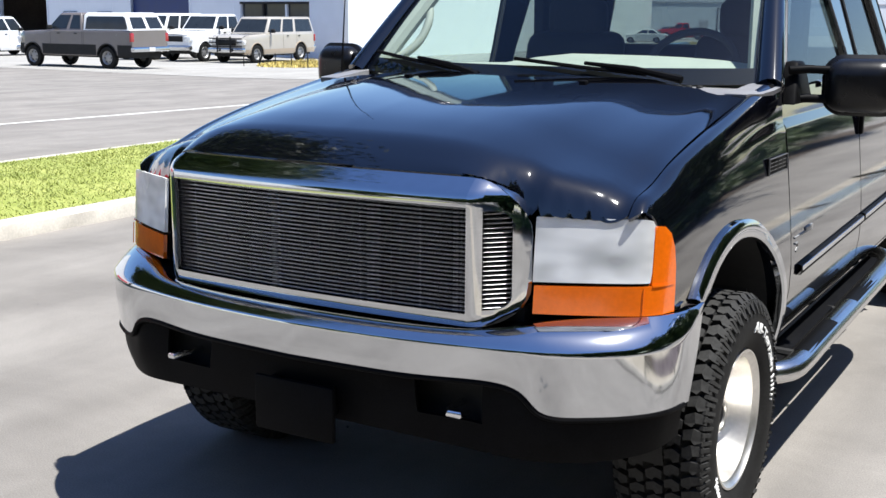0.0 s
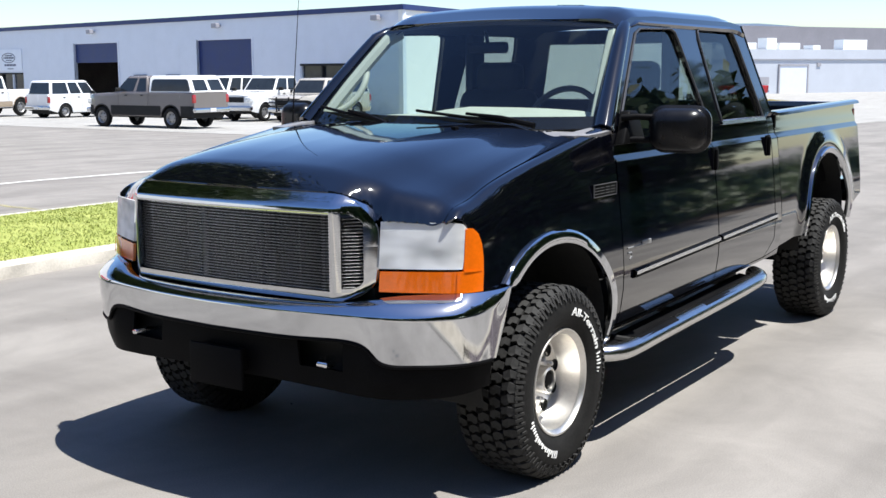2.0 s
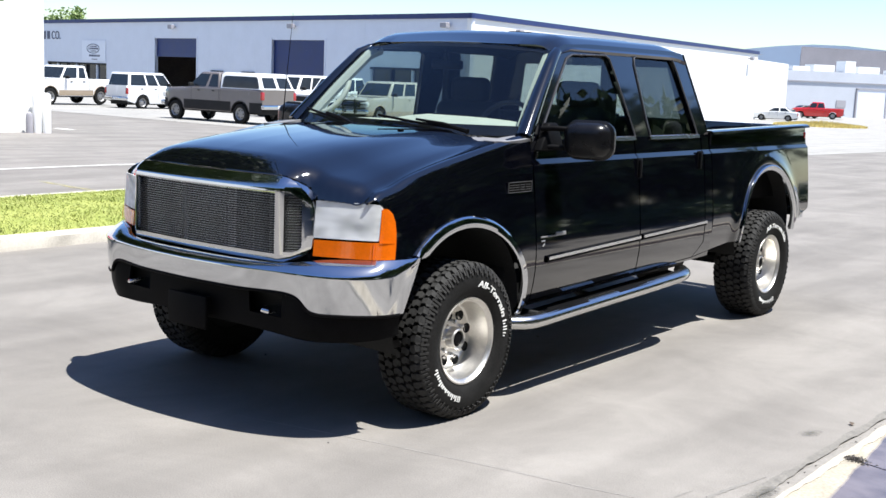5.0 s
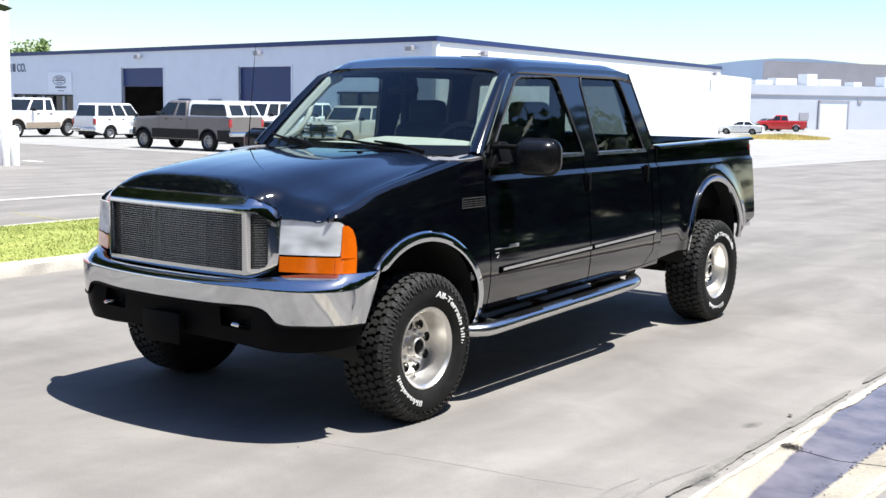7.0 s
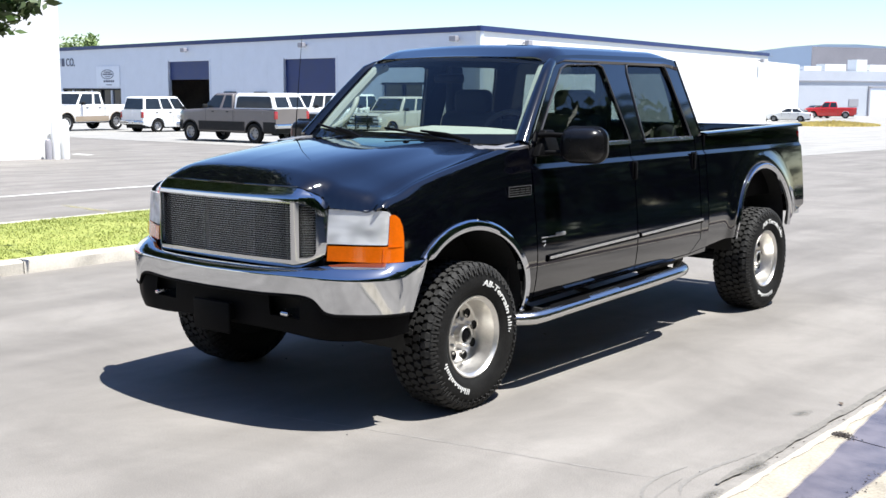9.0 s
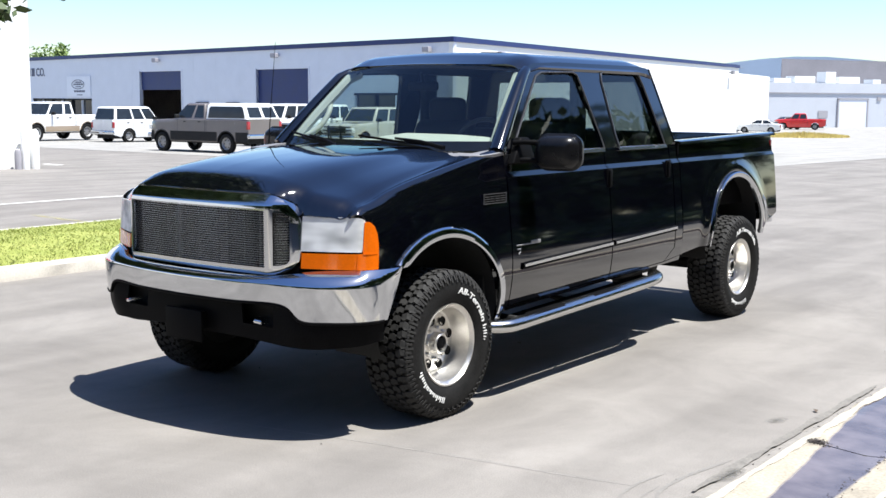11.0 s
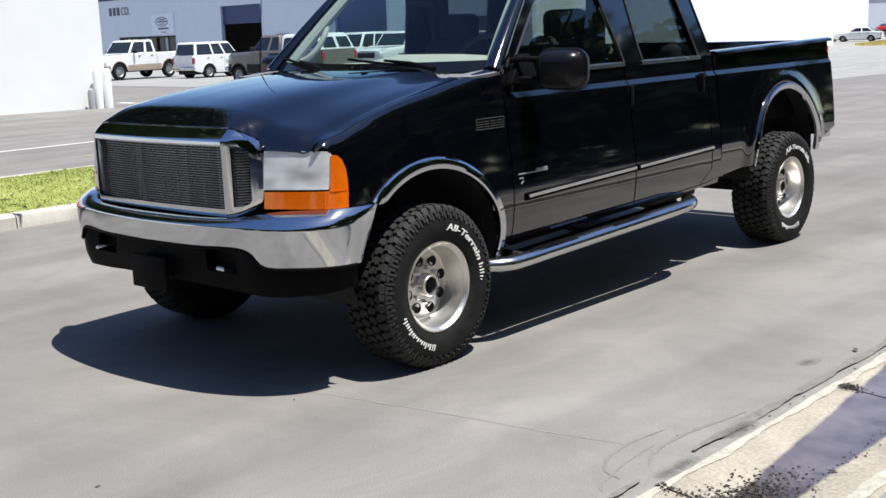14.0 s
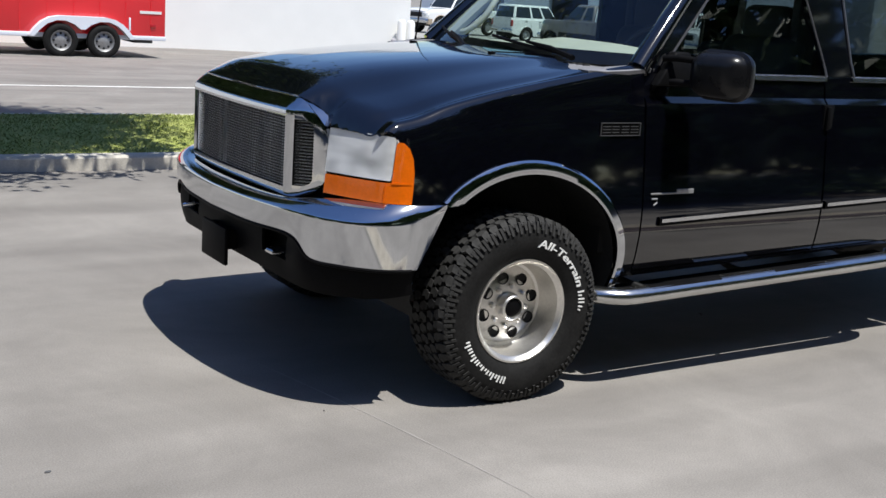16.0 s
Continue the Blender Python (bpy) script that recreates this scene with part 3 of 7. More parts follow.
# dark inner shell, floor, frame and axles
core = box_bm(-0.62, 0.62, -0.72, 0.55, 0.62, 1.10)
box_bm(-0.88, 0.88, 0.62, 2.93, 0.545, 0.62, 0.0, 2, core)
box_bm(-0.86, 0.86, 0.56, 0.66, 0.60, 1.36, 0.0, 2, core)
box_bm(-0.75, 0.75, -0.60, 0.50, 1.0, 1.10, 0.0, 2, core)
part("inner_body", core, DARK, truck, smooth=False)
fr = bmesh.new()
for s in (-1, 1):
    box_bm(s * 0.42 - 0.04, s * 0.42 + 0.04, -0.70, 4.85, 0.50, 0.64, 0.01, 1, fr)
for y in (-0.6, 0.9, 1.9, 2.75, 3.4, 4.5):
    box_bm(-0.40, 0.40, y - 0.05, y + 0.05, 0.51, 0.60, 0.01, 1, fr)
part("chassis_frame", fr, DARK, truck, smooth=False)
for y in (0.02, 3.965):
    ax = tube([(-0.78, y, 0.40), (0.78, y, 0.40)], 0.045, 12)
    bmesh.ops.create_uvsphere(ax, u_segments=16, v_segments=10, radius=0.14, matrix=Matrix.Translation((-0.15 if y < 1 else 0, y, 0.40)))
    part("axle", ax, DARK, truck)
    for s in (-1, 1):
        part("leaf_spring", tube([(s * 0.52, y - 0.65, 0.55), (s * 0.52, y - 0.3, 0.47), (s * 0.52, y, 0.45), (s * 0.52, y + 0.3, 0.47), (s * 0.52, y + 0.65, 0.56)], 0.032, 8), DARK, truck)
part("exhaust_pipe", tube([(0.3, 0.6, 0.47), (0.3, 2.4, 0.47), (0.45, 3.2, 0.52), (0.62, 4.6, 0.5)], 0.04, 10), DARK, truck)
part("transfer_case", box_bm(-0.25, 0.25, 1.2, 2.0, 0.42, 0.58, 0.04), DARK, truck)
tank = box_bm(0.46, 0.80, 2.35, 2.95, 0.47, 0.60, 0.03)
box_bm(0.62, 0.80, 2.55, 2.70, 0.40, 0.50, 0.02, 2, tank)
part("fuel_tank", tank, DARK, truck)
for s in (-1, 1):
    for cy, cz, a, b in ((0.06, 0.56, 0.535, 0.462), (3.96, 0.68, 0.505, 0.485)):
        rows = [[(s * x, y, z) for y, z in ellipse(cy, cz, a, b, 200, -20, 24)] for x in (0.93, 0.62)]
        liner = loft(rows)
        join(liner, loft([[(s * 0.62, y, z) for y, z in ellipse(cy, cz, a, b, 200, -20, 24)], [(s * 0.62, cy, cz)] * 25]))
        part("wheel_arch_liner", liner, DARK, truck)

# front wings
arch = [fender_v(*q) for q in ellipse(0.06, 0.56, 0.53, 0.458, 138, -12, 30)]
out = [(-0.375, 0.872)] + arch + [(0.585, 0.515), (0.694, 0.518), (0.694, 1.2), (-0.622, 1.2), (-0.600, 1.15), (-0.582, 1.11), (-0.562, 1.07), (-0.544, 1.02), (-0.526, 0.96), (-0.501, 0.885)]
pair("front_wing", sheet(out, fender, lin(-0.61, 0.65, 42), [0.6, 0.7, 0.8, 0.87, 0.93] + [0.955, 0.96] + lin(0.965, 1.195, 23), 0.012), PAINT)


def arch_trim(cy, cz, a, b, t0, t1, fx, wide):
    rows = []
    for k, (w, dx) in enumerate(((-1.0, -0.004), (-0.97, 0.014), (-0.8, 0.021), (-0.2, 0.021), (0.0, 0.012), (0.02, -0.004))):
        row = []
        for i, t in enumerate(lin(t0, t1, 45)):
            wd = wide * (1.12 - 0.42 * i / 44) * min(1, 0.45 + i / 2.5)
            q = 0.02 * w if w > 0 else w
            y, z = cy + (a + wd * q) * math.cos(radians(t)), cz + (b + wd * q) * math.sin(radians(t))
            row.append((fx(y, z) + dx, y, z))
        rows.append(row)
    return loft(rows)


pair("front_arch_trim", arch_trim(0.06, 0.56, 0.565, 0.492, 138, -13, side_x, 0.062), CHROME, "chrome wheel arch trim")

# bonnet
out = [(x, hood_edge(abs(x))[0]) for x in lin(-0.863, 0.863, 68)] + [(x, hood_rear(abs(x))) for x in lin(0.8635, -0.8635, 40)]
part("bonnet", sheet(out, hood, lin(-0.85, 0.85, 68), [-0.84, -0.82, -0.80, -0.78, -0.76, -0.74, -0.72, -0.70, -0.68, -0.66, -0.64, -0.62, -0.60, -0.57, -0.54] + lin(-0.5, 0.6, 20), 0.014), PAINT, truck)
for s in (-1, 1):
    part("washer_nozzle", box_bm(s * 0.35 - 0.012, s * 0.35 + 0.012, 0.24, 0.27, hood(0.35, 0.25)[2] - 0.004, hood(0.35, 0.25)[2] + 0.008, 0.003), BLACKPL, truck)

# cowl below the windscreen
cw = sheet([(x, hood_rear(abs(x)) - 0.05) for x in lin(-0.86, 0.86, 32)] + [(x, 0.53 + 0.20 * (x / 0.86) ** 2) for x in lin(0.86, -0.86, 16)],
           lambda x, y: (x, y, min(1.438 - 0.016 * (abs(x) / 0.86) ** 2, hood(x, y)[2] - 0.005)), lin(-0.8, 0.8, 16), lin(0.4, 0.7, 6), 0.008)
part("cowl_panel", cw, COWL, truck, "weathered grey plastic cowl panel")
for i in range(6):
    part("cowl_vent_slat", box_bm(0.47 + i * 0.035, 0.486 + i * 0.035, 0.500 + i * 0.010, 0.535 + i * 0.010, 1.425, 1.4365, 0.003), DARK, truck)


pair("cowl_corner", sheet([(0.79, 0.41), (0.865, 0.405), (0.895, 0.48), (0.905, 0.60), (0.905, 0.70), (0.90, 0.735), (0.84, 0.735), (0.80, 0.66)], lambda x, y: (x, y, 1.4235 + 0.085 * (y - 0.41) - 0.3 * max(0, x - 0.87)), (0.84, 0.87, 0.89), (0.5, 0.6, 0.69), 0.02), COWL, "weathered grey plastic cowl corner")


# windscreen and pillars
def screen(x, t):
    k = (0.845 - 0.125 * t)
    u = x / 0.845
    y = (0.485 + 0.20 * u * u) * (1 - t) + (1.11 + 0.085 * u * u) * t - 0.03 * t * (1 - t)
    z = (1.432 + 0.012 * u * u) * (1 - t) + (1.970 - 0.03 * u * u) * t + 0.025 * 4 * t * (1 - t) * 0.6
    return (u * k, y, z)


ws = part("windscreen", sheet([(-0.845, 0.0), (0.845, 0.0), (0.845, 1.0), (-0.845, 1.0)], screen, lin(-0.8, 0.8, 20), lin(0.1, 0.9, 8)), WSGLASS, truck, "clear windscreen with a dark border")
ws.visible_shadow = False
fb = bmesh.new()
for o in ([(-0.845, 0), (0.845, 0), (0.845, 0.105), (-0.845, 0.105)], [(-0.845, 0.955), (0.845, 0.955), (0.845, 1.0), (-0.845, 1.0)],
          [(-0.845, 0), (-0.81, 0), (-0.81, 1), (-0.845, 1)], [(0.81, 0), (0.845, 0), (0.845, 1), (0.81, 1)]):
    sheet(o, lambda x, t: Vector(screen(x, t)) + Vector((0, 0.006, -0.004)), lin(-0.8, 0.8, 20), lin(0.1, 0.9, 8), 0.003, fb)
part("windscreen_border", fb, BLACKPL, ws)
pp = []
for i in range(9):
    t = i / 8
    p, q = Vector(screen(0.845, t)), Vector((side_x(0.66 + 0.54 * t, 1.42 + 0.54 * t), 0.66 + 0.54 * t, 1.42 + 0.54 * t))
    pp.append(p.lerp(q, 0.5) + Vector((0.0, 0.01, 0)))
pp = pp[:-1] + [pp[-1] + Vector((-0.008, 0.015, -0.022))]
pair("windscreen_pillar", tube(pp, [0.050, 0.048, 0.046, 0.044, 0.042, 0.040, 0.038, 0.036, 0.030], 14), PAINT)

# roof and back of the cab


def roof(x, y):
    a = abs(x)
    z = 2.055 - 0.03 * (a / 0.7) ** 2 - 0.075 * smooth((a - 0.60) / 0.15) ** 1.5 - 0.08 * smooth((1.38 - y) / 0.27) ** 1.6 - 0.03 * smooth((y - 2.6) / 0.3) ** 2
    return (x, y, z)


rf = [(x, 1.115 + 0.075 * (x / 0.74) ** 2) for x in lin(-0.735, 0.735, 16)] + [(x, 2.89 - 0.04 * (x / 0.74) ** 2) for x in lin(0.745, -0.745, 16)]
part("roof", sheet(rf, roof, lin(-0.72, 0.72, 24), lin(1.15, 2.85, 18), 0.02), PAINT, truck)
for x in (-0.3, 0.3):
    part("roof_rib", loft([[(x + dx, y, roof(x + dx, y)[2] + dz) for y in lin(1.45, 2.75, 14)] for dx, dz in ((-0.09, 0.0005), (-0.075, 0.007), (0.075, 0.007), (0.09, 0.0005))]), PAINT, truck)


def back(x, z):
    return (x * 0.955 * (1 - 0.315 * max(0, z - 1.42) / 0.89), 2.885 + (1.99 - z) * 0.2 - 0.04 * (x / 0.9) ** 2, z)


bk = bmesh.new()
for o in ([(-0.93, 0.58), (0.93, 0.58), (0.93, 1.46), (-0.93, 1.46)], [(-0.93, 1.88), (0.93, 1.88), (0.93, 1.97), (-0.93, 1.97)],
          [(-0.93, 1.46), (-0.74, 1.46), (-0.74, 1.88), (-0.93, 1.88)], [(0.74, 1.46), (0.93, 1.46), (0.93, 1.88), (0.74, 1.88)]):
    sheet(o, back, lin(-0.9, 0.9, 12), lin(0.7, 1.9, 8), 0.02, bk)
part("cab_back", bk, PAINT, truck)
rw = part("rear_window", sheet([(-0.74, 1.46), (0.74, 1.46), (0.74, 1.88), (-0.74, 1.88)], back, lin(-0.7, 0.7, 8), (1.6, 1.75)), TINTGLASS, truck)
rw.visible_shadow = False

# doors
SILL = lambda y: 0.497 + 0.026 * (y - 0.6)
dz_cuts = [0.62, 0.7, 0.78, 0.9, 1.0, 1.1, 1.17, 1.23, 1.27, 1.286, 1.292, 1.318, 1.324, 1.34, 1.37, 1.40]
f_side = lambda y, z: (side_x(y, z), y, z)
df = pair("front_door", sheet([(0.703, SILL(0.7) + 0.03), (1.893, SILL(1.9) + 0.03), (1.893, 1.42), (0.703, 1.42)], f_side, lin(0.8, 1.8, 6), dz_cuts, 0.03), PAINT)
dr = pair("rear_door", sheet([(1.905, SILL(1.9) + 0.03), (2.70, SILL(2.7) + 0.03), (2.83, SILL(2.8) + 0.12), (2.845, 1.42), (1.905, 1.42)], f_side, lin(2.0, 2.8, 5), dz_cuts, 0.03), PAINT)
pair("cab_corner", sheet([(2.71, SILL(2.7) + 0.03), (2.955, SILL(2.9) + 0.05), (2.965, 1.42), (2.857, 1.42), (2.842, SILL(2.8) + 0.12)], f_side, (2.9,), dz_cuts, 0.02), PAINT)
pair("sill_panel", sheet([(0.60, SILL(0.6)), (2.95, SILL(2.95) + 0.01), (2.95, SILL(2.95) + 0.045), (2.71, SILL(2.7) + 0.024), (0.60, SILL(0.6) + 0.024)], f_side, lin(0.8, 2.8, 8), (), 0.08), PAINT)
comb = [(0.66, 1.424), (0.80, 1.555), (1.00, 1.755), (1.20, 1.945), (1.30, 1.975), (1.6, 1.988), (2.70, 1.990), (2.83, 1.978), (2.885, 1.93), (2.93, 1.72), (2.975, 1.50), (2.975, 1.424),
        (2.80, 1.424), (2.785, 1.50), (2.70, 1.85), (2.67, 1.925), (2.62, 1.945), (2.16, 1.940), (2.125, 1.925), (2.105, 1.88), (2.108, 1.50), (2.12, 1.424),
        (1.912, 1.424), (1.90, 1.50), (1.815, 1.85), (1.795, 1.91), (1.75, 1.928), (1.36, 1.918), (1.29, 1.895), (1.22, 1.83), (0.86, 1.485), (0.83, 1.424)]
pair("cab_side_frame", sheet(comb, f_side, lin(0.9, 2.9, 12), lin(1.5, 1.96, 7), 0.022), PAINT)


def rim_of(window):
    return [(side_x(y, z) + 0.004, y, z) for y, z in window]


fwin = [(0.83, 1.424), (0.86, 1.485), (1.22, 1.83), (1.29, 1.895), (1.36, 1.918), (1.75, 1.928), (1.795, 1.91), (1.815, 1.85), (1.90, 1.50), (1.912, 1.424)]
rwin = [(2.12, 1.424), (2.108, 1.50), (2.105, 1.88), (2.125, 1.925), (2.16, 1.940), (2.62, 1.945), (2.67, 1.925), (2.70, 1.85), (2.785, 1.50), (2.80, 1.424)]
for w, doors, material in ((fwin, df, DOORGLASS), (rwin, dr, TINTGLASS)):
    for s, door in zip((1, -1), doors):
        pane = part("door_window", sheet(w, lambda y, z: (s * (side_x(y, z) - 0.014), y, z), lin(0.9, 2.8, 8), lin(1.5, 1.9, 4)), material, door)
        pane.visible_shadow = False
        part("window_seal", tube([(s * x, y, z) for x, y, z in rim_of(w)], 0.006, 6), SEAL, door)
        y0, y1 = (1.30, 1.905) if w is fwin else (2.10, 2.815)
        part("window_sill_trim", loft([[(s * (side_x(y, z) + dx), y, z) for y in lin(y0, y1, 6)] for z, dx in ((1.405, -0.002), (1.405, 0.012), (1.424, 0.012), (1.430, -0.004))]), BILLET, door, "bright window sill strip")
        hy = 1.835 if w is fwin else 2.70
        zc = 1.225 if w is fwin else 1.25
        hx = side_x(hy, zc)
        hb = box_bm(hx - 0.006, hx + 0.006, hy + 0.035, hy + 0.105, zc - 0.065, zc + 0.065, 0.004)
        box_bm(hx + 0.004, hx + 0.022, hy + 0.045, hy + 0.075, zc - 0.058, zc + 0.058, 0.007, 2, hb)
        part("door_handle", hb if s > 0 else mirror_bm(hb), BLACKPL, door, "black door handle")
        if w is fwin:
            part("door_lock", cyl((s * (hx - 0.004), hy + 0.065, zc - 0.095), (s * (hx + 0.006), hy + 0.065, zc - 0.095), 0.011, 12), CHROME, door)
        yy0, yy1, zz0, zz1 = (0.80, 1.885, 0.757, 0.788) if w is fwin else (1.915, 2.84, 0.789, 0.816)
        rows = [[(s * (side_x(y, 0.78) + dx), y, zz0 + (zz1 - zz0) * (y - yy0) / (yy1 - yy0) + dz) for y in lin(yy0, yy1, 6)] for dz, dx in ((-0.022, 0.0), (-0.018, 0.012), (0.018, 0.012), (0.022, 0.0))]
        mold = part("side_moulding", loft(rows), BLACKPL, door, "black side moulding with a bright strip")
        rows = [[(s * (side_x(y, 0.78) + dx), y, zz0 + (zz1 - zz0) * (y - yy0) / (yy1 - yy0) + dz) for y in lin(yy0 + 0.01, yy1, 6)] for dz, dx in ((-0.005, 0.011), (-0.004, 0.016), (0.013, 0.016), (0.014, 0.011))]
        part("bright_strip", loft(rows), BILLET, mold)

# badges: their lettering is left as plain bars
for s in (1, -1):
    bx = side_x(0.55, 1.17)
    bd = box_bm(bx - 0.004, bx + 0.004, 0.437, 0.663, 1.148, 1.206, 0.002)
    badge = part("model_badge", bd if s > 0 else mirror_bm(bd), BLACKPL, truck, "dark badge with a thin bright outline")
    for y0, y1, z0, z1 in ((0.437, 0.663, 1.2032, 1.206), (0.437, 0.663, 1.148, 1.1508), (0.437, 0.440, 1.1508, 1.2032), (0.660, 0.663, 1.1508, 1.2032)):
        q = box_bm(bx + 0.003, bx + 0.008, y0, y1, z0, z1, 0.0)
        part("badge_rim", q if s > 0 else mirror_bm(q), BADGEGREY, badge)
    for i, wide in enumerate((0.046, 0.040, 0.042, 0.044)):
        q = bmesh.new()
        for z in (1.163, 1.176, 1.189):
            box_bm(bx + 0.003, bx + 0.005, 0.450 + 0.053 * i, 0.450 + 0.053 * i + wide, z - 0.0014, z + 0.0014, 0.0, 1, q)
        part("badge_bar", q if s > 0 else mirror_bm(q), BADGEGREY, badge)
    ex = side_x(0.9, 0.89)
    em = box_bm(ex - 0.003, ex + 0.005, 0.745, 1.005, 0.881, 0.889, 0.002)
    box_bm(ex - 0.003, ex + 0.005, 0.90, 1.005, 0.884, 0.903, 0.003, 2, em)
    emb = part("engine_badge", em if s > 0 else mirror_bm(em), DULLRIM, truck, "slim bright engine badge")
    q = tube([(ex + 0.002, 0.750, 0.862), (ex + 0.002, 0.783, 0.862), (ex + 0.002, 0.785, 0.845), (ex + 0.002, 0.765, 0.832)], 0.005, 6)
    part("badge_bar", q if s > 0 else mirror_bm(q), DULLRIM, emb)

# cargo bed
barch = ellipse(3.96, 0.68, 0.50, 0.48, 186, -4, 30)
out = [(2.985, 0.60), (3.30, 0.63)] + barch + [(4.52, 0.70), (4.80, 0.79), (4.815, 1.10), (4.81, 1.468), (2.985, 1.436)]
pair("bed_side", sheet(out, lambda y, z: (bed_x(y, z), y, z), lin(3.05, 4.78, 56), [0.66, 0.7, 0.74, 0.78, 0.82, 0.86] + lin(0.90, 1.27, 20) + [1.286, 1.292, 1.318, 1.324, 1.34, 1.37, 1.40], 0.02), PAINT)
pair("rear_arch_trim", arch_trim(3.96, 0.68, 0.52, 0.50, 187, -5, lambda y, z: bed_x(y, z) + 0.004, 0.05), CHROME, "chrome wheel arch trim")
rail = [[(x, y, 1.436 + 0.032 * (y - 2.985) / 1.825 + dz) for y in lin(2.985, 4.81, 12)] for x, dz in ((0.928, -0.012), (0.922, 0.006), (0.90, 0.014), (0.84, 0.014), (0.815, 0.008), (0.81, -0.03))]
pair("bed_rail_cap", loft(rail), PAINT)
bed = bmesh.new()
box_bm(-0.80, 0.80, 2.99, 4.80, 0.90, 0.94, 0.0, 1, bed)
for s in (-1, 1):
    box_bm(min(s * 0.80, s * 0.825), max(s * 0.80, s * 0.825), 2.99, 4.80, 0.90, 1.43, 0.0, 1, bed)
    box_bm(min(s * 0.60, s * 0.80), max(s * 0.60, s * 0.80), 3.45, 4.47, 0.94, 1.16, 0.03, 2, bed)
box_bm(-0.90, 0.90, 2.985, 3.01, 0.62, 1.43, 0.0, 1, bed)
part("bed_tub", bed, BLACKPL, truck, smooth=False)
part("tailgate", box_bm(-0.80, 0.80, 4.775, 4.83, 0.86, 1.465, 0.015), PAINT, truck)
tl = box_bm(0.78, 0.897, 4.77, 4.832, 1.03, 1.42, 0.012)
pair("tail_light", tl, REDLENS, "red tail light")
rb = catmull([(0.90, 4.72, 0), (0.905, 4.84, 0), (0.88, 4.92, 0), (0.76, 4.96, 0), (0.0, 4.97, 0)], 24)
rbm = loft([[(p.x, p.y, z) for p in rb] for z in (0.70, 0.71, 0.79, 0.88, 0.895)])
join(rbm, loft([[(p.x, p.y, 0.895) for p in rb], [(p.x * 0.9, p.y - 0.12, 0.895) for p in rb]]))
pair("rear_bumper", rbm, CHROME, "chrome rear bumper")

# grille: a flat chrome face with a middle opening and a rounded one at each bend
def shell_depth(x, z):
    """How far a point of the grille face lies inside its rounded outline."""
    r = 0.165 if z > 1.055 else 0.105
    qx, qz = abs(x) - (0.640 - r), abs(z - 1.055) - (0.205 - r)
    return r - min(max(qx, qz), 0) - math.hypot(max(qx, 0), max(qz, 0))


def shell_face(x, z):
    d = max(0, min(1, shell_depth(x, z) / 0.009))
    return (x, grille_y(x) + 0.055 * smooth((z - 1.19) / 0.075) ** 1.5 - 0.004 + 0.007 * (1 - math.sqrt(max(0, 1 - (1 - d) ** 2))), z)


shell_out = rrect(0, 1.055, 0.640, 0.205, 0.165, 0.105)
right_half = sorted((q for q in shell_out if q[0] > 0.546), key=lambda q: -q[1])
insert = [(0.546, 0.897)] + [(0.569 + 0.035 * math.cos(t), 0.932 + 0.035 * math.sin(t)) for t in lin(-math.pi / 2, 0, 7)] + [(0.569 + 0.035 * math.cos(t), 1.135 + 0.035 * math.sin(t)) for t in lin(0, math.pi / 2, 7)] + [(0.546, 1.170)]
over = lambda x: 1.055 + 0.04 + math.sqrt(max(0, 0.165 ** 2 - max(0, x - 0.475) ** 2))
edge_top, edge_low = (0.546, over(0.546)), (0.546, 0.850)
zs = [0.87, 0.885, 1.195, 1.205, 1.215, 1.225, 1.235, 1.245, 1.25, 1.255]
sh = bmesh.new()
for s in (1, -1):
    fs = lambda x, z: shell_face(s * x, z)
    upper = [edge_top] + [q for q in right_half if q[1] > 1.055] + [(0.640, 1.055), (0.604, 1.055)] + [q for q in insert if q[1] > 1.055]
    under = [(0.604, 1.055), (0.640, 1.055)] + [q for q in right_half if q[1] < 1.055] + [edge_low] + [q for q in insert if q[1] < 1.055]
    for piece in (upper, under):
        sheet(piece, fs, [0.569, 0.604, 0.622], [0.92, 0.98, 1.1, 1.135] + zs, 0.012, sh)
    sheet([(0.508, 0.850), (0.546, 0.850), (0.546, over(0.546)), (0.527, over(0.527)), (0.508, over(0.508))], fs, [0.52, 0.533], [0.87, 0.885] + lin(0.95, 1.18, 4) + zs[2:], 0.012, sh)
for z0, z1 in ((0.850, 0.887), (1.180, 1.260)):
    sheet([(-0.508, z0), (0.508, z0), (0.508, z1), (-0.508, z1)], shell_face, lin(-0.48, 0.48, 25), zs, 0.012, sh)
bmesh.ops.remove_doubles(sh, verts=sh.verts[:], dist=0.0004)
join(sh, loft([[Vector(shell_face(x, z)) + Vector((0, dy, 0)) for x, z in shell_out] for dy in (0.0, 0.02, 0.10)], None, True))
grille = part("grille_shell", sh, CHROME, truck, "chrome grille surround")
rows = [[(x, grille_y(x) + 0.046, z) for x in lin(-0.622, 0.622, 24)] for z in (0.88, 1.19)]
part("grille_backing", loft(rows), DARK, grille)


def bar_mesh(x0, x1):
    rows = []
    for dy, dz in ((0.010, -0.0016), (0.008, -0.0026), (0.030, -0.0026), (0.030, 0.0026), (0.008, 0.0026), (0.010, 0.0016)):
        rows.append([(x, grille_y(x) + dy, dz) for x in lin(x0, x1, 16)])
    return finish("billet_bar", loft(rows, None), BILLET)


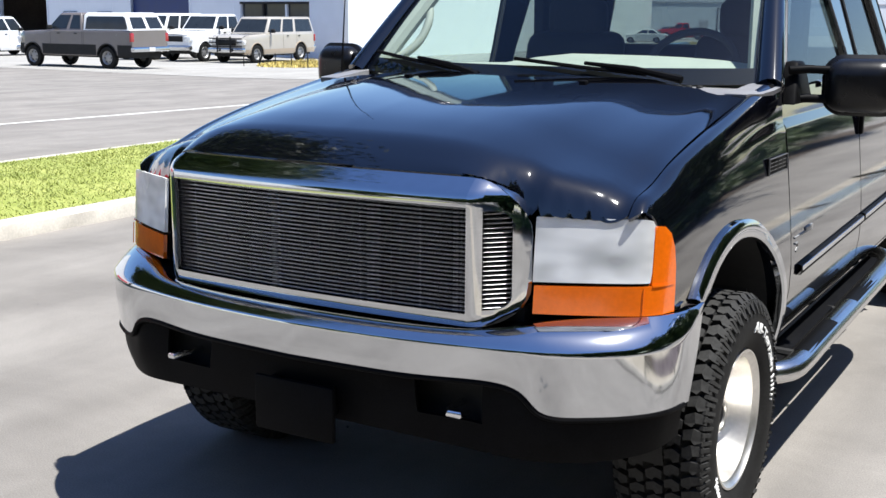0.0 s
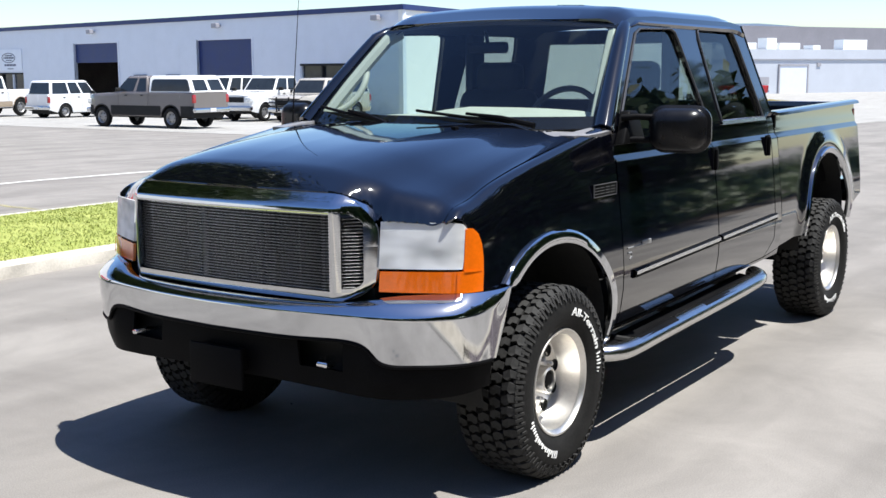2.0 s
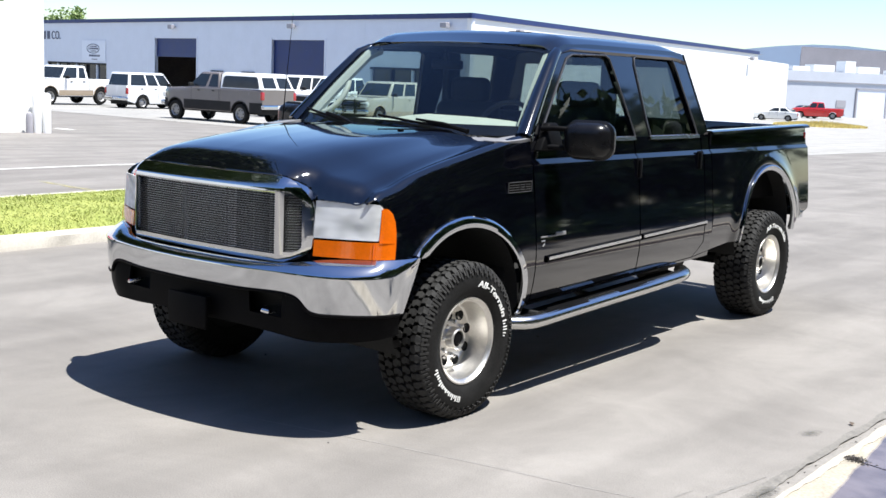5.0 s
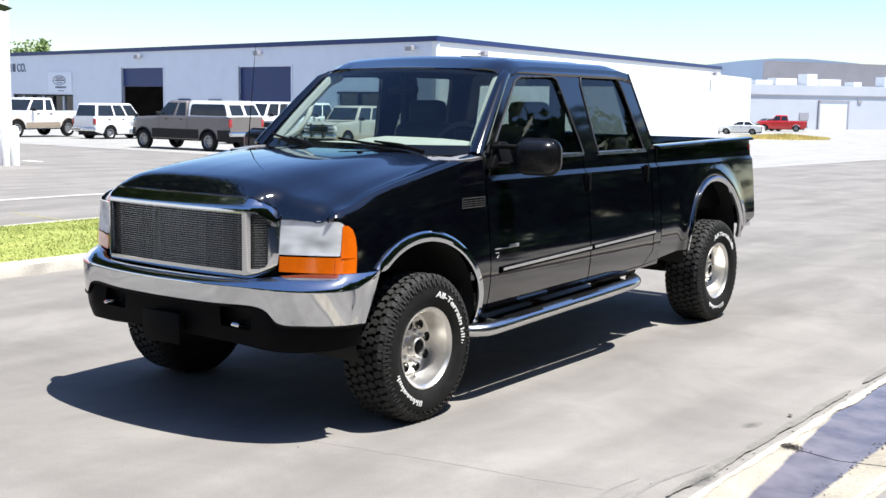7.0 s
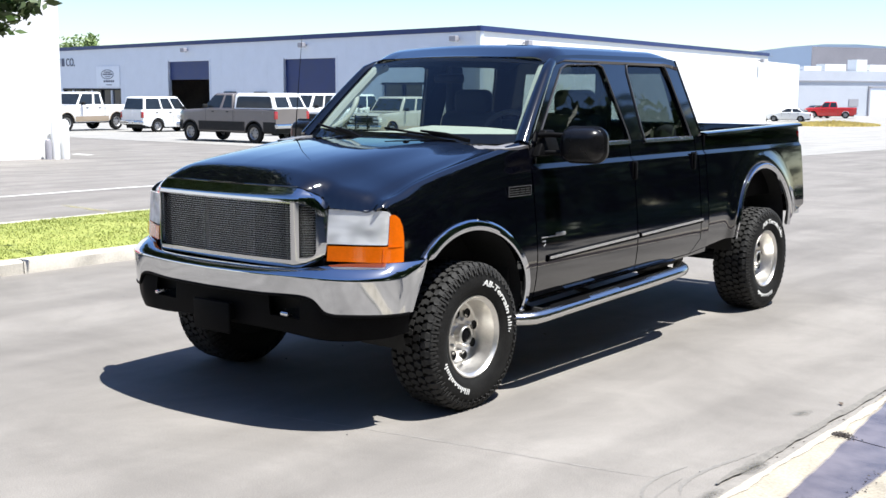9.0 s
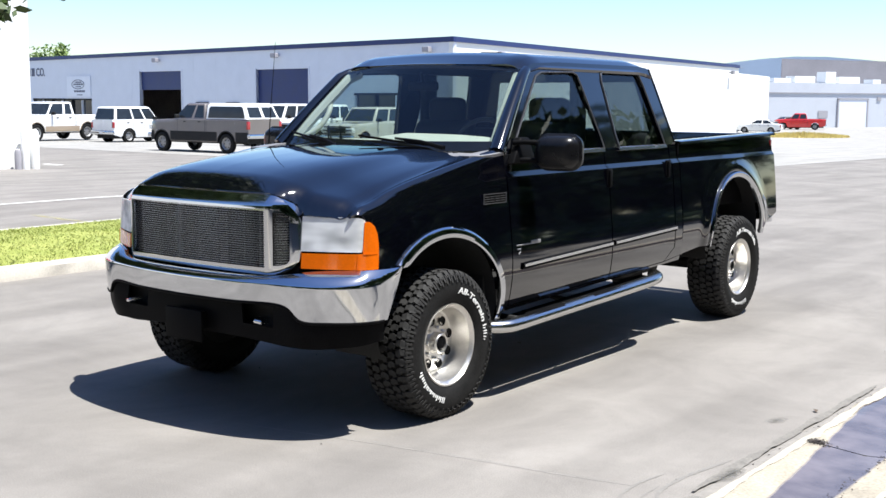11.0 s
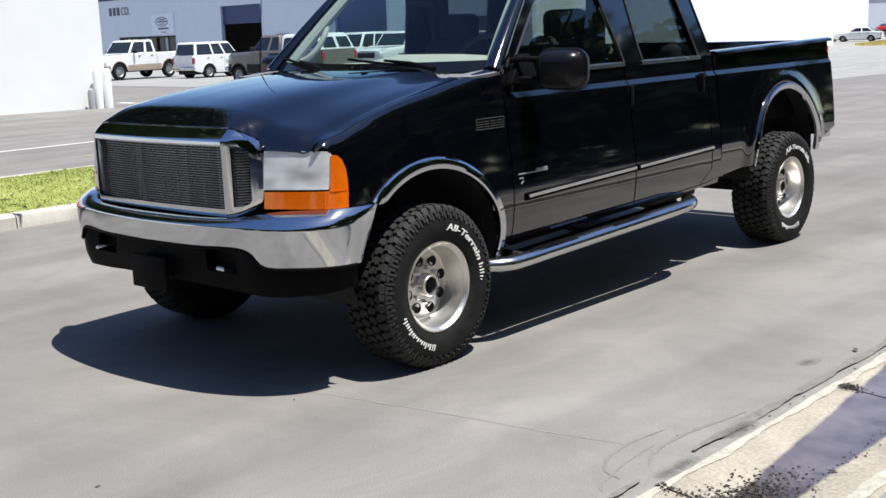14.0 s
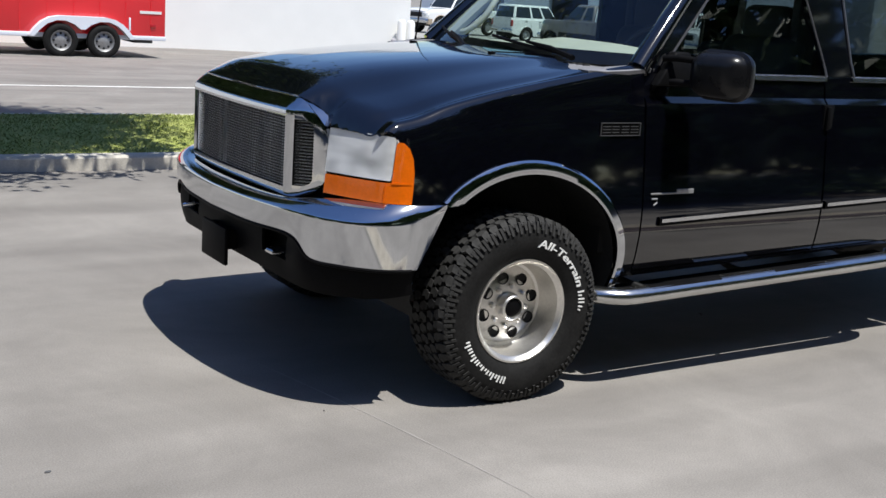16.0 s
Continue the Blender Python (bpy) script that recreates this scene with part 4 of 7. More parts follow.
mid_bar, side_bars = bar_mesh(-0.512, 0.512), [bar_mesh(0.543, 0.609), bar_mesh(-0.609, -0.543)]
for i in range(25):
    part("billet_bar", mid_bar, BILLET, grille, at=pose(0, 0, 0.893 + i * 0.01175))
for i in range(21):
    for sb in side_bars:
        part("billet_bar", sb, BILLET, grille, at=pose(0, 0, 0.903 + i * 0.0130))
for x in (-0.46, -0.24, 0.02, 0.26):
    part("billet_support_rod", cyl((x, grille_y(x) + 0.038, 0.89), (x, grille_y(x) + 0.038, 1.178), 0.003, 8), DARK, grille)

# headlights and amber turn signals
for s in (1, -1):
    fl = lambda u, z: (s * lamp(u, z)[0] - 0.008 * (1 - s), lamp(u, z)[1] - 0.004 * (1 - s), z)
    us = lin(0.3, 5.7, 18)
    clear = [(0.0, 0.972), (3.85, 0.974), (3.95, 1.0), (3.95, 1.112), (3.9, 1.134), (3.75, 1.143), (3.0, 1.147), (0.3, 1.151), (0.0, 1.149)]
    body = part("headlight", sheet(clear, fl, us, lin(1.0, 1.12, 5), 0.012), LENS, truck, "clear headlight with a hazy lens")
    bowl = lambda u, z: Vector(fl(u, z)) + Vector((0, 0.016 + 0.036 * math.sin(math.pi * min(1, max(0, u / 3.9))) ** 0.6 * (1 - ((z - 1.055) / 0.09) ** 2), 0))
    part("lamp_reflector", sheet([(0.0, 0.972), (3.9, 0.974), (3.9, 1.125), (3.7, 1.136), (0.0, 1.142)], bowl, us, lin(0.98, 1.13, 8)), REFLECTOR, body)
    part("bulb_shield", lathe([(0.0, 0.0), (0.004, 0.016), (0.016, 0.022), (0.030, 0.024)], 20), CHROME, body, at=Matrix.Translation(Vector(fl(1.9, 1.06)) + Vector((0, 0.026, 0))) @ pose(0, 0, 0, 0, 0, 90 - s * 25))
    am = [(0.05, 0.884), (6.0, 0.884), (5.97, 0.95), (5.88, 1.01), (5.65, 1.065), (5.25, 1.105), (4.7, 1.126), (4.2, 1.128), (4.02, 1.118), (4.02, 0.966), (0.05, 0.962)]
    turn = part("turn_signal", sheet(am, fl, us + [4.1, 4.3, 5.1, 5.5, 5.9], lin(0.9, 1.1, 8), 0.012), AMBER, truck, "amber turn signal lens")
    for o in ([(3.3, 0.888), (3.36, 0.888), (3.36, 0.960), (3.3, 0.960)], [(4.1, 0.962), (5.8, 0.962), (5.8, 0.968), (4.1, 0.968)]):
        part("signal_flute", sheet(o, lambda u, z: Vector(fl(u, z)) + Vector((s * 0.001, -0.003, 0)), us, (), 0.003), AMBER, turn)
    part("wing_nose", sheet([(2.2, 1.09), (4.9, 1.09), (4.9, 1.140), (4.3, 1.150), (2.2, 1.155)], lambda u, z: Vector(fl(u, z)) + Vector((-s * 0.014, 0.020, 0)), us, (1.12,), 0.01), PAINT, truck)
    part("lamp_surround", sheet([(0.1, 0.876), (5.3, 0.876), (5.2, 1.06), (4.4, 1.11), (0.1, 1.13)], lambda u, z: Vector(fl(u, z)) + Vector((-s * 0.012, 0.022, 0)), us, lin(0.9, 1.1, 4), 0.02), BLACKPL, truck)

# front bumper
NB = 80
F = [(0, -0.962, 0.812), (0.3, -0.949, 0.812), (0.58, -0.902, 0.811), (0.75, -0.849, 0.81), (0.88, -0.764, 0.81), (0.968, -0.665, 0.812), (1.006, -0.54, 0.822), (1.008, -0.45, 0.842), (0.998, -0.362, 0.872)]
B = [(0, -0.862, 0.836), (0.3, -0.857, 0.836), (0.57, -0.826, 0.842), (0.655, -0.765, 0.864), (0.78, -0.660, 0.874), (0.90, -0.55, 0.876), (0.955, -0.48, 0.876), (0.978, -0.42, 0.876), (0.988, -0.358, 0.877)]
D = [(0, -0.954, 0.714), (0.36, -0.932, 0.714), (0.645, -0.869, 0.713), (0.735, -0.836, 0.636), (0.86, -0.759, 0.629), (0.945, -0.67, 0.627), (0.985, -0.6, 0.627), (1.0, -0.545, 0.627), (1.01, -0.492, 0.628)]


def ease(c, turns=40):
    """Evens out a curve's bends, its ends held."""
    for _ in range(turns):
        c = [c[0]] + [c[i] * 0.5 + (c[i - 1] + c[i + 1]) * 0.25 for i in range(1, len(c) - 1)] + [c[-1]]
    return c


cf, cb, cd = (ease(catmull(k, NB), m) for k, m in ((F, 40), (B, 40), (D, 5)))
outward = [((p - q) * Vector((1, 1, 0))).normalized() for p, q in zip(cf, cb)]
shelf = [p + Vector((0, 0, 0.004)) for p in cb]
cb = [p + o * min(0.052, 0.45 * ((q - p) * Vector((1, 1, 0))).length) + Vector((0, 0, 0.007)) for p, q, o in zip(cb, cf, outward)]
cx = [p.lerp(q, 0.5) + o * 0.005 + Vector((0, 0, 0.006)) for p, q, o in zip(cb, cf, outward)]
cm = [p.lerp(q, 0.45) + (p - Vector((0, -0.2, p.z))).normalized() * 0.003 for p, q in zip(cf, cd)]
cc = [p.lerp(q, 0.10) + o * 0.002 + Vector((0, 0, 0.004)) for p, q, o in zip(cf, cb, outward)]
ce = [p.lerp(q, 0.07) for p, q in zip(cf, cd)]
sunk = lambda x: 0.012 + 0.062 * (1 - smooth((x - 0.56) / 0.15))
ret = [p + (Vector((0, -0.3, p.z)) - p).normalized() * (sunk(p.x) + 0.03) for p in cd]
both = lambda c: [Vector((-p.x, p.y, p.z)) for p in c[:0:-1]] + list(c)
bumper = part("front_bumper", loft([both(k) for k in (shelf, cb, cx, cc, cf, ce, cm, cd, ret)]), CHROME, truck, "bright chrome front bumper")
# added black sheet that keeps light from leaking into the shadow below
tuck = [Vector((p.x * 0.82, p.y + 0.15, p.z - 0.02)) for p in shelf]
part("bumper_filler", loft([both([p + Vector((0, 0, -0.012)) for p in shelf]), both(tuck)]), BLACKPL, truck)
E0 = [(0, -0.872, 0.512), (0.36, -0.860, 0.510), (0.62, -0.838, 0.496), (0.735, -0.800, 0.488), (0.85, -0.722, 0.490), (0.925, -0.642, 0.497), (0.96, -0.583, 0.505), (0.972, -0.535, 0.512), (0.982, -0.485, 0.520)]
vin = lambda p, d: p + (Vector((0, -0.3, p.z)) - p).normalized() * d
cE = ease(catmull(E0, NB))
vtop = [vin(p, sunk(p.x)) + Vector((0, 0, 0.004)) for p in cd]
rows = [vtop] + [[p.lerp(q, t) + Vector((0, -0.012 * math.sin(math.pi * t), 0)) for p, q in zip(vtop, cE)] for t in (0.14, 0.3, 0.5, 0.62, 0.8)] + [cE, [vin(p, 0.08) + Vector((0, 0, -0.02)) for p in cE]]
vb = bmesh.new()
grid = [[vb.verts.new(p) for p in both(r)] for r in rows]
for i in range(len(grid) - 1):
    for k in range(len(grid[0]) - 1):
        xm = abs((grid[i][k].co.x + grid[i][k + 1].co.x) / 2)
        if i in (1, 2, 3) and 0.36 < xm < 0.57:
            continue
        vb.faces.new((grid[i][k], grid[i][k + 1], grid[i + 1][k + 1], grid[i + 1][k]))
bmesh.ops.recalc_face_normals(vb, faces=vb.faces[:])
thicken(vb, 0.012)
lip_row = [vin(p, 0.004) + Vector((0, 0, -0.004)) for p in cd]
part("bumper_lip", tube(both(lip_row)[4:-4], 0.009, 8), BLACKPL, truck)
valance = part("bumper_valance", vb, BLACKPL, truck, "matt black lower valance with tow hook openings")
part("valance_backing", box_bm(-0.66, 0.66, -0.78, -0.75, 0.50, 0.74), DARK, truck, smooth=False)
for s in (-1, 1):
    hook = tube([(s * 0.475, -0.79, 0.615), (s * 0.475, -0.87, 0.622), (s * 0.49, -0.90, 0.615), (s * 0.515, -0.89, 0.61), (s * 0.515, -0.84, 0.605)], 0.010, 10)
    part("tow_hook", hook, BILLET, truck, "steel tow hook")
plate = box_bm(-0.14, 0.14, -0.945, -0.925, 0.462, 0.632, 0.008)
box_bm(-0.11, -0.08, -0.93, -0.86, 0.53, 0.62, 0.0, 1, plate)
box_bm(0.08, 0.11, -0.93, -0.86, 0.53, 0.62, 0.0, 1, plate)
part("plate_bracket", plate, BLACKPL, truck, "empty black plate bracket")

# door mirrors
for s in (1, -1):
    head = box_bm(0.99, 1.265, 0.825, 0.985, 1.325, 1.548, 0.074, 7)
    for v in head.verts:
        v.co.y += 0.20 * (v.co.x - 1.0)
        if v.co.y < 0.9 + 0.2 * (v.co.x - 1.0):
            v.co.x = 1.13 + (v.co.x - 1.13) * 0.90
            v.co.z = 1.437 + (v.co.z - 1.437) * 0.88
    mir = part("door_mirror", head if s > 0 else mirror_bm(head), MIRRORSHELL, truck, "large black towing mirror")
    fc = box_bm(1.065, 1.188, 0.995, 1.0, 1.388, 1.488, 0.0)
    for v in fc.verts:
        v.co.y += 0.20 * (v.co.x - 1.0) - 0.012
    part("mirror_face", fc if s > 0 else mirror_bm(fc), MIRROR, mir)
    for z in (1.385, 1.49):
        part("mirror_arm", tube([(s * 0.90, 0.80, z), (s * 0.96, 0.83, z + 0.005), (s * 1.05, 0.90, z)], 0.016, 10), BLACKPL, mir)
    sail = prism([(0.735, 1.37), (0.98, 1.37), (0.95, 1.52), (0.86, 1.52)], 0.895, 0.945, 0.01)
    for v in sail.verts:
        v.co.x -= 0.3 * max(0, v.co.z - 1.42)
    part("mirror_base", sail if s > 0 else mirror_bm(sail), BLACKPL, mir)

# tubular side steps
for s in (1, -1):
    pts = [(0.90, 0.47, 0.430), (0.95, 0.50, 0.430), (1.000, 0.56, 0.430), (1.026, 0.66, 0.432), (1.026, 1.0, 0.442), (1.026, 1.6, 0.460), (1.026, 2.20, 0.480), (1.02, 2.40, 0.487), (0.99, 2.52, 0.492), (0.93, 2.60, 0.495)]
    c = catmull(pts, 40)
    step = part("side_step", tube([(s * p.x, p.y, p.z) for p in c], 0.047, 18, flat=0.86), STEEL, truck, "polished tubular side step")
    for y in (0.95, 1.75):
        z = 0.44 + 0.03 * (y - 0.95)
        part("step_pad", loft([[(s * (1.026 + 0.048 * math.sin(a)), yy, z + 0.03 * (yy - y) + 0.0415 * math.cos(a)) for yy in lin(y - 0.22, y + 0.22, 4)] for a in lin(-0.7, 0.7, 6)]), BLACKPL, step)
    # added plate that narrows the sunlit sliver between step and body shadows
    part("rock_guard", loft([[(s * x, y, z + 0.03 * (y - 0.95)) for y in lin(0.62, 2.5, 8)] for x, z in ((0.966, 0.43), (0.966, 0.445), (0.88, 0.455), (0.88, 0.44))]), BLACKPL, step)
    for y in (0.75, 1.5, 2.4):
        part("step_bracket", tube([(s * 0.46, y, 0.53), (s * 0.80, y, 0.45), (s * 1.0, y, 0.445)], 0.018, 8), DARK, step)

# wipers and aerial
for x0, x1 in ((-0.18, -0.80), (0.58, -0.06)):
    a, b = Vector(screen(x0, 0.0)), Vector(screen(x1, 0.13))
    arm = part("wiper_arm", tube([a + Vector((0.02, -0.05, 0.02)), a.lerp(b, 0.25) + Vector((0, -0.035, 0.035)), a.lerp(b, 0.55) + Vector((0, -0.03, 0.03))], [0.014, 0.011, 0.007], 8), BLACKPL, truck)
    blade = tube([Vector(screen(x0 + (x1 - x0) * t, 0.02 + 0.10 * t)) + Vector((0, -0.012, 0.014)) for t in lin(0.18, 1.0, 8)], 0.008, 6)
    part("wiper_blade", blade, BLACKPL, arm)
part("aerial", tube([(-0.895, 0.60, 1.40), (-0.898, 0.607, 1.46), (-0.902, 0.635, 1.70), (-0.908, 0.69, 2.12)], [0.012, 0.0045, 0.0026, 0.0014], 8), BLACKPL, truck)

# cab interior
dz = sheet([(x, 0.56 + 0.20 * (x / 0.845) ** 2) for x in lin(-0.80, 0.80, 16)] + [(x, 1.02) for x in lin(0.84, -0.84, 10)], lambda x, y: (x, y, 1.43 + (0.098 - 0.045 * smooth((-0.02 - x) / 0.3)) * smooth((y - 0.56) / 0.42) - 0.06 * smooth((y - 0.97) / 0.05) - 0.04 * (x / 0.84) ** 4), lin(-0.75, 0.75, 10), lin(0.65, 1.0, 6), 0.02)
part("dashboard_top", dz, DASH, truck, "pale grey dashboard top")
part("dashboard", box_bm(-0.84, 0.84, 0.80, 1.05, 0.95, 1.41, 0.04), TRIMGREY, truck)
part("dash_label", box_bm(0.49, 0.56, 0.66, 0.667, 1.452, 1.464, 0.001), LETTER, truck)
sw = bmesh.new()
ringp = [Vector((0.43 + 0.19 * math.cos(a), 1.12, 0.19 * math.sin(a))) for a in lin(0, 2 * math.pi, 32)]
tilt = Matrix.Translation((0, 1.12, 1.45)) @ Matrix.Rotation(radians(-28), 4, "X") @ Matrix.Translation((0, -1.12, 0))
tube([tilt @ p for p in ringp], 0.016, 8, sw)
for a in (0.4, math.pi - 0.4, -math.pi / 2):
    tube([tilt @ Vector((0.43, 1.12, 0)), tilt @ Vector((0.43 + 0.19 * math.cos(a), 1.12, 0.19 * math.sin(a)))], 0.014, 6, sw)
part("steering_wheel", sw, SEAT, truck)
for x, y, wide in ((0.43, 1.55, 0.27), (-0.43, 1.55, 0.27)):
    seat = part("front_seat", box_bm(x - wide, x + wide, y - 0.25, y + 0.30, 0.85, 1.05, 0.06, 3), SEAT, truck)
    bk2 = box_bm(x - wide + 0.02, x + wide - 0.02, y + 0.20, y + 0.36, 1.0, 1.60, 0.07, 3)
    for v in bk2.verts:
        v.co.y += 0.22 * (v.co.z - 1.0)
    part("seat_back", bk2, SEAT, seat)
    hd = box_bm(x - 0.15, x + 0.15, y + 0.36, y + 0.48, 1.57, 1.76, 0.05, 3)
    part("headrest", hd, SEAT, seat)
part("centre_console", box_bm(-0.15, 0.15, 1.3, 1.85, 0.85, 1.12, 0.04, 3), SEAT, truck)
bench = part("rear_seat", box_bm(-0.80, 0.80, 2.25, 2.75, 0.85, 1.05, 0.06, 3), SEAT, truck)
part("seat_back", box_bm(-0.80, 0.80, 2.68, 2.84, 1.0, 1.52, 0.06, 3), SEAT, bench)
rv = part("rear_view_mirror", box_bm(-0.12, 0.12, 1.10, 1.13, 1.80, 1.86, 0.02, 3), BLACKPL, truck)
part("mirror_stem", tube([(0, 1.115, 1.85), (0, 1.09, 1.915)], 0.01, 8), BLACKPL, rv)
part("headlining", sheet([(-0.70, 1.2), (0.70, 1.2), (0.70, 2.82), (-0.70, 2.82)], lambda x, y: (x, y, roof(x, y)[2] - 0.045), lin(-0.6, 0.6, 8), lin(1.3, 2.7, 8), 0.006), SEAT, truck)
gh = catmull([(-0.80, 0.80, 1.52), (-0.75, 0.83, 1.50), (-0.70, 0.90, 1.56), (-0.69, 0.97, 1.65), (-0.725, 1.03, 1.72), (-0.745, 1.03, 1.74)], 20)
part("grab_handle", tube(gh, 0.018, 10), DASH, truck, "pale grab handle on the windscreen pillar")
pt = [p + Vector((-0.055, 0.03, -0.01)) for p in pp]
pair("pillar_trim", tube(pt, 0.035, 8), DASH)
for s in (1, -1):
    part("belt_pillar", box_bm(min(s * 0.60, s * 0.66), max(s * 0.60, s * 0.66), 1.93, 2.08, 1.0, 1.93, 0.02), SEAT, truck)

# wheels
TZ = 0.406
tyre_profile = [(0.115, 0.222), (0.128, 0.235), (0.146, 0.275), (0.150, 0.31), (0.146, 0.345), (0.136, 0.375), (0.122, 0.386), (0.105, 0.390), (0.0, 0.391),
                (-0.105, 0.390), (-0.122, 0.386), (-0.136, 0.375), (-0.146, 0.345), (-0.150, 0.31), (-0.146, 0.275), (-0.128, 0.235), (-0.115, 0.222)]
tyre_me = finish("tyre", lathe(tyre_profile, 72), RUBBER)
rim_profile = [(0.112, 0.226), (0.124, 0.231), (0.130, 0.229), (0.130, 0.222), (0.118, 0.214), (0.112, 0.205), (0.02, 0.196), (0.004, 0.188), (0.000, 0.175), (0.022, 0.140), (0.030, 0.100), (0.032, 0.070), (0.0315, 0.0)]
rim_bm = lathe(rim_profile, 64)
lathe([(0.112, 0.226), (-0.115, 0.226), (-0.115, 0.19), (0.0, 0.19)], 48, rim_bm)
rim_me = finish("wheel", rim_bm, ALLOY)
cap_bm = lathe([(0.030, 0.060), (0.060, 0.058), (0.072, 0.056), (0.077, 0.050), (0.074, 0.044), (0.060, 0.042)], 32)
cap_me = finish("hub_cap", cap_bm, ALLOY)
hubdark_me = finish("hub_centre", lathe([(0.050, 0.044), (0.066, 0.040), (0.070, 0.028), (0.071, 0.0)], 24), BLACKPL)
drum_me = finish("brake_drum", lathe([(-0.01, 0.188), (-0.119, 0.224), (-0.121, 0.15), (-0.13, 0.0)], 36), DARK)
hole_me = finish("vent_hole", lathe([(0.0, 0.027), (0.004, 0.026), (0.004, 0.0245), (-0.004, 0.023), (-0.004, 0.0)], 20), DARK)
nut_me = finish("wheel_nut", lathe([(0.0, 0.013), (0.016, 0.012), (0.022, 0.006), (0.022, 0.0)], 6), ALLOY, False)
tread = bmesh.new()
rnd = random.Random(5)
PITCH = 52
LUG = ((0, 0.0), (0.52, -0.14), (1, 0.08), (1, 0.52), (0.60, 0.66), (0.44, 0.42), (0, 0.50))
for k in range(PITCH):
    da = 2 * math.pi / PITCH
    for row, (x0, x1, off) in enumerate(((-0.138, -0.084, 0.0), (-0.078, -0.032, 0.45), (-0.025, 0.025, 0.15), (0.032, 0.078, 0.65), (0.084, 0.140, 0.3))):
        turned = (k + row) % 2
        grow = rnd.uniform(0.94, 1.08)
        lo, hi = [], []
        for u, t in LUG:
            u = 1 - u if turned else u
            x = x0 + (x1 - x0) * u
            an = k * da + (off + t * grow) * da * 1.12
            rr = 0.412 - 0.9 * max(0, abs(x) - 0.112)
            lo.append(tread.verts.new((x, 0.380 * math.cos(an), 0.380 * math.sin(an))))
            hi.append(tread.verts.new((x * 0.99, rr * math.cos(an), rr * math.sin(an))))
        tread.faces.new(hi)
        for i in range(len(lo)):
            tread.faces.new((lo[i], lo[(i + 1) % 7], hi[(i + 1) % 7], hi[i]))
    for s in (-1, 1):
        for t, deep in ((0.1, 0.348), (0.55, 0.362)):
            a = (k + t) * da
            pts = []
            for x, r in ((0.1305, 0.394), (0.147, deep)):
                for d in (-0.016, 0.016):
                    pts.append((s * (x + 0.0045), r * math.cos(a + d), r * math.sin(a + d)))
            vs = [tread.verts.new(p) for p in pts] + [tread.verts.new((p[0] - s * 0.012, p[1], p[2])) for p in pts]
            for q in ((0, 1, 3, 2), (0, 1, 5, 4), (2, 3, 7, 6), (0, 2, 6, 4), (1, 3, 7, 5)):
                tread.faces.new([vs[i] for i in q])
bmesh.ops.recalc_face_normals(tread, faces=tread.faces[:])
tread_me = finish("tread", tread, TREADRUBBER, False)


def arc_bars(a0, a1, n, r0, r1, seed):
    """White raised bars in an arc where the lettering stands."""
    bm, q = bmesh.new(), random.Random(seed)
    step_ = (a1 - a0) / n
    lean = 0.012 * (1 if r0 > 0.2856 else -1)
    for i in range(n):
        a = a0 + i * step_
        tall = r1 if q.random() < 0.4 else r0 + (r1 - r0) * 0.70
        for b0, b1, top in ((a, a + step_ * 0.19, tall), (a + step_ * 0.46, a + step_ * 0.64, r0 + (tall - r0) * q.choice((0.6, 1.0)))):
            lo = [(b0, r0), (b1, r0), (b1 - lean, top), (b0 - lean, top)]
            va = [bm.verts.new((0.1475, r * math.sin(-an), r * math.cos(an))) for an, r in lo]
            vb_ = [bm.verts.new((0.1520, r * math.sin(-an), r * math.cos(an))) for an, r in lo]
            bm.faces.new(vb_)
            for i2 in range(4):
                bm.faces.new((va[i2], va[(i2 + 1) % 4], vb_[(i2 + 1) % 4], vb_[i2]))
    bmesh.ops.recalc_face_normals(bm, faces=bm.faces[:])
    return finish("raised_lettering", bm, LETTER, False)


def arc_text(words, a0, a1, r0, tall):
    """Raised white words that run clockwise round the sidewall."""
    cu = bpy.data.curves.new("sidewall_words", "FONT")
    cu.body, cu.size, cu.extrude, cu.shear, cu.offset = words, tall, 0.0022, 0.15, tall * 0.02
    ob = new("sidewall_words", cu)
    me = bpy.data.meshes.new_from_object(ob.evaluated_get(bpy.context.evaluated_depsgraph_get()))
    bpy.data.objects.remove(ob)
    u0, u1 = min(v.co.x for v in me.vertices), max(v.co.x for v in me.vertices)
    for v in me.vertices:
        a, r = a0 + (a1 - a0) * (v.co.x - u0) / (u1 - u0), r0 + v.co.y
        v.co = (0.1497 + v.co.z, r * math.sin(a), r * math.cos(a))
    bm = bmesh.new()
    bm.from_mesh(me)
    return finish("raised_lettering", bm, LETTER, False)


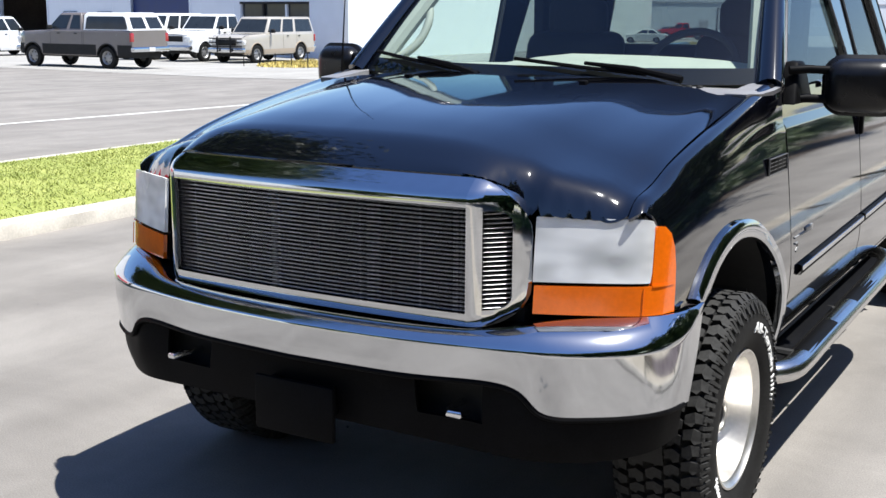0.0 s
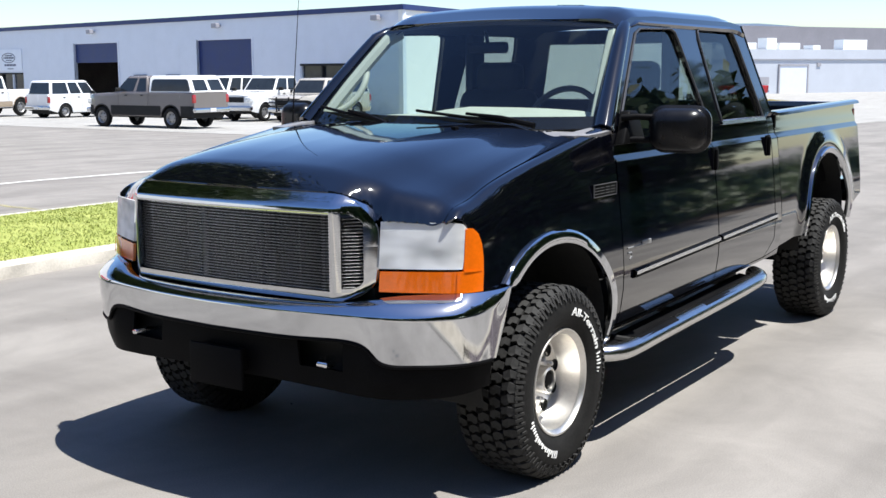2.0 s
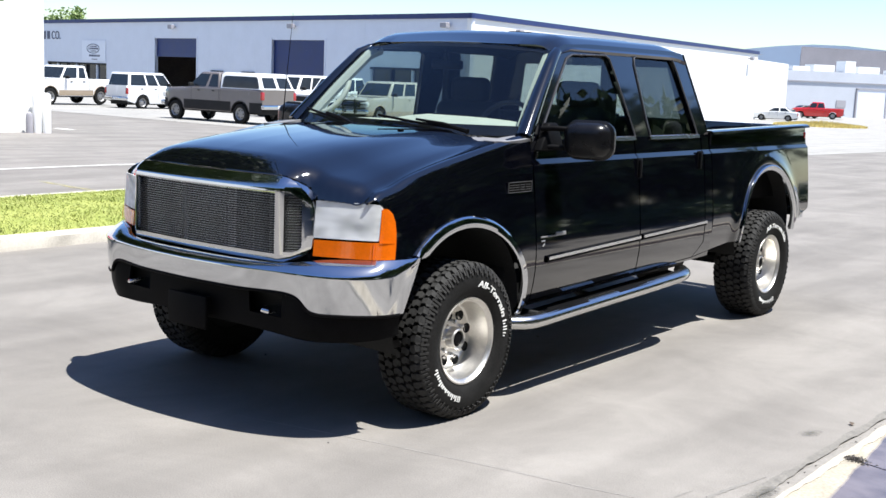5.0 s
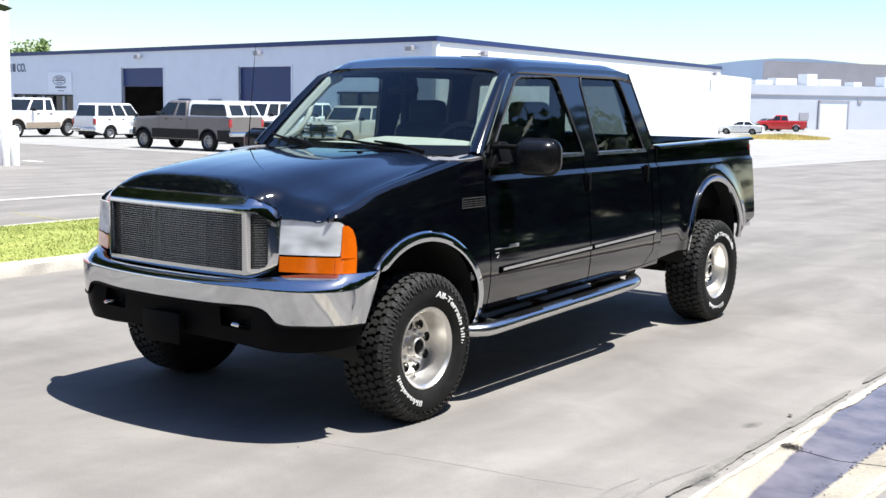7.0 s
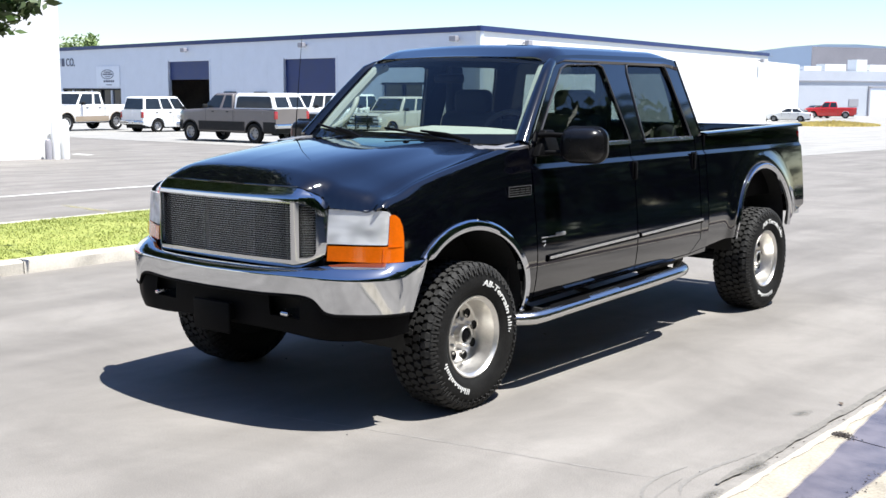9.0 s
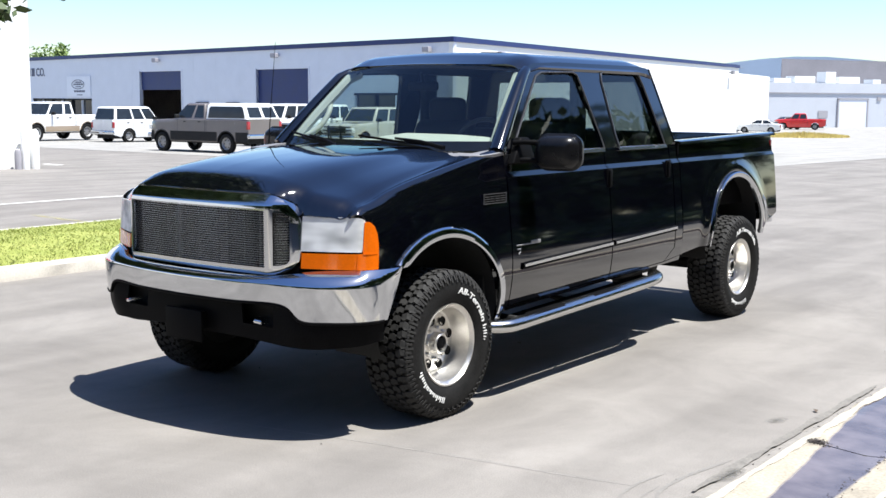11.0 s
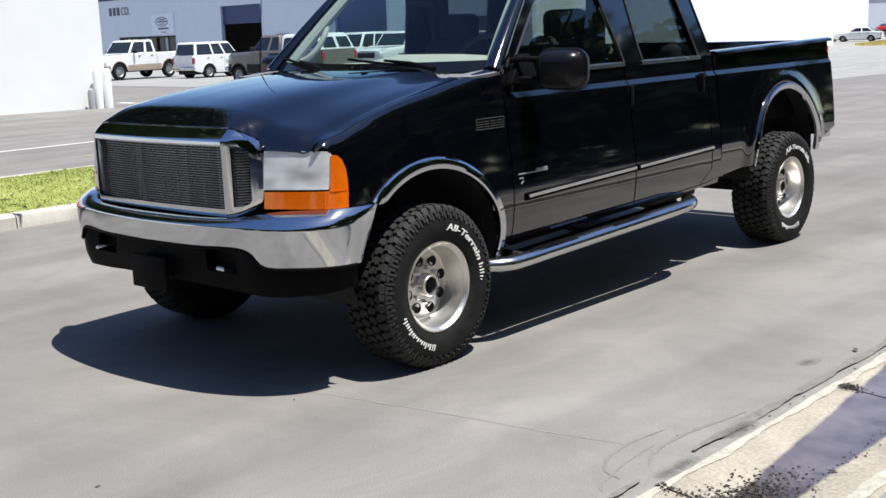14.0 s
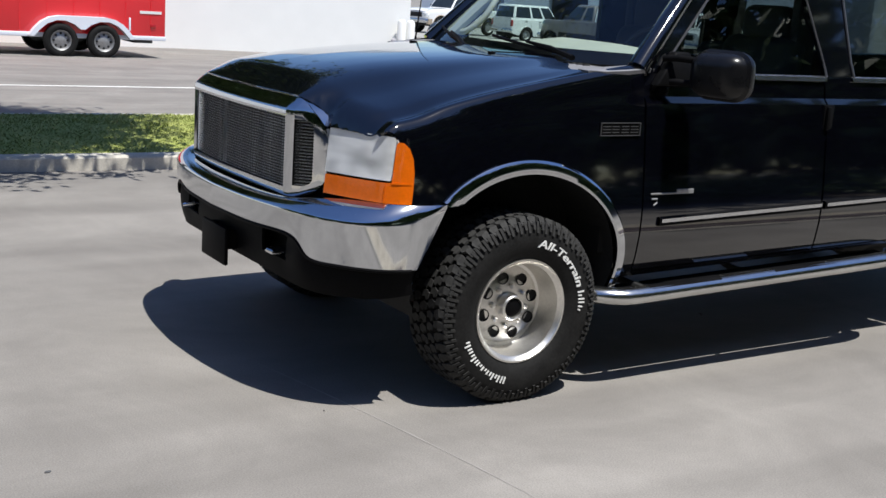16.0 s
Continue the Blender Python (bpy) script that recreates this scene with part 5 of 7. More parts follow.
let_mes = [arc_text("All-Terrain", radians(8), radians(72), 0.288, 0.046), arc_bars(radians(-76), radians(-95), 3, 0.290, 0.322, 3), arc_bars(radians(166), radians(108), 9, 0.288, 0.318, 8)]
for s in (1, -1):
    for y, spin in ((0.048, 0), (3.965, 35)):
        flip = 180 if s < 0 else 0
        w = part("wheel", rim_me, ALLOY, truck, "polished eight-hole alloy wheel on an all-terrain tyre", at=pose(s * 0.872, y, TZ, 0, 0, flip) @ pose(0, 0, 0, spin, 0, 0))
        part("tyre", tyre_me, RUBBER, w)
        tagged(part("tread", tread_me, TREADRUBBER, w), kind="stuff")
        for let_me in let_mes:
            part("raised_lettering", let_me, LETTER, w, "white raised sidewall lettering")
        part("brake_drum", drum_me, DARK, w)
        part("hub_cap", cap_me, ALLOY, w)
        part("hub_centre", hubdark_me, BLACKPL, w)
        for k in range(8):
            a = 2 * math.pi * (k + 0.35) / 8
            part("vent_hole", hole_me, DARK, w, at=pose(0.0300, 0.128 * math.cos(a), 0.128 * math.sin(a)) @ pose(0, 0, 0, 0, 0, 0))
            a += math.pi / 8
            part("wheel_nut", nut_me, ALLOY, w, at=pose(0.030, 0.088 * math.cos(a), 0.088 * math.sin(a)))


# ---- ground ----
def terrain(name, xs, ys, material, lift=0.0, keep=None):
    """A sheet of ground on the given grid lines."""
    verts = [(x, y, gz(x, y) + lift) for y in ys for x in xs]
    n = len(xs)
    faces = [(j * n + i, j * n + i + 1, (j + 1) * n + i + 1, (j + 1) * n + i) for j in range(len(ys) - 1) for i in range(n - 1)
             if keep is None or keep((xs[i] + xs[i + 1]) / 2, (ys[j] + ys[j + 1]) / 2)]
    me = bpy.data.meshes.new(name)
    me.from_pydata(verts, [], faces)
    me.materials.append(material)
    return new(name, me)


GX = [-3000, -800, -300, -150, -100, -70, -50, -40, -32, -28, -24, -20, -16, -13, -10, -8, -6, -4, -2, 0, 2, 2.66, 3.36, 6, 10, 20, 40, 100, 300, 900, 3000]
GY = [-3000, -800, -300, -100, -40, -20, -10, -6, -3, -1, 1, 3, 5, 8, 11, 14, 18, 22, 26, 30, 34, 38, 42, 48, 55, 65, 80, 95, 108, 130, 170, 300, 800, 3000]
tagged(terrain("ground", GX, GY, ASPHALT, 0.0, lambda x, y: not (2.66 < x < 3.36 and -20 < y < 55)), "worn grey asphalt with dust drifts and stains", "ground", "", "structure")
LX = [-150, -100, -70, -50, -40, -32, -28, -24, -20, -16, -13, -10, -9.7]
LY = [25.2, 26, 30, 34, 38, 42, 48, 55, 65, 80, 95, 108, 130, 170]
tagged(terrain("parking_lot", LX, LY, LOT, 0.008), "sun-bleached pale lot in front of the warehouse", "pavement", "", "structure")
tagged(terrain("far_lot", [-9.7, -8, -4, 0, 6, 20, 60], [46, 48, 55, 65, 80, 95, 108, 130, 170], LOT, 0.008), "sun-bleached pale lot beyond the lane", "pavement", "", "structure")


def strip(name, x0, x1, y0, y1, material, label, cat, lift=0.005, wob=0.0, seed=1):
    """A painted line or a mark on the ground, with slightly worn edges."""
    r = random.Random(seed)
    n = max(2, int((y1 - y0) / 0.5))
    ys = lin(y0, y1, n)
    a = [(x0 + r.uniform(-wob, wob), y) for y in ys]
    b = [(x1 + r.uniform(-wob, wob), y) for y in ys]
    bm = loft([[(x, y, gz(x, y) + lift) for x, y in a], [(x, y, gz(x, y) + lift) for x, y in b]])
    return tagged(part(name, bm, material), label, cat, "", "structure")


strip("road_line", -13.55, -13.43, -40, 20, ROADWHITE, "thin white line painted on asphalt", "road marking", 0.006, 0.008, 3)
strip("lot_mark", -28.3, -27.4, 16.5, 16.75, ROADWHITE, "short white mark painted on asphalt", "road marking", 0.006, 0.02, 4)
def blot(name, x, y, a, b, turn, material, label, seed, lift=0.003):
    r = random.Random(seed)
    pts = [(math.cos(t), math.sin(t), 1 + r.uniform(-0.16, 0.16)) for t in lin(0, 2 * math.pi, 18)[:-1]]
    bm = bmesh.new()
    bm.faces.new([bm.verts.new((a * c * k, b * s * k, 0)) for c, s, k in pts])
    ob = part(name, bm, material, at=pose(x, y, gz(x, y) + lift, 0, 0, turn))
    return tagged(ob, label, "stain", "stains on the asphalt", "structure")


for i, (x, y, a, b, t) in enumerate(((-10.75, 5.15, 0.55, 0.09, -8), (-10.15, 5.05, 0.55, 0.09, -12), (-9.65, 5.0, 0.55, 0.09, -4))):
    q = blot("yellow_mark", x, y, a, b, t, ROADYELLOW, "faded yellow paint mark on asphalt", 60 + i, 0.004 + 0.001 * i)
    tagged(q, "faded yellow paint mark on asphalt", "road marking", "yellow marks", "structure")
for i, (x, y, a, b) in enumerate(((1.33, -2.14, 0.045, 0.03), (1.22, -2.11, 0.022, 0.014), (1.30, -2.27, 0.034, 0.024), (1.01, -1.92, 0.012, 0.009), (1.31, -1.94, 0.014, 0.009), (1.24, -1.95, 0.008, 0.006))):
    blot("oil_stain", x, y, a, b, 35 * i, STAIN, "small dark oil spot on asphalt", 20 + i)
blot("damp_patch", 2.45, 1.12, 0.12, 0.06, 75, DAMP, "grey damp patch on asphalt", 31)
peb = bmesh.new()
rnd = random.Random(11)
for i in range(20):
    x, y = rnd.uniform(-3.5, 2.6), rnd.uniform(-3.2, 4.5)
    bmesh.ops.create_icosphere(peb, subdivisions=1, radius=rnd.uniform(0.003, 0.007), matrix=Matrix.Translation((x, y, 0.003)))
tagged(part("gravel_crumbs", peb, STAIN), "scattered dark gravel crumbs on asphalt", "gravel", "", "stuff")
for x, y, a in ((2.55, 1.44, 20), (0.2, 1.9, 70)):
    lf = bmesh.new()
    lf.faces.new([lf.verts.new(p) for p in ((0, -0.03, 0.004), (0.015, -0.005, 0.012), (0.004, 0.03, 0.006), (-0.015, 0.0, 0.015))])
    tagged(part("fallen_leaf", lf, BARK, at=pose(x, y, 0.002, 0, 0, a)), "curled brown dead leaf on asphalt", "leaf")

# valley gutter with a little water
gp = [(2.66, -0.006), (2.68, 0.004), (2.80, -0.004), (3.02, -0.022), (3.22, -0.006), (3.34, 0.004), (3.36, -0.006)]
gut = new("gutter")
tagged(gut, "pale concrete valley gutter, wet in the middle", "gutter", "", "structure")
rnd = random.Random(3)
y = -20.0
edges = [-20, -16, -12.5, -9.5, -6.6, -3.6, -0.64, 0.85, 3.6, 6.6, 9.6, 13, 17, 22, 30, 40, 55]
for y0, y1 in zip(edges, edges[1:]):
    ys = lin(y0 + 0.006, y1 - 0.006, max(2, int((y1 - y0) / 0.25)))
    rows = []
    for i, (x, z) in enumerate(gp):
        wob = 0.012 if i in (0, 1, len(gp) - 2, len(gp) - 1) else 0
        rows.append([(x + wob * noise.noise(Vector((x * 3, yy * 2.2, 0))) * 2, yy, z + gz(x, yy) + 0.003) for yy in ys])
    bm = loft(rows)
    thicken(bm, 0.05)
    part("gutter_slab", bm, GUTTER, gut)
    if y1 < 30:
        part("slab_joint", box_bm(2.68, 3.33, y1 - 0.007, y1 + 0.007, -0.06, -0.018), STEELDARK, gut, smooth=False)


# dried silt that thins out over the gutter's edge
lip = lambda yy: interp(yy, [(-8, 2.74), (-0.6, 2.73), (0.5, 2.72), (1.8, 2.69), (16, 2.69)]) + 0.03 * noise.noise(Vector((2.0, yy * 2.1, 0))) + 0.012 * noise.noise(Vector((5.0, yy * 9, 0)))
sy = lin(-8, 16, 480)
film = loft([[(2.645, yy, gz(2.6, yy) + 0.003) for yy in sy], [(2.668, yy, gz(2.6, yy) + 0.0095) for yy in sy],
             [(2.668 + (lip(yy) - 2.668) * 0.6, yy, gz(2.6, yy) + interp(2.668 + (lip(yy) - 2.668) * 0.6, gp) + 0.0055) for yy in sy], [(lip(yy), yy, gz(2.6, yy) + interp(lip(yy), gp) + 0.0034) for yy in sy]])
tagged(part("silt_drift", film, SILT), "dried silt drift along the gutter edge", "silt", "", "structure")
for x, yy, turn in ((2.67, -0.52, 84), (2.67, -0.40, 88), (2.66, 0.0, 82), (2.66, 0.10, 86)):
    blot("dirt_patch", x, yy, 0.12, 0.045, turn, DAMP, "grey dirt patch along the gutter edge", int(90 + yy * 10), 0.0125)


def ribbon(name, pts, wide, material, label, lift=0.0014):
    c = catmull([(x, y, 0) for x, y in pts], 40)
    side = [(c[min(i + 1, 39)] - c[max(i - 1, 0)]).normalized().cross(Vector((0, 0, 1))) * wide * (0.5 + 0.4 * noise.noise(Vector((i * 0.7, 3, 1)))) * min(1, 0.2 + 0.1 * min(i, 39 - i)) for i in range(40)]
    bm = loft([[(p + d).to_tuple()[:2] + (gz(p.x, p.y) + lift,) for p, d in zip(c, side)], [(p - d).to_tuple()[:2] + (gz(p.x, p.y) + lift,) for p, d in zip(c, side)]])
    return tagged(part(name, bm, material), label, "road mark", "", "structure")


def ragged(name, y0, y1, mid, wide, material, label, seed, gaps=0.0, lift=0.0052):
    """A long strip with ragged, broken edges that follows the gutter."""
    ys, runs = lin(y0, y1, int((y1 - y0) / 0.02)), [[]]
    for yy in ys:
        n0 = noise.noise(Vector((seed, yy * 2.7, 0))) + 0.5 * noise.noise(Vector((seed, yy * 11, 4)))
        n1 = noise.noise(Vector((seed + 7, yy * 3.1, 2))) + 0.5 * noise.noise(Vector((seed + 7, yy * 13, 5)))
        hw = wide * (0.5 + 0.42 * n0 - gaps * max(0, noise.noise(Vector((seed + 3, yy * 1.1, 8)))))
        if hw < wide * 0.10:
            runs.append([])
            continue
        xc = mid + wide * 0.22 * n1
        runs[-1].append((xc - hw, xc + hw, yy))
    bm = bmesh.new()
    for run in runs:
        if len(run) > 2:
            loft([[(a_ + (b_ - a_) * t, yy, gz(2.6, yy) + (interp(a_ + (b_ - a_) * t, gp) if a_ > 2.655 else 0.0) + lift) for a_, b_, yy in run] for t in (0, 0.5, 1)], bm)
    return tagged(part(name, bm, material), label, "concrete edge" if material is EDGEWHITE else "dirt", "", "structure")


ragged("bleached_edge", -7, 14, 2.712, 0.056, EDGEWHITE, "bleached white rim along the gutter's near edge", 3)
ragged("bleached_edge", -7, 14, 3.305, 0.044, EDGEWHITE, "bleached white rim along the gutter's far edge", 9, 0.3)
ragged("edge_dirt", -7, 9, 2.625, 0.050, EDGEDIRT, "grey dirt washed along the gutter", 14, 1.1, 0.0105)
ribbon("curved_scrape", [(2.40, -0.10), (2.37, -0.30), (2.39, -0.50), (2.46, -0.62), (2.55, -0.66)], 0.016, SCRAPE, "faint curved scrape on the asphalt", 0.0018)
ribbon("curved_scrape", [(2.56, 0.30), (2.52, 0.10), (2.49, -0.12), (2.50, -0.34), (2.56, -0.48)], 0.022, SCRAPE, "faint curved scrape on the asphalt", 0.0018)
ribbon("pale_crack", [(0.12, -0.80), (0.8, -0.64), (1.5, -0.50), (2.0, -0.42), (2.42, -0.33)], 0.007, PALECRACK, "thin pale filled crack in the asphalt")
ribbon("tyre_scrape", [(2.46, -0.27), (2.47, -0.45), (2.50, -0.64), (2.53, -0.76), (2.57, -0.80)], 0.009, SCRAPE, "curved dark scrape on the asphalt")
vs, fs = [], []
rnd = random.Random(8)
for i in range(1700):
    if i < 220:
        x, yy = 2.73 + abs(rnd.gauss(0, 0.05)), 0.86 + rnd.gauss(0, 0.022)
    elif i < 420:
        x, yy = rnd.uniform(2.70, 3.02), -0.64 + rnd.gauss(0, 0.018)
    elif i < 1250:
        yy = -0.62 + abs(rnd.gauss(0, 0.17))
        x = 2.97 + rnd.gauss(0, 0.055) + 0.10 * (yy + 0.62)
    elif i < 1500:
        yy = rnd.uniform(-0.5, 3.5)
        x = 3.115 + rnd.gauss(0, 0.02)
    else:
        x, yy = 2.672 + rnd.gauss(0, 0.007), rnd.uniform(-4, 8)
    z = interp(x, gp) + gz(x, yy) + 0.006
    k, q, a = len(vs), rnd.uniform(0.004, 0.013), rnd.uniform(0, 6.28)
    vs += [(x + q * math.cos(a), yy + q * math.sin(a), z), (x + q * 0.6 * math.cos(a + 2), yy + q * 0.6 * math.sin(a + 2), z + q * 0.4), (x + q * 0.8 * math.cos(a + 4), yy + q * 0.8 * math.sin(a + 4), z + 0.001)]
    fs.append((k, k + 1, k + 2))
me = bpy.data.meshes.new("gutter_debris")
me.from_pydata(vs, [], fs)
me.materials.append(GRIT)
tagged(new("gutter_debris", me), "wet leaf litter and grit along the gutter", "grit", "", "stuff")

# kerbed lawn strip
lawn = new("lawn")
tagged(lawn, "sunlit mown grass strip inside a concrete kerb", "lawn", "", "structure")
LX0, LX1, LY0, LY1 = -8.15, -5.34, -26.0, 13.0


def lawn_z(x, y):
    return gz(x, y) + 0.125 + 0.05 * math.sin(math.pi * (x - LX0) / (LX1 - LX0)) + 0.012 * noise.noise(Vector((x * 1.4, y * 1.4, 0)))


rows = [[(x, yy, lawn_z(x, yy)) for yy in lin(LY0, LY1, 60)] for x in lin(LX0, LX1, 14)]
part("lawn_soil", loft(rows), SOIL, lawn)
for y0, y1 in zip(lin(LY0, LY1, 13), lin(LY0, LY1, 13)[1:]):
    kp = [(-5.175, -0.05), (-5.18, 0.105), (-5.195, 0.122), (-5.22, 0.128), (-5.335, 0.130), (-5.345, 0.125), (-5.345, 0.0)]
    bm = loft([[(x + 0.006 * noise.noise(Vector((yy * 2, 1, i))), yy, gz(x, yy) + z) for yy in lin(y0 + 0.005, y1 - 0.005, 12)] for i, (x, z) in enumerate(kp)])
    part("kerb_stone", bm, KERB, lawn)
    bm = loft([[(-13.49 - x, yy, gz(-8.2, yy) + z) for yy in lin(y0 + 0.005, y1 - 0.005, 4)] for x, z in kp])
    part("kerb_stone", bm, KERB, lawn)
part("kerb_stone", box_bm(-8.31, -5.18, 13.0, 13.16, -0.1, 0.10, 0.015), KERB, lawn)
verts, faces = [], []
rnd = random.Random(21)
for i in range(80000):
    x, yy = rnd.uniform(LX0 + 0.02, LX1 + 0.03), rnd.uniform(-6.0, 12.5)
    z = lawn_z(min(x, LX1), yy) - 0.005
    a, h, w = rnd.uniform(0, math.pi), rnd.uniform(0.014, 0.034), rnd.uniform(0.004, 0.009)
    h *= 0.7 + 0.6 * (0.5 + 0.5 * noise.noise(Vector((x * 2.3, yy * 2.3, 3))))
    dx, dy = math.cos(a) * w, math.sin(a) * w
    lx, ly = rnd.uniform(-0.04, 0.04), rnd.uniform(-0.04, 0.04)
    k = len(verts)
    verts += [(x - dx, yy - dy, z), (x + dx, yy + dy, z), (x + lx, yy + ly, z + h)]
    faces.append((k, k + 1, k + 2))
me = bpy.data.meshes.new("grass")
me.from_pydata(verts, [], faces)
me.materials.append(GRASS)
tagged(new("grass", me), "short bright green grass blades on the strip", "grass", "", "stuff")


# ---- trees ----
def tree(x, y, h, r, seed, leaves, size, label, trunk=0.16, low=0.35, group="", lean=(0, 0), sprays=(), green=LEAF):
    rn = random.Random(seed)
    z0 = gz(x, y)
    ob = thing("tree", label, "tree", pose(x, y, z0), group)
    fork = h * low
    bm = tube([(0, 0, -0.1), (0.02, 0.01, fork * 0.5), (0.05, 0.03, fork), (0.08 + lean[0] * 0.3, 0.05 + lean[1] * 0.3, h * 0.7)], [trunk * 1.25, trunk, trunk * 0.85, trunk * 0.3], 12)
    tips = []
    for i in range(11):
        a = 2.4 * i + rn.uniform(-0.3, 0.3)
        zb = fork * rn.uniform(0.85, 1.25)
        ln = r * rn.uniform(0.55, 0.95)
        zt = fork + (h - fork) * rn.uniform(0.15, 0.9)
        p0 = Vector((0.05, 0.03, zb))
        p2 = Vector((lean[0] + math.cos(a) * ln, lean[1] + math.sin(a) * ln, zt))
        p1 = p0.lerp(p2, 0.5) + Vector((0, 0, 0.12 * h * rn.uniform(0.2, 1)))
        tube([p0, p1, p2], [trunk * 0.45, trunk * 0.25, trunk * 0.06], 7, bm)
        tips += [p1.lerp(p2, t) for t in (0.2, 0.6, 1.0)]
    part("trunk", bm, BARK, ob)
    clumps = []
    zc = (fork + h) / 2
    for i in range(max(40, leaves // 90)):
        d = Vector((rn.gauss(0, 1), rn.gauss(0, 1), rn.gauss(0, 1))).normalized() * rn.uniform(0.55, 1.0)
        c = Vector((lean[0] + d.x * r, lean[1] + d.y * r, zc + d.z * (h - fork) * 0.55))
        if i < len(tips) * 2:
            c = c.lerp(tips[i % len(tips)], 0.6)
        clumps.append((c, rn.uniform(0.16, 0.34) * r))
    vs, fs = [], []
    for i in range(leaves):
        c, rad = clumps[rn.randrange(len(clumps))]
        d = Vector((rn.gauss(0, 1), rn.gauss(0, 1), rn.gauss(0, 0.8)))
        p = c + d * rad * 0.5
        u = Vector((rn.gauss(0, 1), rn.gauss(0, 1), rn.gauss(0, 0.6))).normalized()
        v = u.cross(Vector((rn.gauss(0, 1), rn.gauss(0, 1), rn.gauss(0, 1)))).normalized()
        s = size * rn.uniform(0.6, 1.2)
        k = len(vs)
        vs += [p - u * s, p + v * s * 0.45 - u * s * 0.2, p + u * s, p - v * s * 0.45 + u * s * 0.1]
        fs.append((k, k + 1, k + 2, k + 3))
    for c, rad, many in sprays:
        for i in range(many):
            p = Vector(c) + Vector((rn.gauss(0, 1), rn.gauss(0, 1), rn.gauss(0, 0.7))) * rad
            u = Vector((rn.gauss(0, 1), rn.gauss(0, 1), rn.gauss(0, 0.6))).normalized()
            v = u.orthogonal().normalized()
            s = size * rn.uniform(0.6, 1.1)
            k = len(vs)
            vs += [p - u * s, p + v * s * 0.45 - u * s * 0.2, p + u * s, p - v * s * 0.45 + u * s * 0.1]
            fs.append((k, k + 1, k + 2, k + 3))
    me = bpy.data.meshes.new("crown")
    me.from_pydata(vs, [], fs)
    me.materials.append(green)
    part("crown", me, green, ob)
    return ob


tree(-7.05, -1.55, 7.0, 2.9, 7, 92000, 0.074, "leafy shade tree on the grass strip", 0.16, 0.42, "", (0.85, 0.22), (((2.65, 2.12, 2.46), 0.09, 130), ((2.45, 2.25, 2.66), 0.14, 240), ((2.95, 1.82, 2.26), 0.05, 26), ((2.90, 1.70, 2.36), 0.06, 30)))
tree(-103.6, 66.3, 8.9, 3.6, 9, 4500, 0.28, "green tree rising behind the warehouse roof", 0.25, 0.3, green=PALELEAF)
STREET = ((12.4, -12, 8.6, 4.4), (13.0, -5.5, 9.0, 4.6), (12.3, 1, 8.5, 4.4), (12.9, 7.5, 9.1, 4.7), (12.5, 14, 8.7, 4.5), (13.2, 20.5, 9.0, 4.6), (12.8, -18.5, 8.8, 4.6), (13, 27.5, 8.9, 4.6),
          (8.5, -22, 9.0, 4.2), (2.0, -23, 8.6, 4.0), (-5.0, -22.5, 9.2, 4.2), (-12, -23, 8.6, 4.0))
for i, (x, yy, h, r) in enumerate(STREET):
    tree(x, yy, h, r, 30 + i, 17000, 0.38, "dense green street tree along the lane", 0.2, 0.12, "street trees")
# out-of-view groundcover and mulch, added so the truck's doors reflect dark
hedge_v, hedge_f = [], []
rnd = random.Random(77)
for i in range(48000):
    yy = rnd.uniform(-4, 36)
    p = Vector((rnd.uniform(6.6, 20), yy, abs(rnd.gauss(0.42, 0.22))))
    u = Vector((rnd.gauss(0, 1), rnd.gauss(0, 1), rnd.gauss(0, 1))).normalized()
    v = u.orthogonal().normalized()
    k = len(hedge_v)
    hedge_v += [p - u * 0.09, p + v * 0.05, p + u * 0.09, p - v * 0.05]
    hedge_f.append((k, k + 1, k + 2, k + 3))
me = bpy.data.meshes.new("hedge")
me.from_pydata(hedge_v, [], hedge_f)
me.materials.append(LEAF)
tagged(new("hedge", me), "unseen low dark green groundcover added to darken side reflections", "hedge", "", "stuff")
tagged(terrain("planting_bed", [6.5, 8, 10.5, 12, 16, 22, 34], [-4, 0, 4.5, 8, 12, 20, 30, 36], BARK, 0.02), "unseen dark bark mulch added under the groundcover to darken reflections", "bed", "", "structure")


# ---- buildings ----
WC, WL, WE = Vector((-32.3, 43.3, 0)), Vector((-79.5, 49.7, 0)), Vector((-39.3, 95.9, 0))
ware = thing("warehouse", "white metal warehouse with a blue roof band and two blue bay doors", "warehouse", None, "", "structure")
fm = Matrix.Translation((WC.x, WC.y, 0)) @ Matrix.Rotation(math.atan2(WL.y - WC.y, WL.x - WC.x), 4, "Z")
FL_ = (WL - WC).length


def wall_box(name, s0, s1, d0, d1, z0, z1, material, parent, m=fm, label="", bevel=0.0, sign=-1):
    """A box on a wall: s along it, d outwards, z up."""
    bm = box_bm(s0, s1, min(sign * d0, sign * d1), max(sign * d0, sign * d1), z0, z1, bevel)
    bmesh.ops.transform(bm, matrix=m, verts=bm.verts[:])
    return part(name, bm, material, parent, label, smooth=False)


# front wall: openings at the two bays, the office window and the shop front; outside is on the side of -y
G0 = -1.4
bays = [(12.17, 17.5, G0, 3.58), (26.23, 31.75, G0, 3.63)]
wins = [(2.7, 7.95, 0.1, 2.12), (38.95, 48.9, -0.6, 1.72)]
holes = sorted(bays + wins)
cur = 0.0
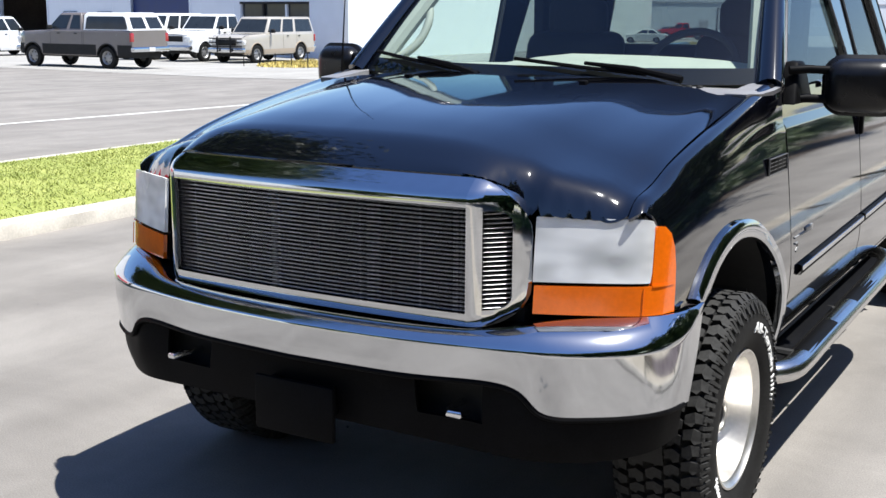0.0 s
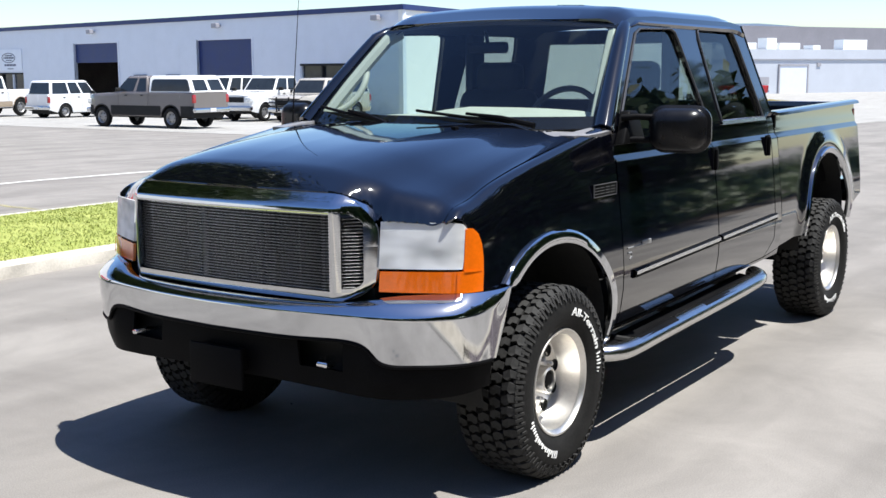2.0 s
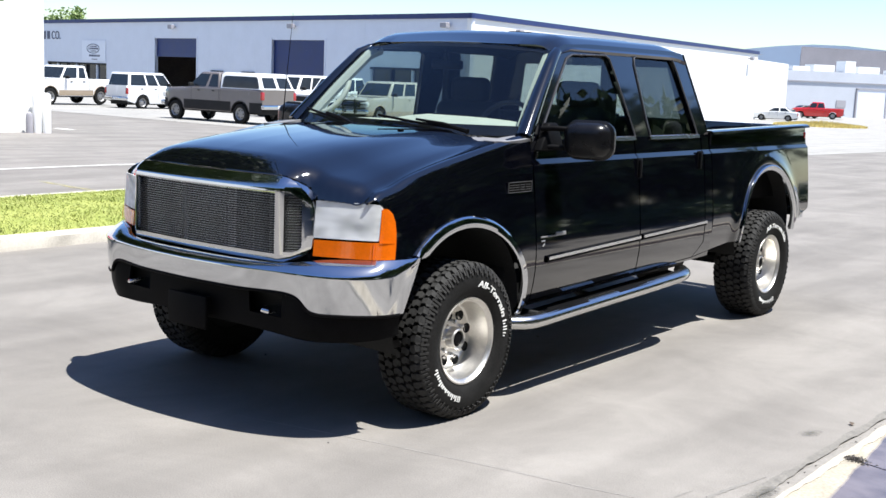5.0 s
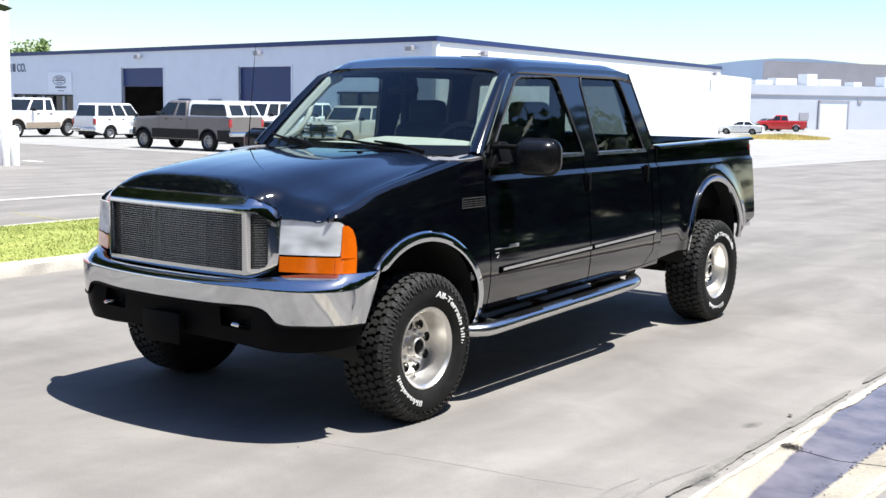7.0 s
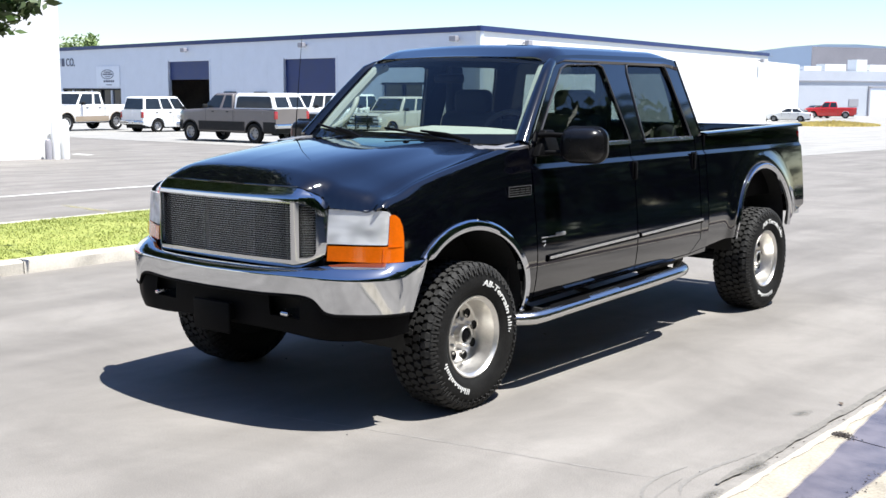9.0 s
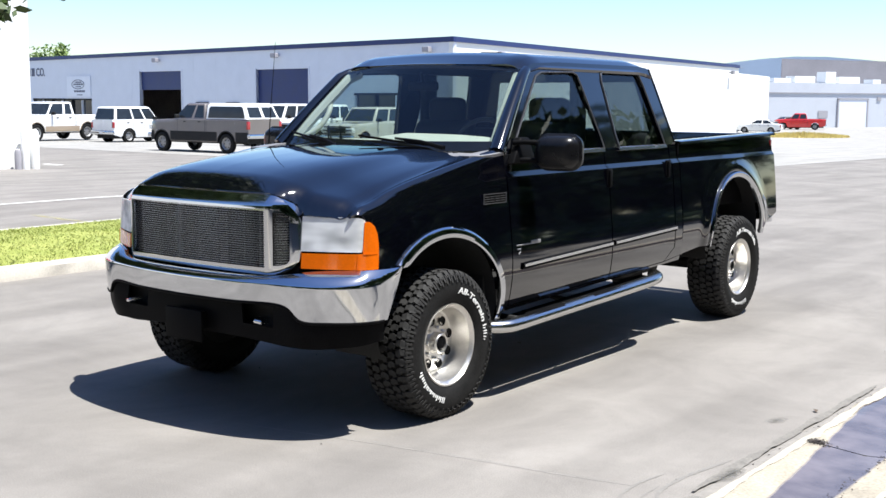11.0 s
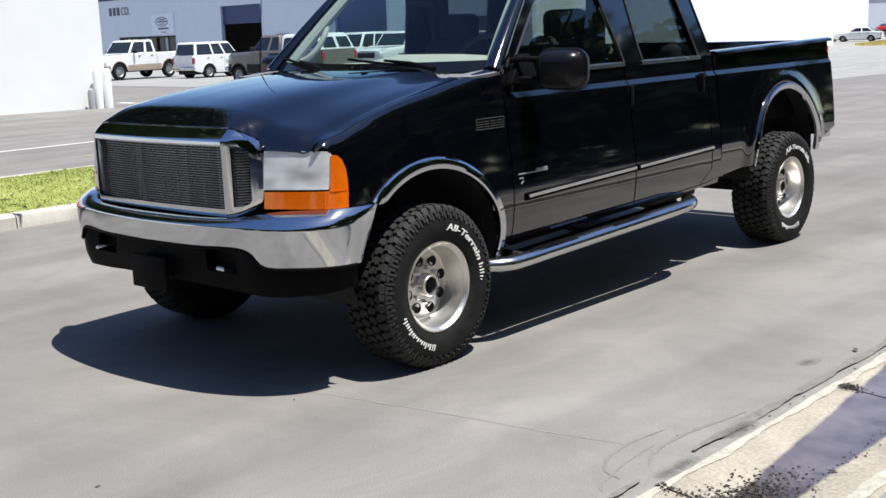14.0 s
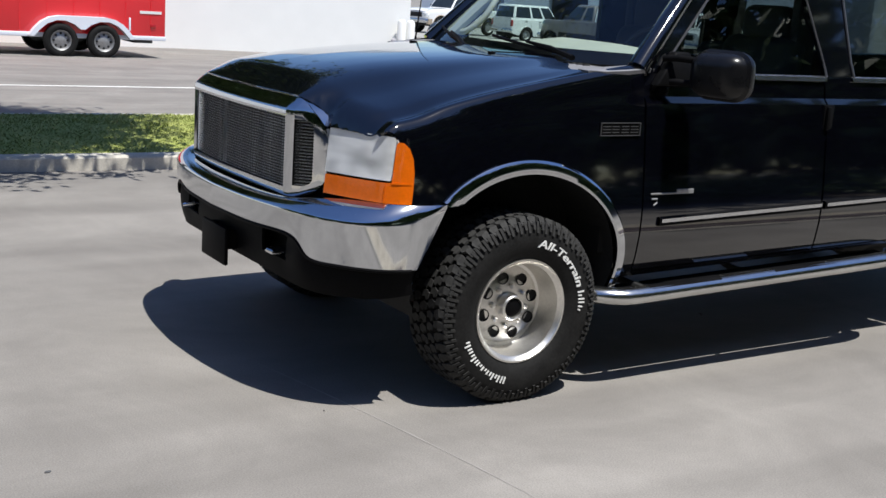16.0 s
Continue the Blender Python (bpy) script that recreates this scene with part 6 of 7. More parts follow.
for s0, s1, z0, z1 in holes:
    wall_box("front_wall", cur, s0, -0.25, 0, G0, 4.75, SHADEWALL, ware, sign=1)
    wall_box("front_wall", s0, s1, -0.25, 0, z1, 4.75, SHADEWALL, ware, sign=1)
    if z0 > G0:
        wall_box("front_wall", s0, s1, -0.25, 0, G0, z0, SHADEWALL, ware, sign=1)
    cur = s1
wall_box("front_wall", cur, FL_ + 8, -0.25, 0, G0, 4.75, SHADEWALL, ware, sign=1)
for n_, (s0, s1, z0, z1) in enumerate(bays):
    wall_box("bay_jamb", s0 - 0.12, s0, -0.25, 0.04, G0, z1 + 0.12, SHADEWALL, ware, sign=1)
    wall_box("bay_jamb", s1, s1 + 0.12, -0.25, 0.04, G0, z1 + 0.12, SHADEWALL, ware, sign=1)
    low = 2.36 if n_ == 1 else G0
    door = wall_box("bay_door", s0, s1, -0.22, -0.16, low, z1, BLUE, ware, label="blue roller bay door, half raised" if n_ == 1 else "closed blue roller bay door", sign=1)
    for k in range(int((z1 - low) / 0.55)):
        wall_box("door_rib", s0, s1, -0.16, -0.145, low + 0.5 + 0.55 * k, low + 0.53 + 0.55 * k, BLUE, door, sign=1)
wall_box("bay_interior", 20, 36, -8.0, -7.8, G0, 4.5, BAYWALL, ware, sign=1)
wall_box("bay_interior", 20, 20.2, -7.8, -0.3, G0, 4.5, BAYWALL, ware, sign=1)
wall_box("bay_interior", 35.8, 36, -7.8, -0.3, G0, 4.5, BAYWALL, ware, sign=1)
for s0, s1, z0, z1 in wins:
    n = 3 if s1 - s0 < 6 else 6
    w = wall_box("shop_window", s0, s1, -0.2, -0.17, z0, z1, CARGLASS, ware, sign=1)
    for k in range(n + 1):
        s = s0 + (s1 - s0) * k / n
        wall_box("window_mullion", s - 0.06, s + 0.06, -0.17, -0.04, z0, z1, SHADEWALL if k % 2 else STEELDARK, w, sign=1)
    wall_box("window_head", s0, s1, -0.17, 0.02, z1 - 0.12, z1, STEELDARK, w, sign=1)
wall_box("roof_band", -0.1, FL_ + 8, -0.1, 0.10, 4.75, 5.02, BLUE, ware, sign=1)
for k in range(20):
    s = 0.4 + k * 2.7
    if all(not (a - 0.1 < s < b + 0.1) for a, b, _, _ in holes):
        wall_box("wall_rib", s - 0.012, s + 0.012, 0, 0.006, G0, 4.75, SHADEWALL, ware, sign=1)
for s0 in (22.95, 19.35):
    lv = wall_box("wall_louvre", s0, s0 + 1.4, 0.0, 0.10, 0.6, 1.54, STEELDARK, ware, label="dark louvre on the wall", sign=1)
    for k in range(5):
        wall_box("louvre_blade", s0 + 0.05, s0 + 1.35, 0.10, 0.14, 0.68 + 0.17 * k, 0.74 + 0.17 * k, GREYUP, lv, sign=1)
# side wall in the sun
rm = Matrix.Translation((WC.x, WC.y, 0)) @ Matrix.Rotation(math.atan2(WE.y - WC.y, WE.x - WC.x), 4, "Z")
# sunlit side gets the brighter white, the front its shade-tinted copy
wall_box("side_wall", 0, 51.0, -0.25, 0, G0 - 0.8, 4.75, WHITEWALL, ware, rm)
wall_box("roof_band", -0.1, 51.05, -0.1, 0.10, 4.75, 5.02, BLUE, ware, rm)
roofbm = bmesh.new()
WX = WL + (WE - WC)
roofbm.faces.new([roofbm.verts.new((p.x, p.y, 4.8)) for p in (WC, WE, WX, WL)])
part("flat_roof", roofbm, GREYWALL, ware, smooth=False)


def wall_lamp(s, z, m, sign):
    ob = thing("wall_lamp", "grey floodlight on the warehouse wall", "lamp", None, "warehouse floodlights")
    for nm, a in (("lamp_head", (s - 0.24, s + 0.24, 0.22, 0.50, z - 0.14, z + 0.13)), ("lamp_arm", (s - 0.06, s + 0.06, 0.0, 0.3, z - 0.05, z + 0.05))):
        wall_box(nm, *a, GREYUP, ob, m, bevel=0.03, sign=sign)
    wall_box("lamp_lens", s - 0.20, s + 0.20, 0.25, 0.46, z - 0.17, z - 0.14, LENS, ob, m, sign=sign)


for s in (15.1, 29.0, 1.6):
    wall_lamp(s, 4.4, fm, 1)
for s in (4.7, 48.1):
    wall_lamp(s, 4.3, rm, -1)
sign_ob = thing("company_sign", "pale sign board with rows of dark print on the warehouse wall", "sign")
board = wall_box("sign_board", 39.0, 42.8, 0.02, 0.06, 1.86, 3.42, SIGN, sign_ob, sign=1)
rnd = random.Random(2)
emblem = tube([fm @ Vector((40.95 + 0.98 * math.cos(t), 0.066, 2.80 + 0.34 * math.sin(t))) for t in lin(0, 2 * math.pi, 40)], 0.03, 6)
part("oval_emblem", emblem, SIGNINK, board)
for k, (z, h, a, b) in enumerate(((2.92, 0.10, 40.4, 41.5), (2.74, 0.13, 40.15, 41.7), (2.58, 0.08, 40.5, 41.4), (2.20, 0.15, 39.9, 41.6), (1.97, 0.07, 40.3, 41.2))):
    s = a
    while s < b:
        w = rnd.uniform(0.12, 0.4)
        wall_box("print_bar", s, min(b, s + w), 0.06, 0.066, z, z + h, SIGNINK, board, sign=1)
        s += w + 0.06
txt = bpy.data.curves.new("wall_lettering", "FONT")
txt.body, txt.size, txt.extrude = "CO.", 0.92, 0.015
txt.materials.append(SIGNINK)
lt = new("wall_lettering", txt)
lt.matrix_basis = fm @ pose(48.15, 0.03, 3.5) @ pose(0, 0, 0, 90, 0, 180)
tagged(lt, "dark block lettering on the warehouse wall", "lettering", "", "structure")
for k in range(3):
    wall_box("letter_bar", 48.45 + 0.75 * k, 48.95 + 0.75 * k, 0.01, 0.03, 3.5, 4.14, SIGNINK, ware, sign=1)

# the bright white building on the far side of the drive
wb = thing("white_building", "plain white painted block building glaring in the sun", "building", None, "", "structure")
part("side_wall", box_bm(-26.45, -26.2, -60, 14.68, -0.8, 6.0), WHITEWALL, wb, smooth=False)
part("end_wall", box_bm(-60, -26.2, 14.68, 14.88, -1.0, 6.0), WHITEWALL, wb, smooth=False)
part("flat_roof", box_bm(-60, -26.3, -60, 14.73, 5.7, 5.8), GREYWALL, wb, smooth=False)
part("wall_cap", box_bm(-26.5, -26.15, -60, 14.78, 6.0, 6.06), GREYWALL, wb, smooth=False)
bl = thing("bollard", "thick white painted steel bollard beside the wall", "bollard", pose(-25.9, 14.75, gz(-25.9, 14.9)), "bollards")
part("post", tube([(0, 0, -0.05), (0, 0, 1.08), (0, 0, 1.14), (0, 0, 1.17)], [0.125, 0.125, 0.10, 0.03], 20), WHITEWALL, bl)
copy_thing(bl, pose(-25.96, 14.47, gz(-25.9, 14.6)))
pd = thing("utility_pedestal", "small grey rounded utility pedestal by the wall", "pedestal", pose(-25.95, 14.22, gz(-25.9, 14.4)))
part("housing", tube([(0, 0, -0.05), (0, 0, 0.48), (0, 0, 0.57), (0, 0, 0.61)], [0.1, 0.1, 0.075, 0.02], 16), GREYUP, pd)


# far buildings to the right, hills
def far_block(name, label, corners, z0, z1, material):
    ob = thing(name, label, "building", None, "", "structure")
    bm = bmesh.new()
    lo = [bm.verts.new((x, yy, z0)) for x, yy in corners]
    hi = [bm.verts.new((x, yy, z1)) for x, yy in corners]
    for i in range(len(corners)):
        j = (i + 1) % len(corners)
        bm.faces.new((lo[i], lo[j], hi[j], hi[i]))
    bm.faces.new(hi)
    bmesh.ops.recalc_face_normals(bm, faces=bm.faces[:])
    part("wall", bm, material, ob, smooth=False)
    return ob


fb_ = far_block("low_building", "long low pale grey industrial building with a roller door", [(-46, 120.2), (-18, 176), (-60, 200), (-88, 142)], -3, 3.95, GREYWALL)
far_block("white_shed", "plain white shed wall glaring behind the warehouse", [(-46.2, 108.2), (-50.7, 129.0), (-62, 126), (-58, 105)], -3, 4.75, WHITEWALL)
# white sheet over the grey end wall: sunlight put into its colour
sunlit_sheet = bmesh.new()
sunlit_sheet.faces.new([sunlit_sheet.verts.new(c) for c in ((-46.02, 120.15, -3), (-88.02, 141.95, -3), (-88.02, 141.95, 3.95), (-46.02, 120.15, 3.95))])
part("end_wall", sunlit_sheet, WHITEWALL, fb_, smooth=False)
fu = far_block("tall_block", "dark grey taller block behind the low building", [(-51, 136), (-25, 188), (-40, 205), (-66, 173)], -3, 7.1, BLOCKWALL)
away = Matrix.Translation((3.85, -5.42, 1.78)) @ Matrix.Scale(1.12, 4) @ Matrix.Translation((-4.9, 5, -1.78))
fb_.matrix_basis, fu.matrix_basis = away, away
fdir = Vector((28, 55.8, 0)).normalized()
fm2 = Matrix.Translation((-46, 120.2, 0)) @ Matrix.Rotation(math.atan2(fdir.y, fdir.x), 4, "Z")
dr_ = wall_box("roller_door", 10.3, 14.6, 0.02, 0.1, -1.8, 2.06, SHADEWALL, fb_, fm2)
for a in ((10.1, 10.3, -1.8, 2.2), (14.6, 14.8, -1.8, 2.2), (10.1, 14.8, 2.06, 2.25)):
    wall_box("door_frame", a[0], a[1], 0.02, 0.16, a[2], a[3], GREYUP, dr_, fm2)
wall_box("window", 7.3, 8.7, 0.02, 0.08, 0.0, 0.8, GREYUP, fb_, fm2)
wall_box("parapet_band", 0, 60, 0.02, 0.12, 2.75, 2.85, GREYUP, fb_, fm2)
wall_box("wall_vent", 16.2, 16.8, 0.02, 0.1, 2.0, 2.4, GREYUP, fb_, fm2)
for s, w, h in ((1.6, 2.4, 0.5), (4.6, 3.0, 0.75), (9.2, 1.5, 1.3), (11.2, 3.2, 0.75), (16.5, 1.2, 0.5), (21.5, 4.0, 1.2)):
    wall_box("rooftop_unit", s, s + w, -2.5, -1.0, 3.9, 3.95 + h, WHITEWALL, fb_, fm2)
rows = [[], []]
for i in range(41):
    t = i / 40
    x, yy = -1100 + 1500 * t, 1250 + 330 * t
    h = 12 + 42 * smooth(1 - abs(t - 0.38) / 0.30) + 6 * noise.noise(Vector((t * 9, 0, 0)))
    rows[0].append((x, yy, -30))
    rows[1].append((x, yy, h))
tagged(part("distant_hills", loft(rows), MOUNTAIN), "pale blue hills on the horizon", "hills", "", "structure")


def weeds(name, cx, cy, a, b, n, h, label, seed):
    rn = random.Random(seed)
    vs, fs = [], []
    for i in range(n):
        t, q = rn.uniform(0, 2 * math.pi), math.sqrt(rn.random())
        x, yy = cx + a * q * math.cos(t), cy + b * q * math.sin(t)
        hh = h * rn.uniform(0.3, 1) * (1.1 - q * 0.7)
        d, ww = rn.uniform(0, math.pi), 0.02 + 0.04 * rn.random()
        z = gz(x, yy)
        k = len(vs)
        vs += [(x - math.cos(d) * ww, yy - math.sin(d) * ww, z), (x + math.cos(d) * ww, yy + math.sin(d) * ww, z), (x + rn.uniform(-0.1, 0.1), yy + rn.uniform(-0.1, 0.1), z + hh)]
        fs.append((k, k + 1, k + 2))
    me = bpy.data.meshes.new(name)
    me.from_pydata(vs, [], fs)
    me.materials.append(DRYGRASS)
    return tagged(new(name, me), label, "weeds", "", "stuff")


weeds("dry_weeds", -28.6, 35.5, 1.8, 2.6, 5000, 0.35, "dry yellow weeds in a patch by the lot", 3)
weeds("dry_weed_island", -34.0, 96.8, 3.6, 6.0, 9000, 0.6, "dry yellow weed island in the far lot", 4)
fen = thing("wire_fence", "low sagging wire fence round the weed patch", "fence")
for i in range(5):
    part("fence_post", tube([(-30.2 + i * 0.75, 33.2 + 0.1 * i, gz(-30, 33) - 0.05), (-30.2 + i * 0.75, 33.2 + 0.1 * i, gz(-30, 33) + 0.55)], 0.02, 6), STEELDARK, fen)
for z in (0.25, 0.5):
    part("fence_wire", tube([(-30.2 + i * 0.75, 33.2 + 0.1 * i, gz(-30, 33) + z - 0.03 * (i % 2)) for i in range(5)], 0.008, 5), STEELDARK, fen)


# ---- parked vehicles ----
def paint(name, c, rough=0.25):
    return mat(name, c, rough, 0, 0.05, 2, 60, 0, 0.8)


PW, PGREY, PTAN, PSUB, PRED, PDARK = (paint(n, c) for n, c in (("white_car_paint", (0.78, 0.78, 0.76)), ("grey_car_paint", (0.15, 0.132, 0.122)), ("tan_car_paint", (0.36, 0.29, 0.21)), ("pewter_car_paint", (0.40, 0.37, 0.32)), ("red_car_paint", (0.50, 0.012, 0.015)), ("dark_car_paint", (0.02, 0.022, 0.025))))
ctyre = finish("tyre", lathe([(0.09, 0.6), (0.11, 0.7), (0.115, 0.85), (0.09, 0.97), (0.0, 1.0), (-0.09, 0.97), (-0.115, 0.85), (-0.11, 0.7), (-0.09, 0.6)], 32), RUBBER)
crim = finish("wheel", lathe([(0.085, 0.62), (0.098, 0.6), (0.08, 0.54), (0.03, 0.48), (0.045, 0.3), (0.06, 0.15), (0.06, 0.0)], 24), DULLRIM)
chole = finish("wheel_hole", lathe([(0.001, 0.07), (0.004, 0.065), (0.004, 0.0)], 10), DARK)


def car(name, label, m, body, lower, style, wb, W, zh, zb, zr, yc, yw, yr, yb, fo, ro, r, group="parked vehicles", split=0.62, windows=((0.04, 0.48), (0.54, 0.96)), guard=False, clearance=0.30, doors=2):
    """A parked vehicle. Front axle at y = 0, nose to -y; heights of bonnet, waist and roof; cowl, screen top, roof end and back glass foot along y."""
    ob = thing(name, label, "pickup truck" if style == "pickup" else ("sedan" if style == "sedan" else "SUV"), m, group)
    end = wb + ro
    ra = r * 1.22
    deck = zb - 0.08 if style == "sedan" else zb
    crest = [(-fo, zh - 0.16), (-fo * 0.8, zh - 0.05), (-fo * 0.3, zh - 0.01), (yc - 0.1, zh + 0.02), (yc + 0.05, zb), (yb, zb), (end, deck)]
    top = lambda y: interp(y, crest)

    def flank(y, z):
        x = W - 0.012 * smooth((z - 0.9) / 0.5) - 0.035 * max(0, (0.62 - z) / 0.3) ** 2
        x -= 0.16 * max(0, (-y - fo * 0.45) / (fo * 0.55)) ** 2.2 + 0.05 * max(0, (y - end + 0.5) / 0.5) ** 2
        return x - 0.05 * max(0, 1 - (top(y) - z) / 0.07) ** 2

    def archway(cy):
        return [(cy + ra * math.cos(radians(a)), r + ra * math.sin(radians(a))) for a in lin(180, 0, 14) if r + ra * math.sin(radians(a)) > clearance]

    out = [(-fo, clearance + 0.1), (-ra - 0.05, clearance)] + archway(0) + [(ra + 0.05, clearance), (wb - ra - 0.05, clearance)] + archway(wb) + [(wb + ra + 0.05, clearance + 0.02), (end, clearance + 0.16)]
    out += [(y, top(y)) for y in lin(end, -fo, 22)]
    us, vs_ = lin(-fo + 0.08, end - 0.08, 16), lin(clearance + 0.08, zb - 0.09, 7) + [zb - 0.06, zb - 0.035, zb - 0.015]
    shell_ = bmesh.new()
    for s in (-1, 1):
        sheet(out, lambda y, z: (s * flank(y, z), y, z), us, vs_, 0.02, shell_)
    ys = lin(-fo, end, 30)
    join(shell_, loft([[(u * flank(y, top(y)), y, top(y) + 0.03 * (1 - u * u) * (1 if y < yc else 0.1)) for u in lin(-1, 1, 12)] for y in ys]))
    join(shell_, loft([[(u * flank(-fo, z), -fo - 0.07 * (1 - u * u), z) for u in lin(-1, 1, 12)] for z in lin(clearance + 0.1, top(-fo), 6)]))
    join(shell_, loft([[(u * flank(end, z), end + 0.03 * (1 - u * u), z) for u in lin(-1, 1, 10)] for z in lin(clearance + 0.16, deck, 6)]))
    bd = part("body", shell_, body, ob)
    if lower is not None:
        for s in (-1, 1):
            for y0, y1 in ((-fo + 0.03, -ra - 0.04), (ra + 0.04, wb - ra - 0.04), (wb + ra + 0.04, end - 0.03)):
                part("lower_panel", sheet([(y0, clearance + 0.03), (y1, clearance + 0.03), (y1, split), (y0, split)], lambda y, z: (s * (flank(y, z) + 0.008), y, z), lin(y0, y1, 5), lin(clearance + 0.1, split, 4), 0.006), lower, bd)
    for s in (-1, 1):
        for cy in (0, wb):
            lip_ = [(s * (flank(y, z) + 0.004), y, z) for y, z in archway(cy)]
            part("arch_lip", tube(lip_, 0.026, 6), body if lower is None else lower, bd)
            part("arch_liner", loft([[(s * x, y, z) for y, z in archway(cy)] for x in (W - 0.02, W - 0.42)]), DARK, bd)
        seams = [yc + 0.22] + [yc + 0.22 + (min(yb, wb - ra * 0.6) - yc - 0.24) * (k + 1) / doors for k in range(doors)]
        for y in seams + ([yb + 0.06] if style == "pickup" else []):
            part("door_seam", sheet([(y - 0.007, split - 0.1), (y + 0.007, split - 0.1), (y + 0.007, zb - 0.02), (y - 0.007, zb - 0.02)], lambda y_, z: (s * (flank(y_, z) + 0.0025), y_, z), (), lin(split, zb - 0.05, 4)), DARK, bd, smooth=False)
    if style == "pickup":
        part("bed_well", box_bm(-W + 0.12, W - 0.12, yb + 0.12, end - 0.1, zb - 0.02, zb + 0.012), DARK, ob, smooth=False)
    # cabin
    wb_, wr = W - 0.03, W - 0.17
    loops = [[(-wb_, yc, zb - 0.03), (wb_, yc, zb - 0.03), (wb_, yb, zb - 0.03), (-wb_, yb, zb - 0.03)],
             [(-wr, yw, zr - 0.05), (wr, yw, zr - 0.05), (wr, yr, zr - 0.05), (-wr, yr, zr - 0.05)],
             [(-wr + 0.08, yw + 0.12, zr), (wr - 0.08, yw + 0.12, zr), (wr - 0.08, yr - 0.08, zr), (-wr + 0.08, yr - 0.08, zr)]]
    cb_ = loft(loops, None, True)
    cb_.faces.new([v for v in cb_.verts if abs(v.co.z - zr) < 1e-5])
    bmesh.ops.bevel(cb_, geom=[e for e in cb_.edges if abs(e.verts[0].co.z - e.verts[1].co.z) > 0.1], offset=0.04, segments=2, profile=0.5, affect="EDGES")
    bmesh.ops.recalc_face_normals(cb_, faces=cb_.faces[:])
    cab = part("cabin", cb_, body, ob)

    def pane(nm, c):
        b = bmesh.new()
        q = [Vector(p) for p in c]
        nrm = (q[1] - q[0]).cross(q[3] - q[0]).normalized()
        mid = sum(q, Vector()) / 4
        if nrm.dot(mid - Vector((0, (yc + yb) / 2, zb))) < 0:
            nrm.negate()
        b.faces.new([b.verts.new(p + nrm * 0.006) for p in q])
        thicken(b, 0.004)
        part(nm, b, CARGLASS, cab, smooth=False)

    P = [Vector(p) for p in loops[0]], [Vector(p) for p in loops[1]]
    for s in (0, 1):
        f0, f1 = (P[0][1], P[0][2]) if s else (P[0][0], P[0][3])
        t0, t1 = (P[1][1], P[1][2]) if s else (P[1][0], P[1][3])
        for a, b in windows:
            lo0, lo1 = f0.lerp(f1, a), f0.lerp(f1, b)
            hi0, hi1 = t0.lerp(t1, max(a, 0.03)), t0.lerp(t1, min(b, 0.97))
            pane("side_window", (lo0.lerp(hi0, 0.10), lo1.lerp(hi1, 0.10), lo1.lerp(hi1, 0.92), lo0.lerp(hi0, 0.92)))
    for nm, i, j in (("windscreen", 0, 1), ("rear_window", 3, 2)):
        a, b, c, d = P[0][i], P[0][j], P[1][j], P[1][i]
        lo0, lo1, hi1, hi0 = a.lerp(b, 0.05), a.lerp(b, 0.95), d.lerp(c, 0.94), d.lerp(c, 0.06)
        pane(nm, (lo0.lerp(hi0, 0.08), lo1.lerp(hi1, 0.08), lo1.lerp(hi1, 0.92), lo0.lerp(hi0, 0.92)))
    # ends
    bright = CHROME if style != "sedan" else body
    for nm, y0, y1, z in (("front_bumper", -fo - 0.13, -fo + 0.12, clearance + 0.12), ("rear_bumper", end - 0.1, end + 0.10, clearance + 0.16)):
        part(nm, box_bm(-W + 0.03, W - 0.03, y0, y1, z, z + 0.2, 0.05), bright, ob)
    part("grille", box_bm(-W * 0.55, W * 0.55, -fo - 0.085, -fo + 0.05, zh - 0.46, zh - 0.21, 0.02), DARK, ob)
    for s in (-1, 1):
        part("headlight", box_bm(min(s * W * 0.58, s * W * 0.96), max(s * W * 0.58, s * W * 0.96), -fo - 0.045, -fo + 0.16, zh - 0.44, zh - 0.22, 0.03), LENS, ob)
        part("tail_light", box_bm(min(s * W * 0.84, s * (W + 0.006)), max(s * W * 0.84, s * (W + 0.006)), end - 0.08, end + 0.012, zb - 0.42, zb - 0.10, 0.015), REDLENS, ob)
        part("door_mirror", box_bm(min(s * W, s * (W + 0.22)), max(s * W, s * (W + 0.22)), yc + 0.28, yc + 0.40, zb + 0.0, zb + 0.17, 0.03), DARK, ob)
        for y in ((yc + yb) / 2 - 0.35, (yc + yb) / 2 + 0.55):
            part("door_handle", box_bm(min(s * W, s * (W + 0.02)), max(s * W, s * (W + 0.02)), y, y + 0.14, zb - 0.16, zb - 0.12, 0.006), DARK, ob)
    part("number_plate", box_bm(-0.15, 0.15, end + 0.1, end + 0.108, clearance + 0.2, clearance + 0.33), LETTER, ob)
    for s in (-1, 1):
        for y in (0, wb):
            sc = Matrix.Diagonal((1.0, r, r, 1))
            w = part("wheel", crim, DULLRIM, ob, at=pose(s * (W - 0.10), y, r, 0, 0, 180 if s < 0 else 0) @ sc)
            part("tyre", ctyre, RUBBER, w)
            for k in range(6):
                a = k * math.pi / 3
                part("wheel_hole", chole, DARK, w, at=pose(0.046, 0.38 * math.cos(a), 0.38 * math.sin(a)))
    part("underside", box_bm(-W + 0.15, W - 0.15, -fo + 0.2, end - 0.25, clearance - 0.06, clearance + 0.3), DARK, ob, smooth=False)
    if guard:
        for z in (zh - 0.5, zh - 0.33, zh - 0.16):
            part("brush_guard_bar", tube([(-W * 0.9, -fo - 0.08, z), (-W * 0.6, -fo - 0.2, z), (W * 0.6, -fo - 0.2, z), (W * 0.9, -fo - 0.08, z)], 0.025, 8), DARK, ob)
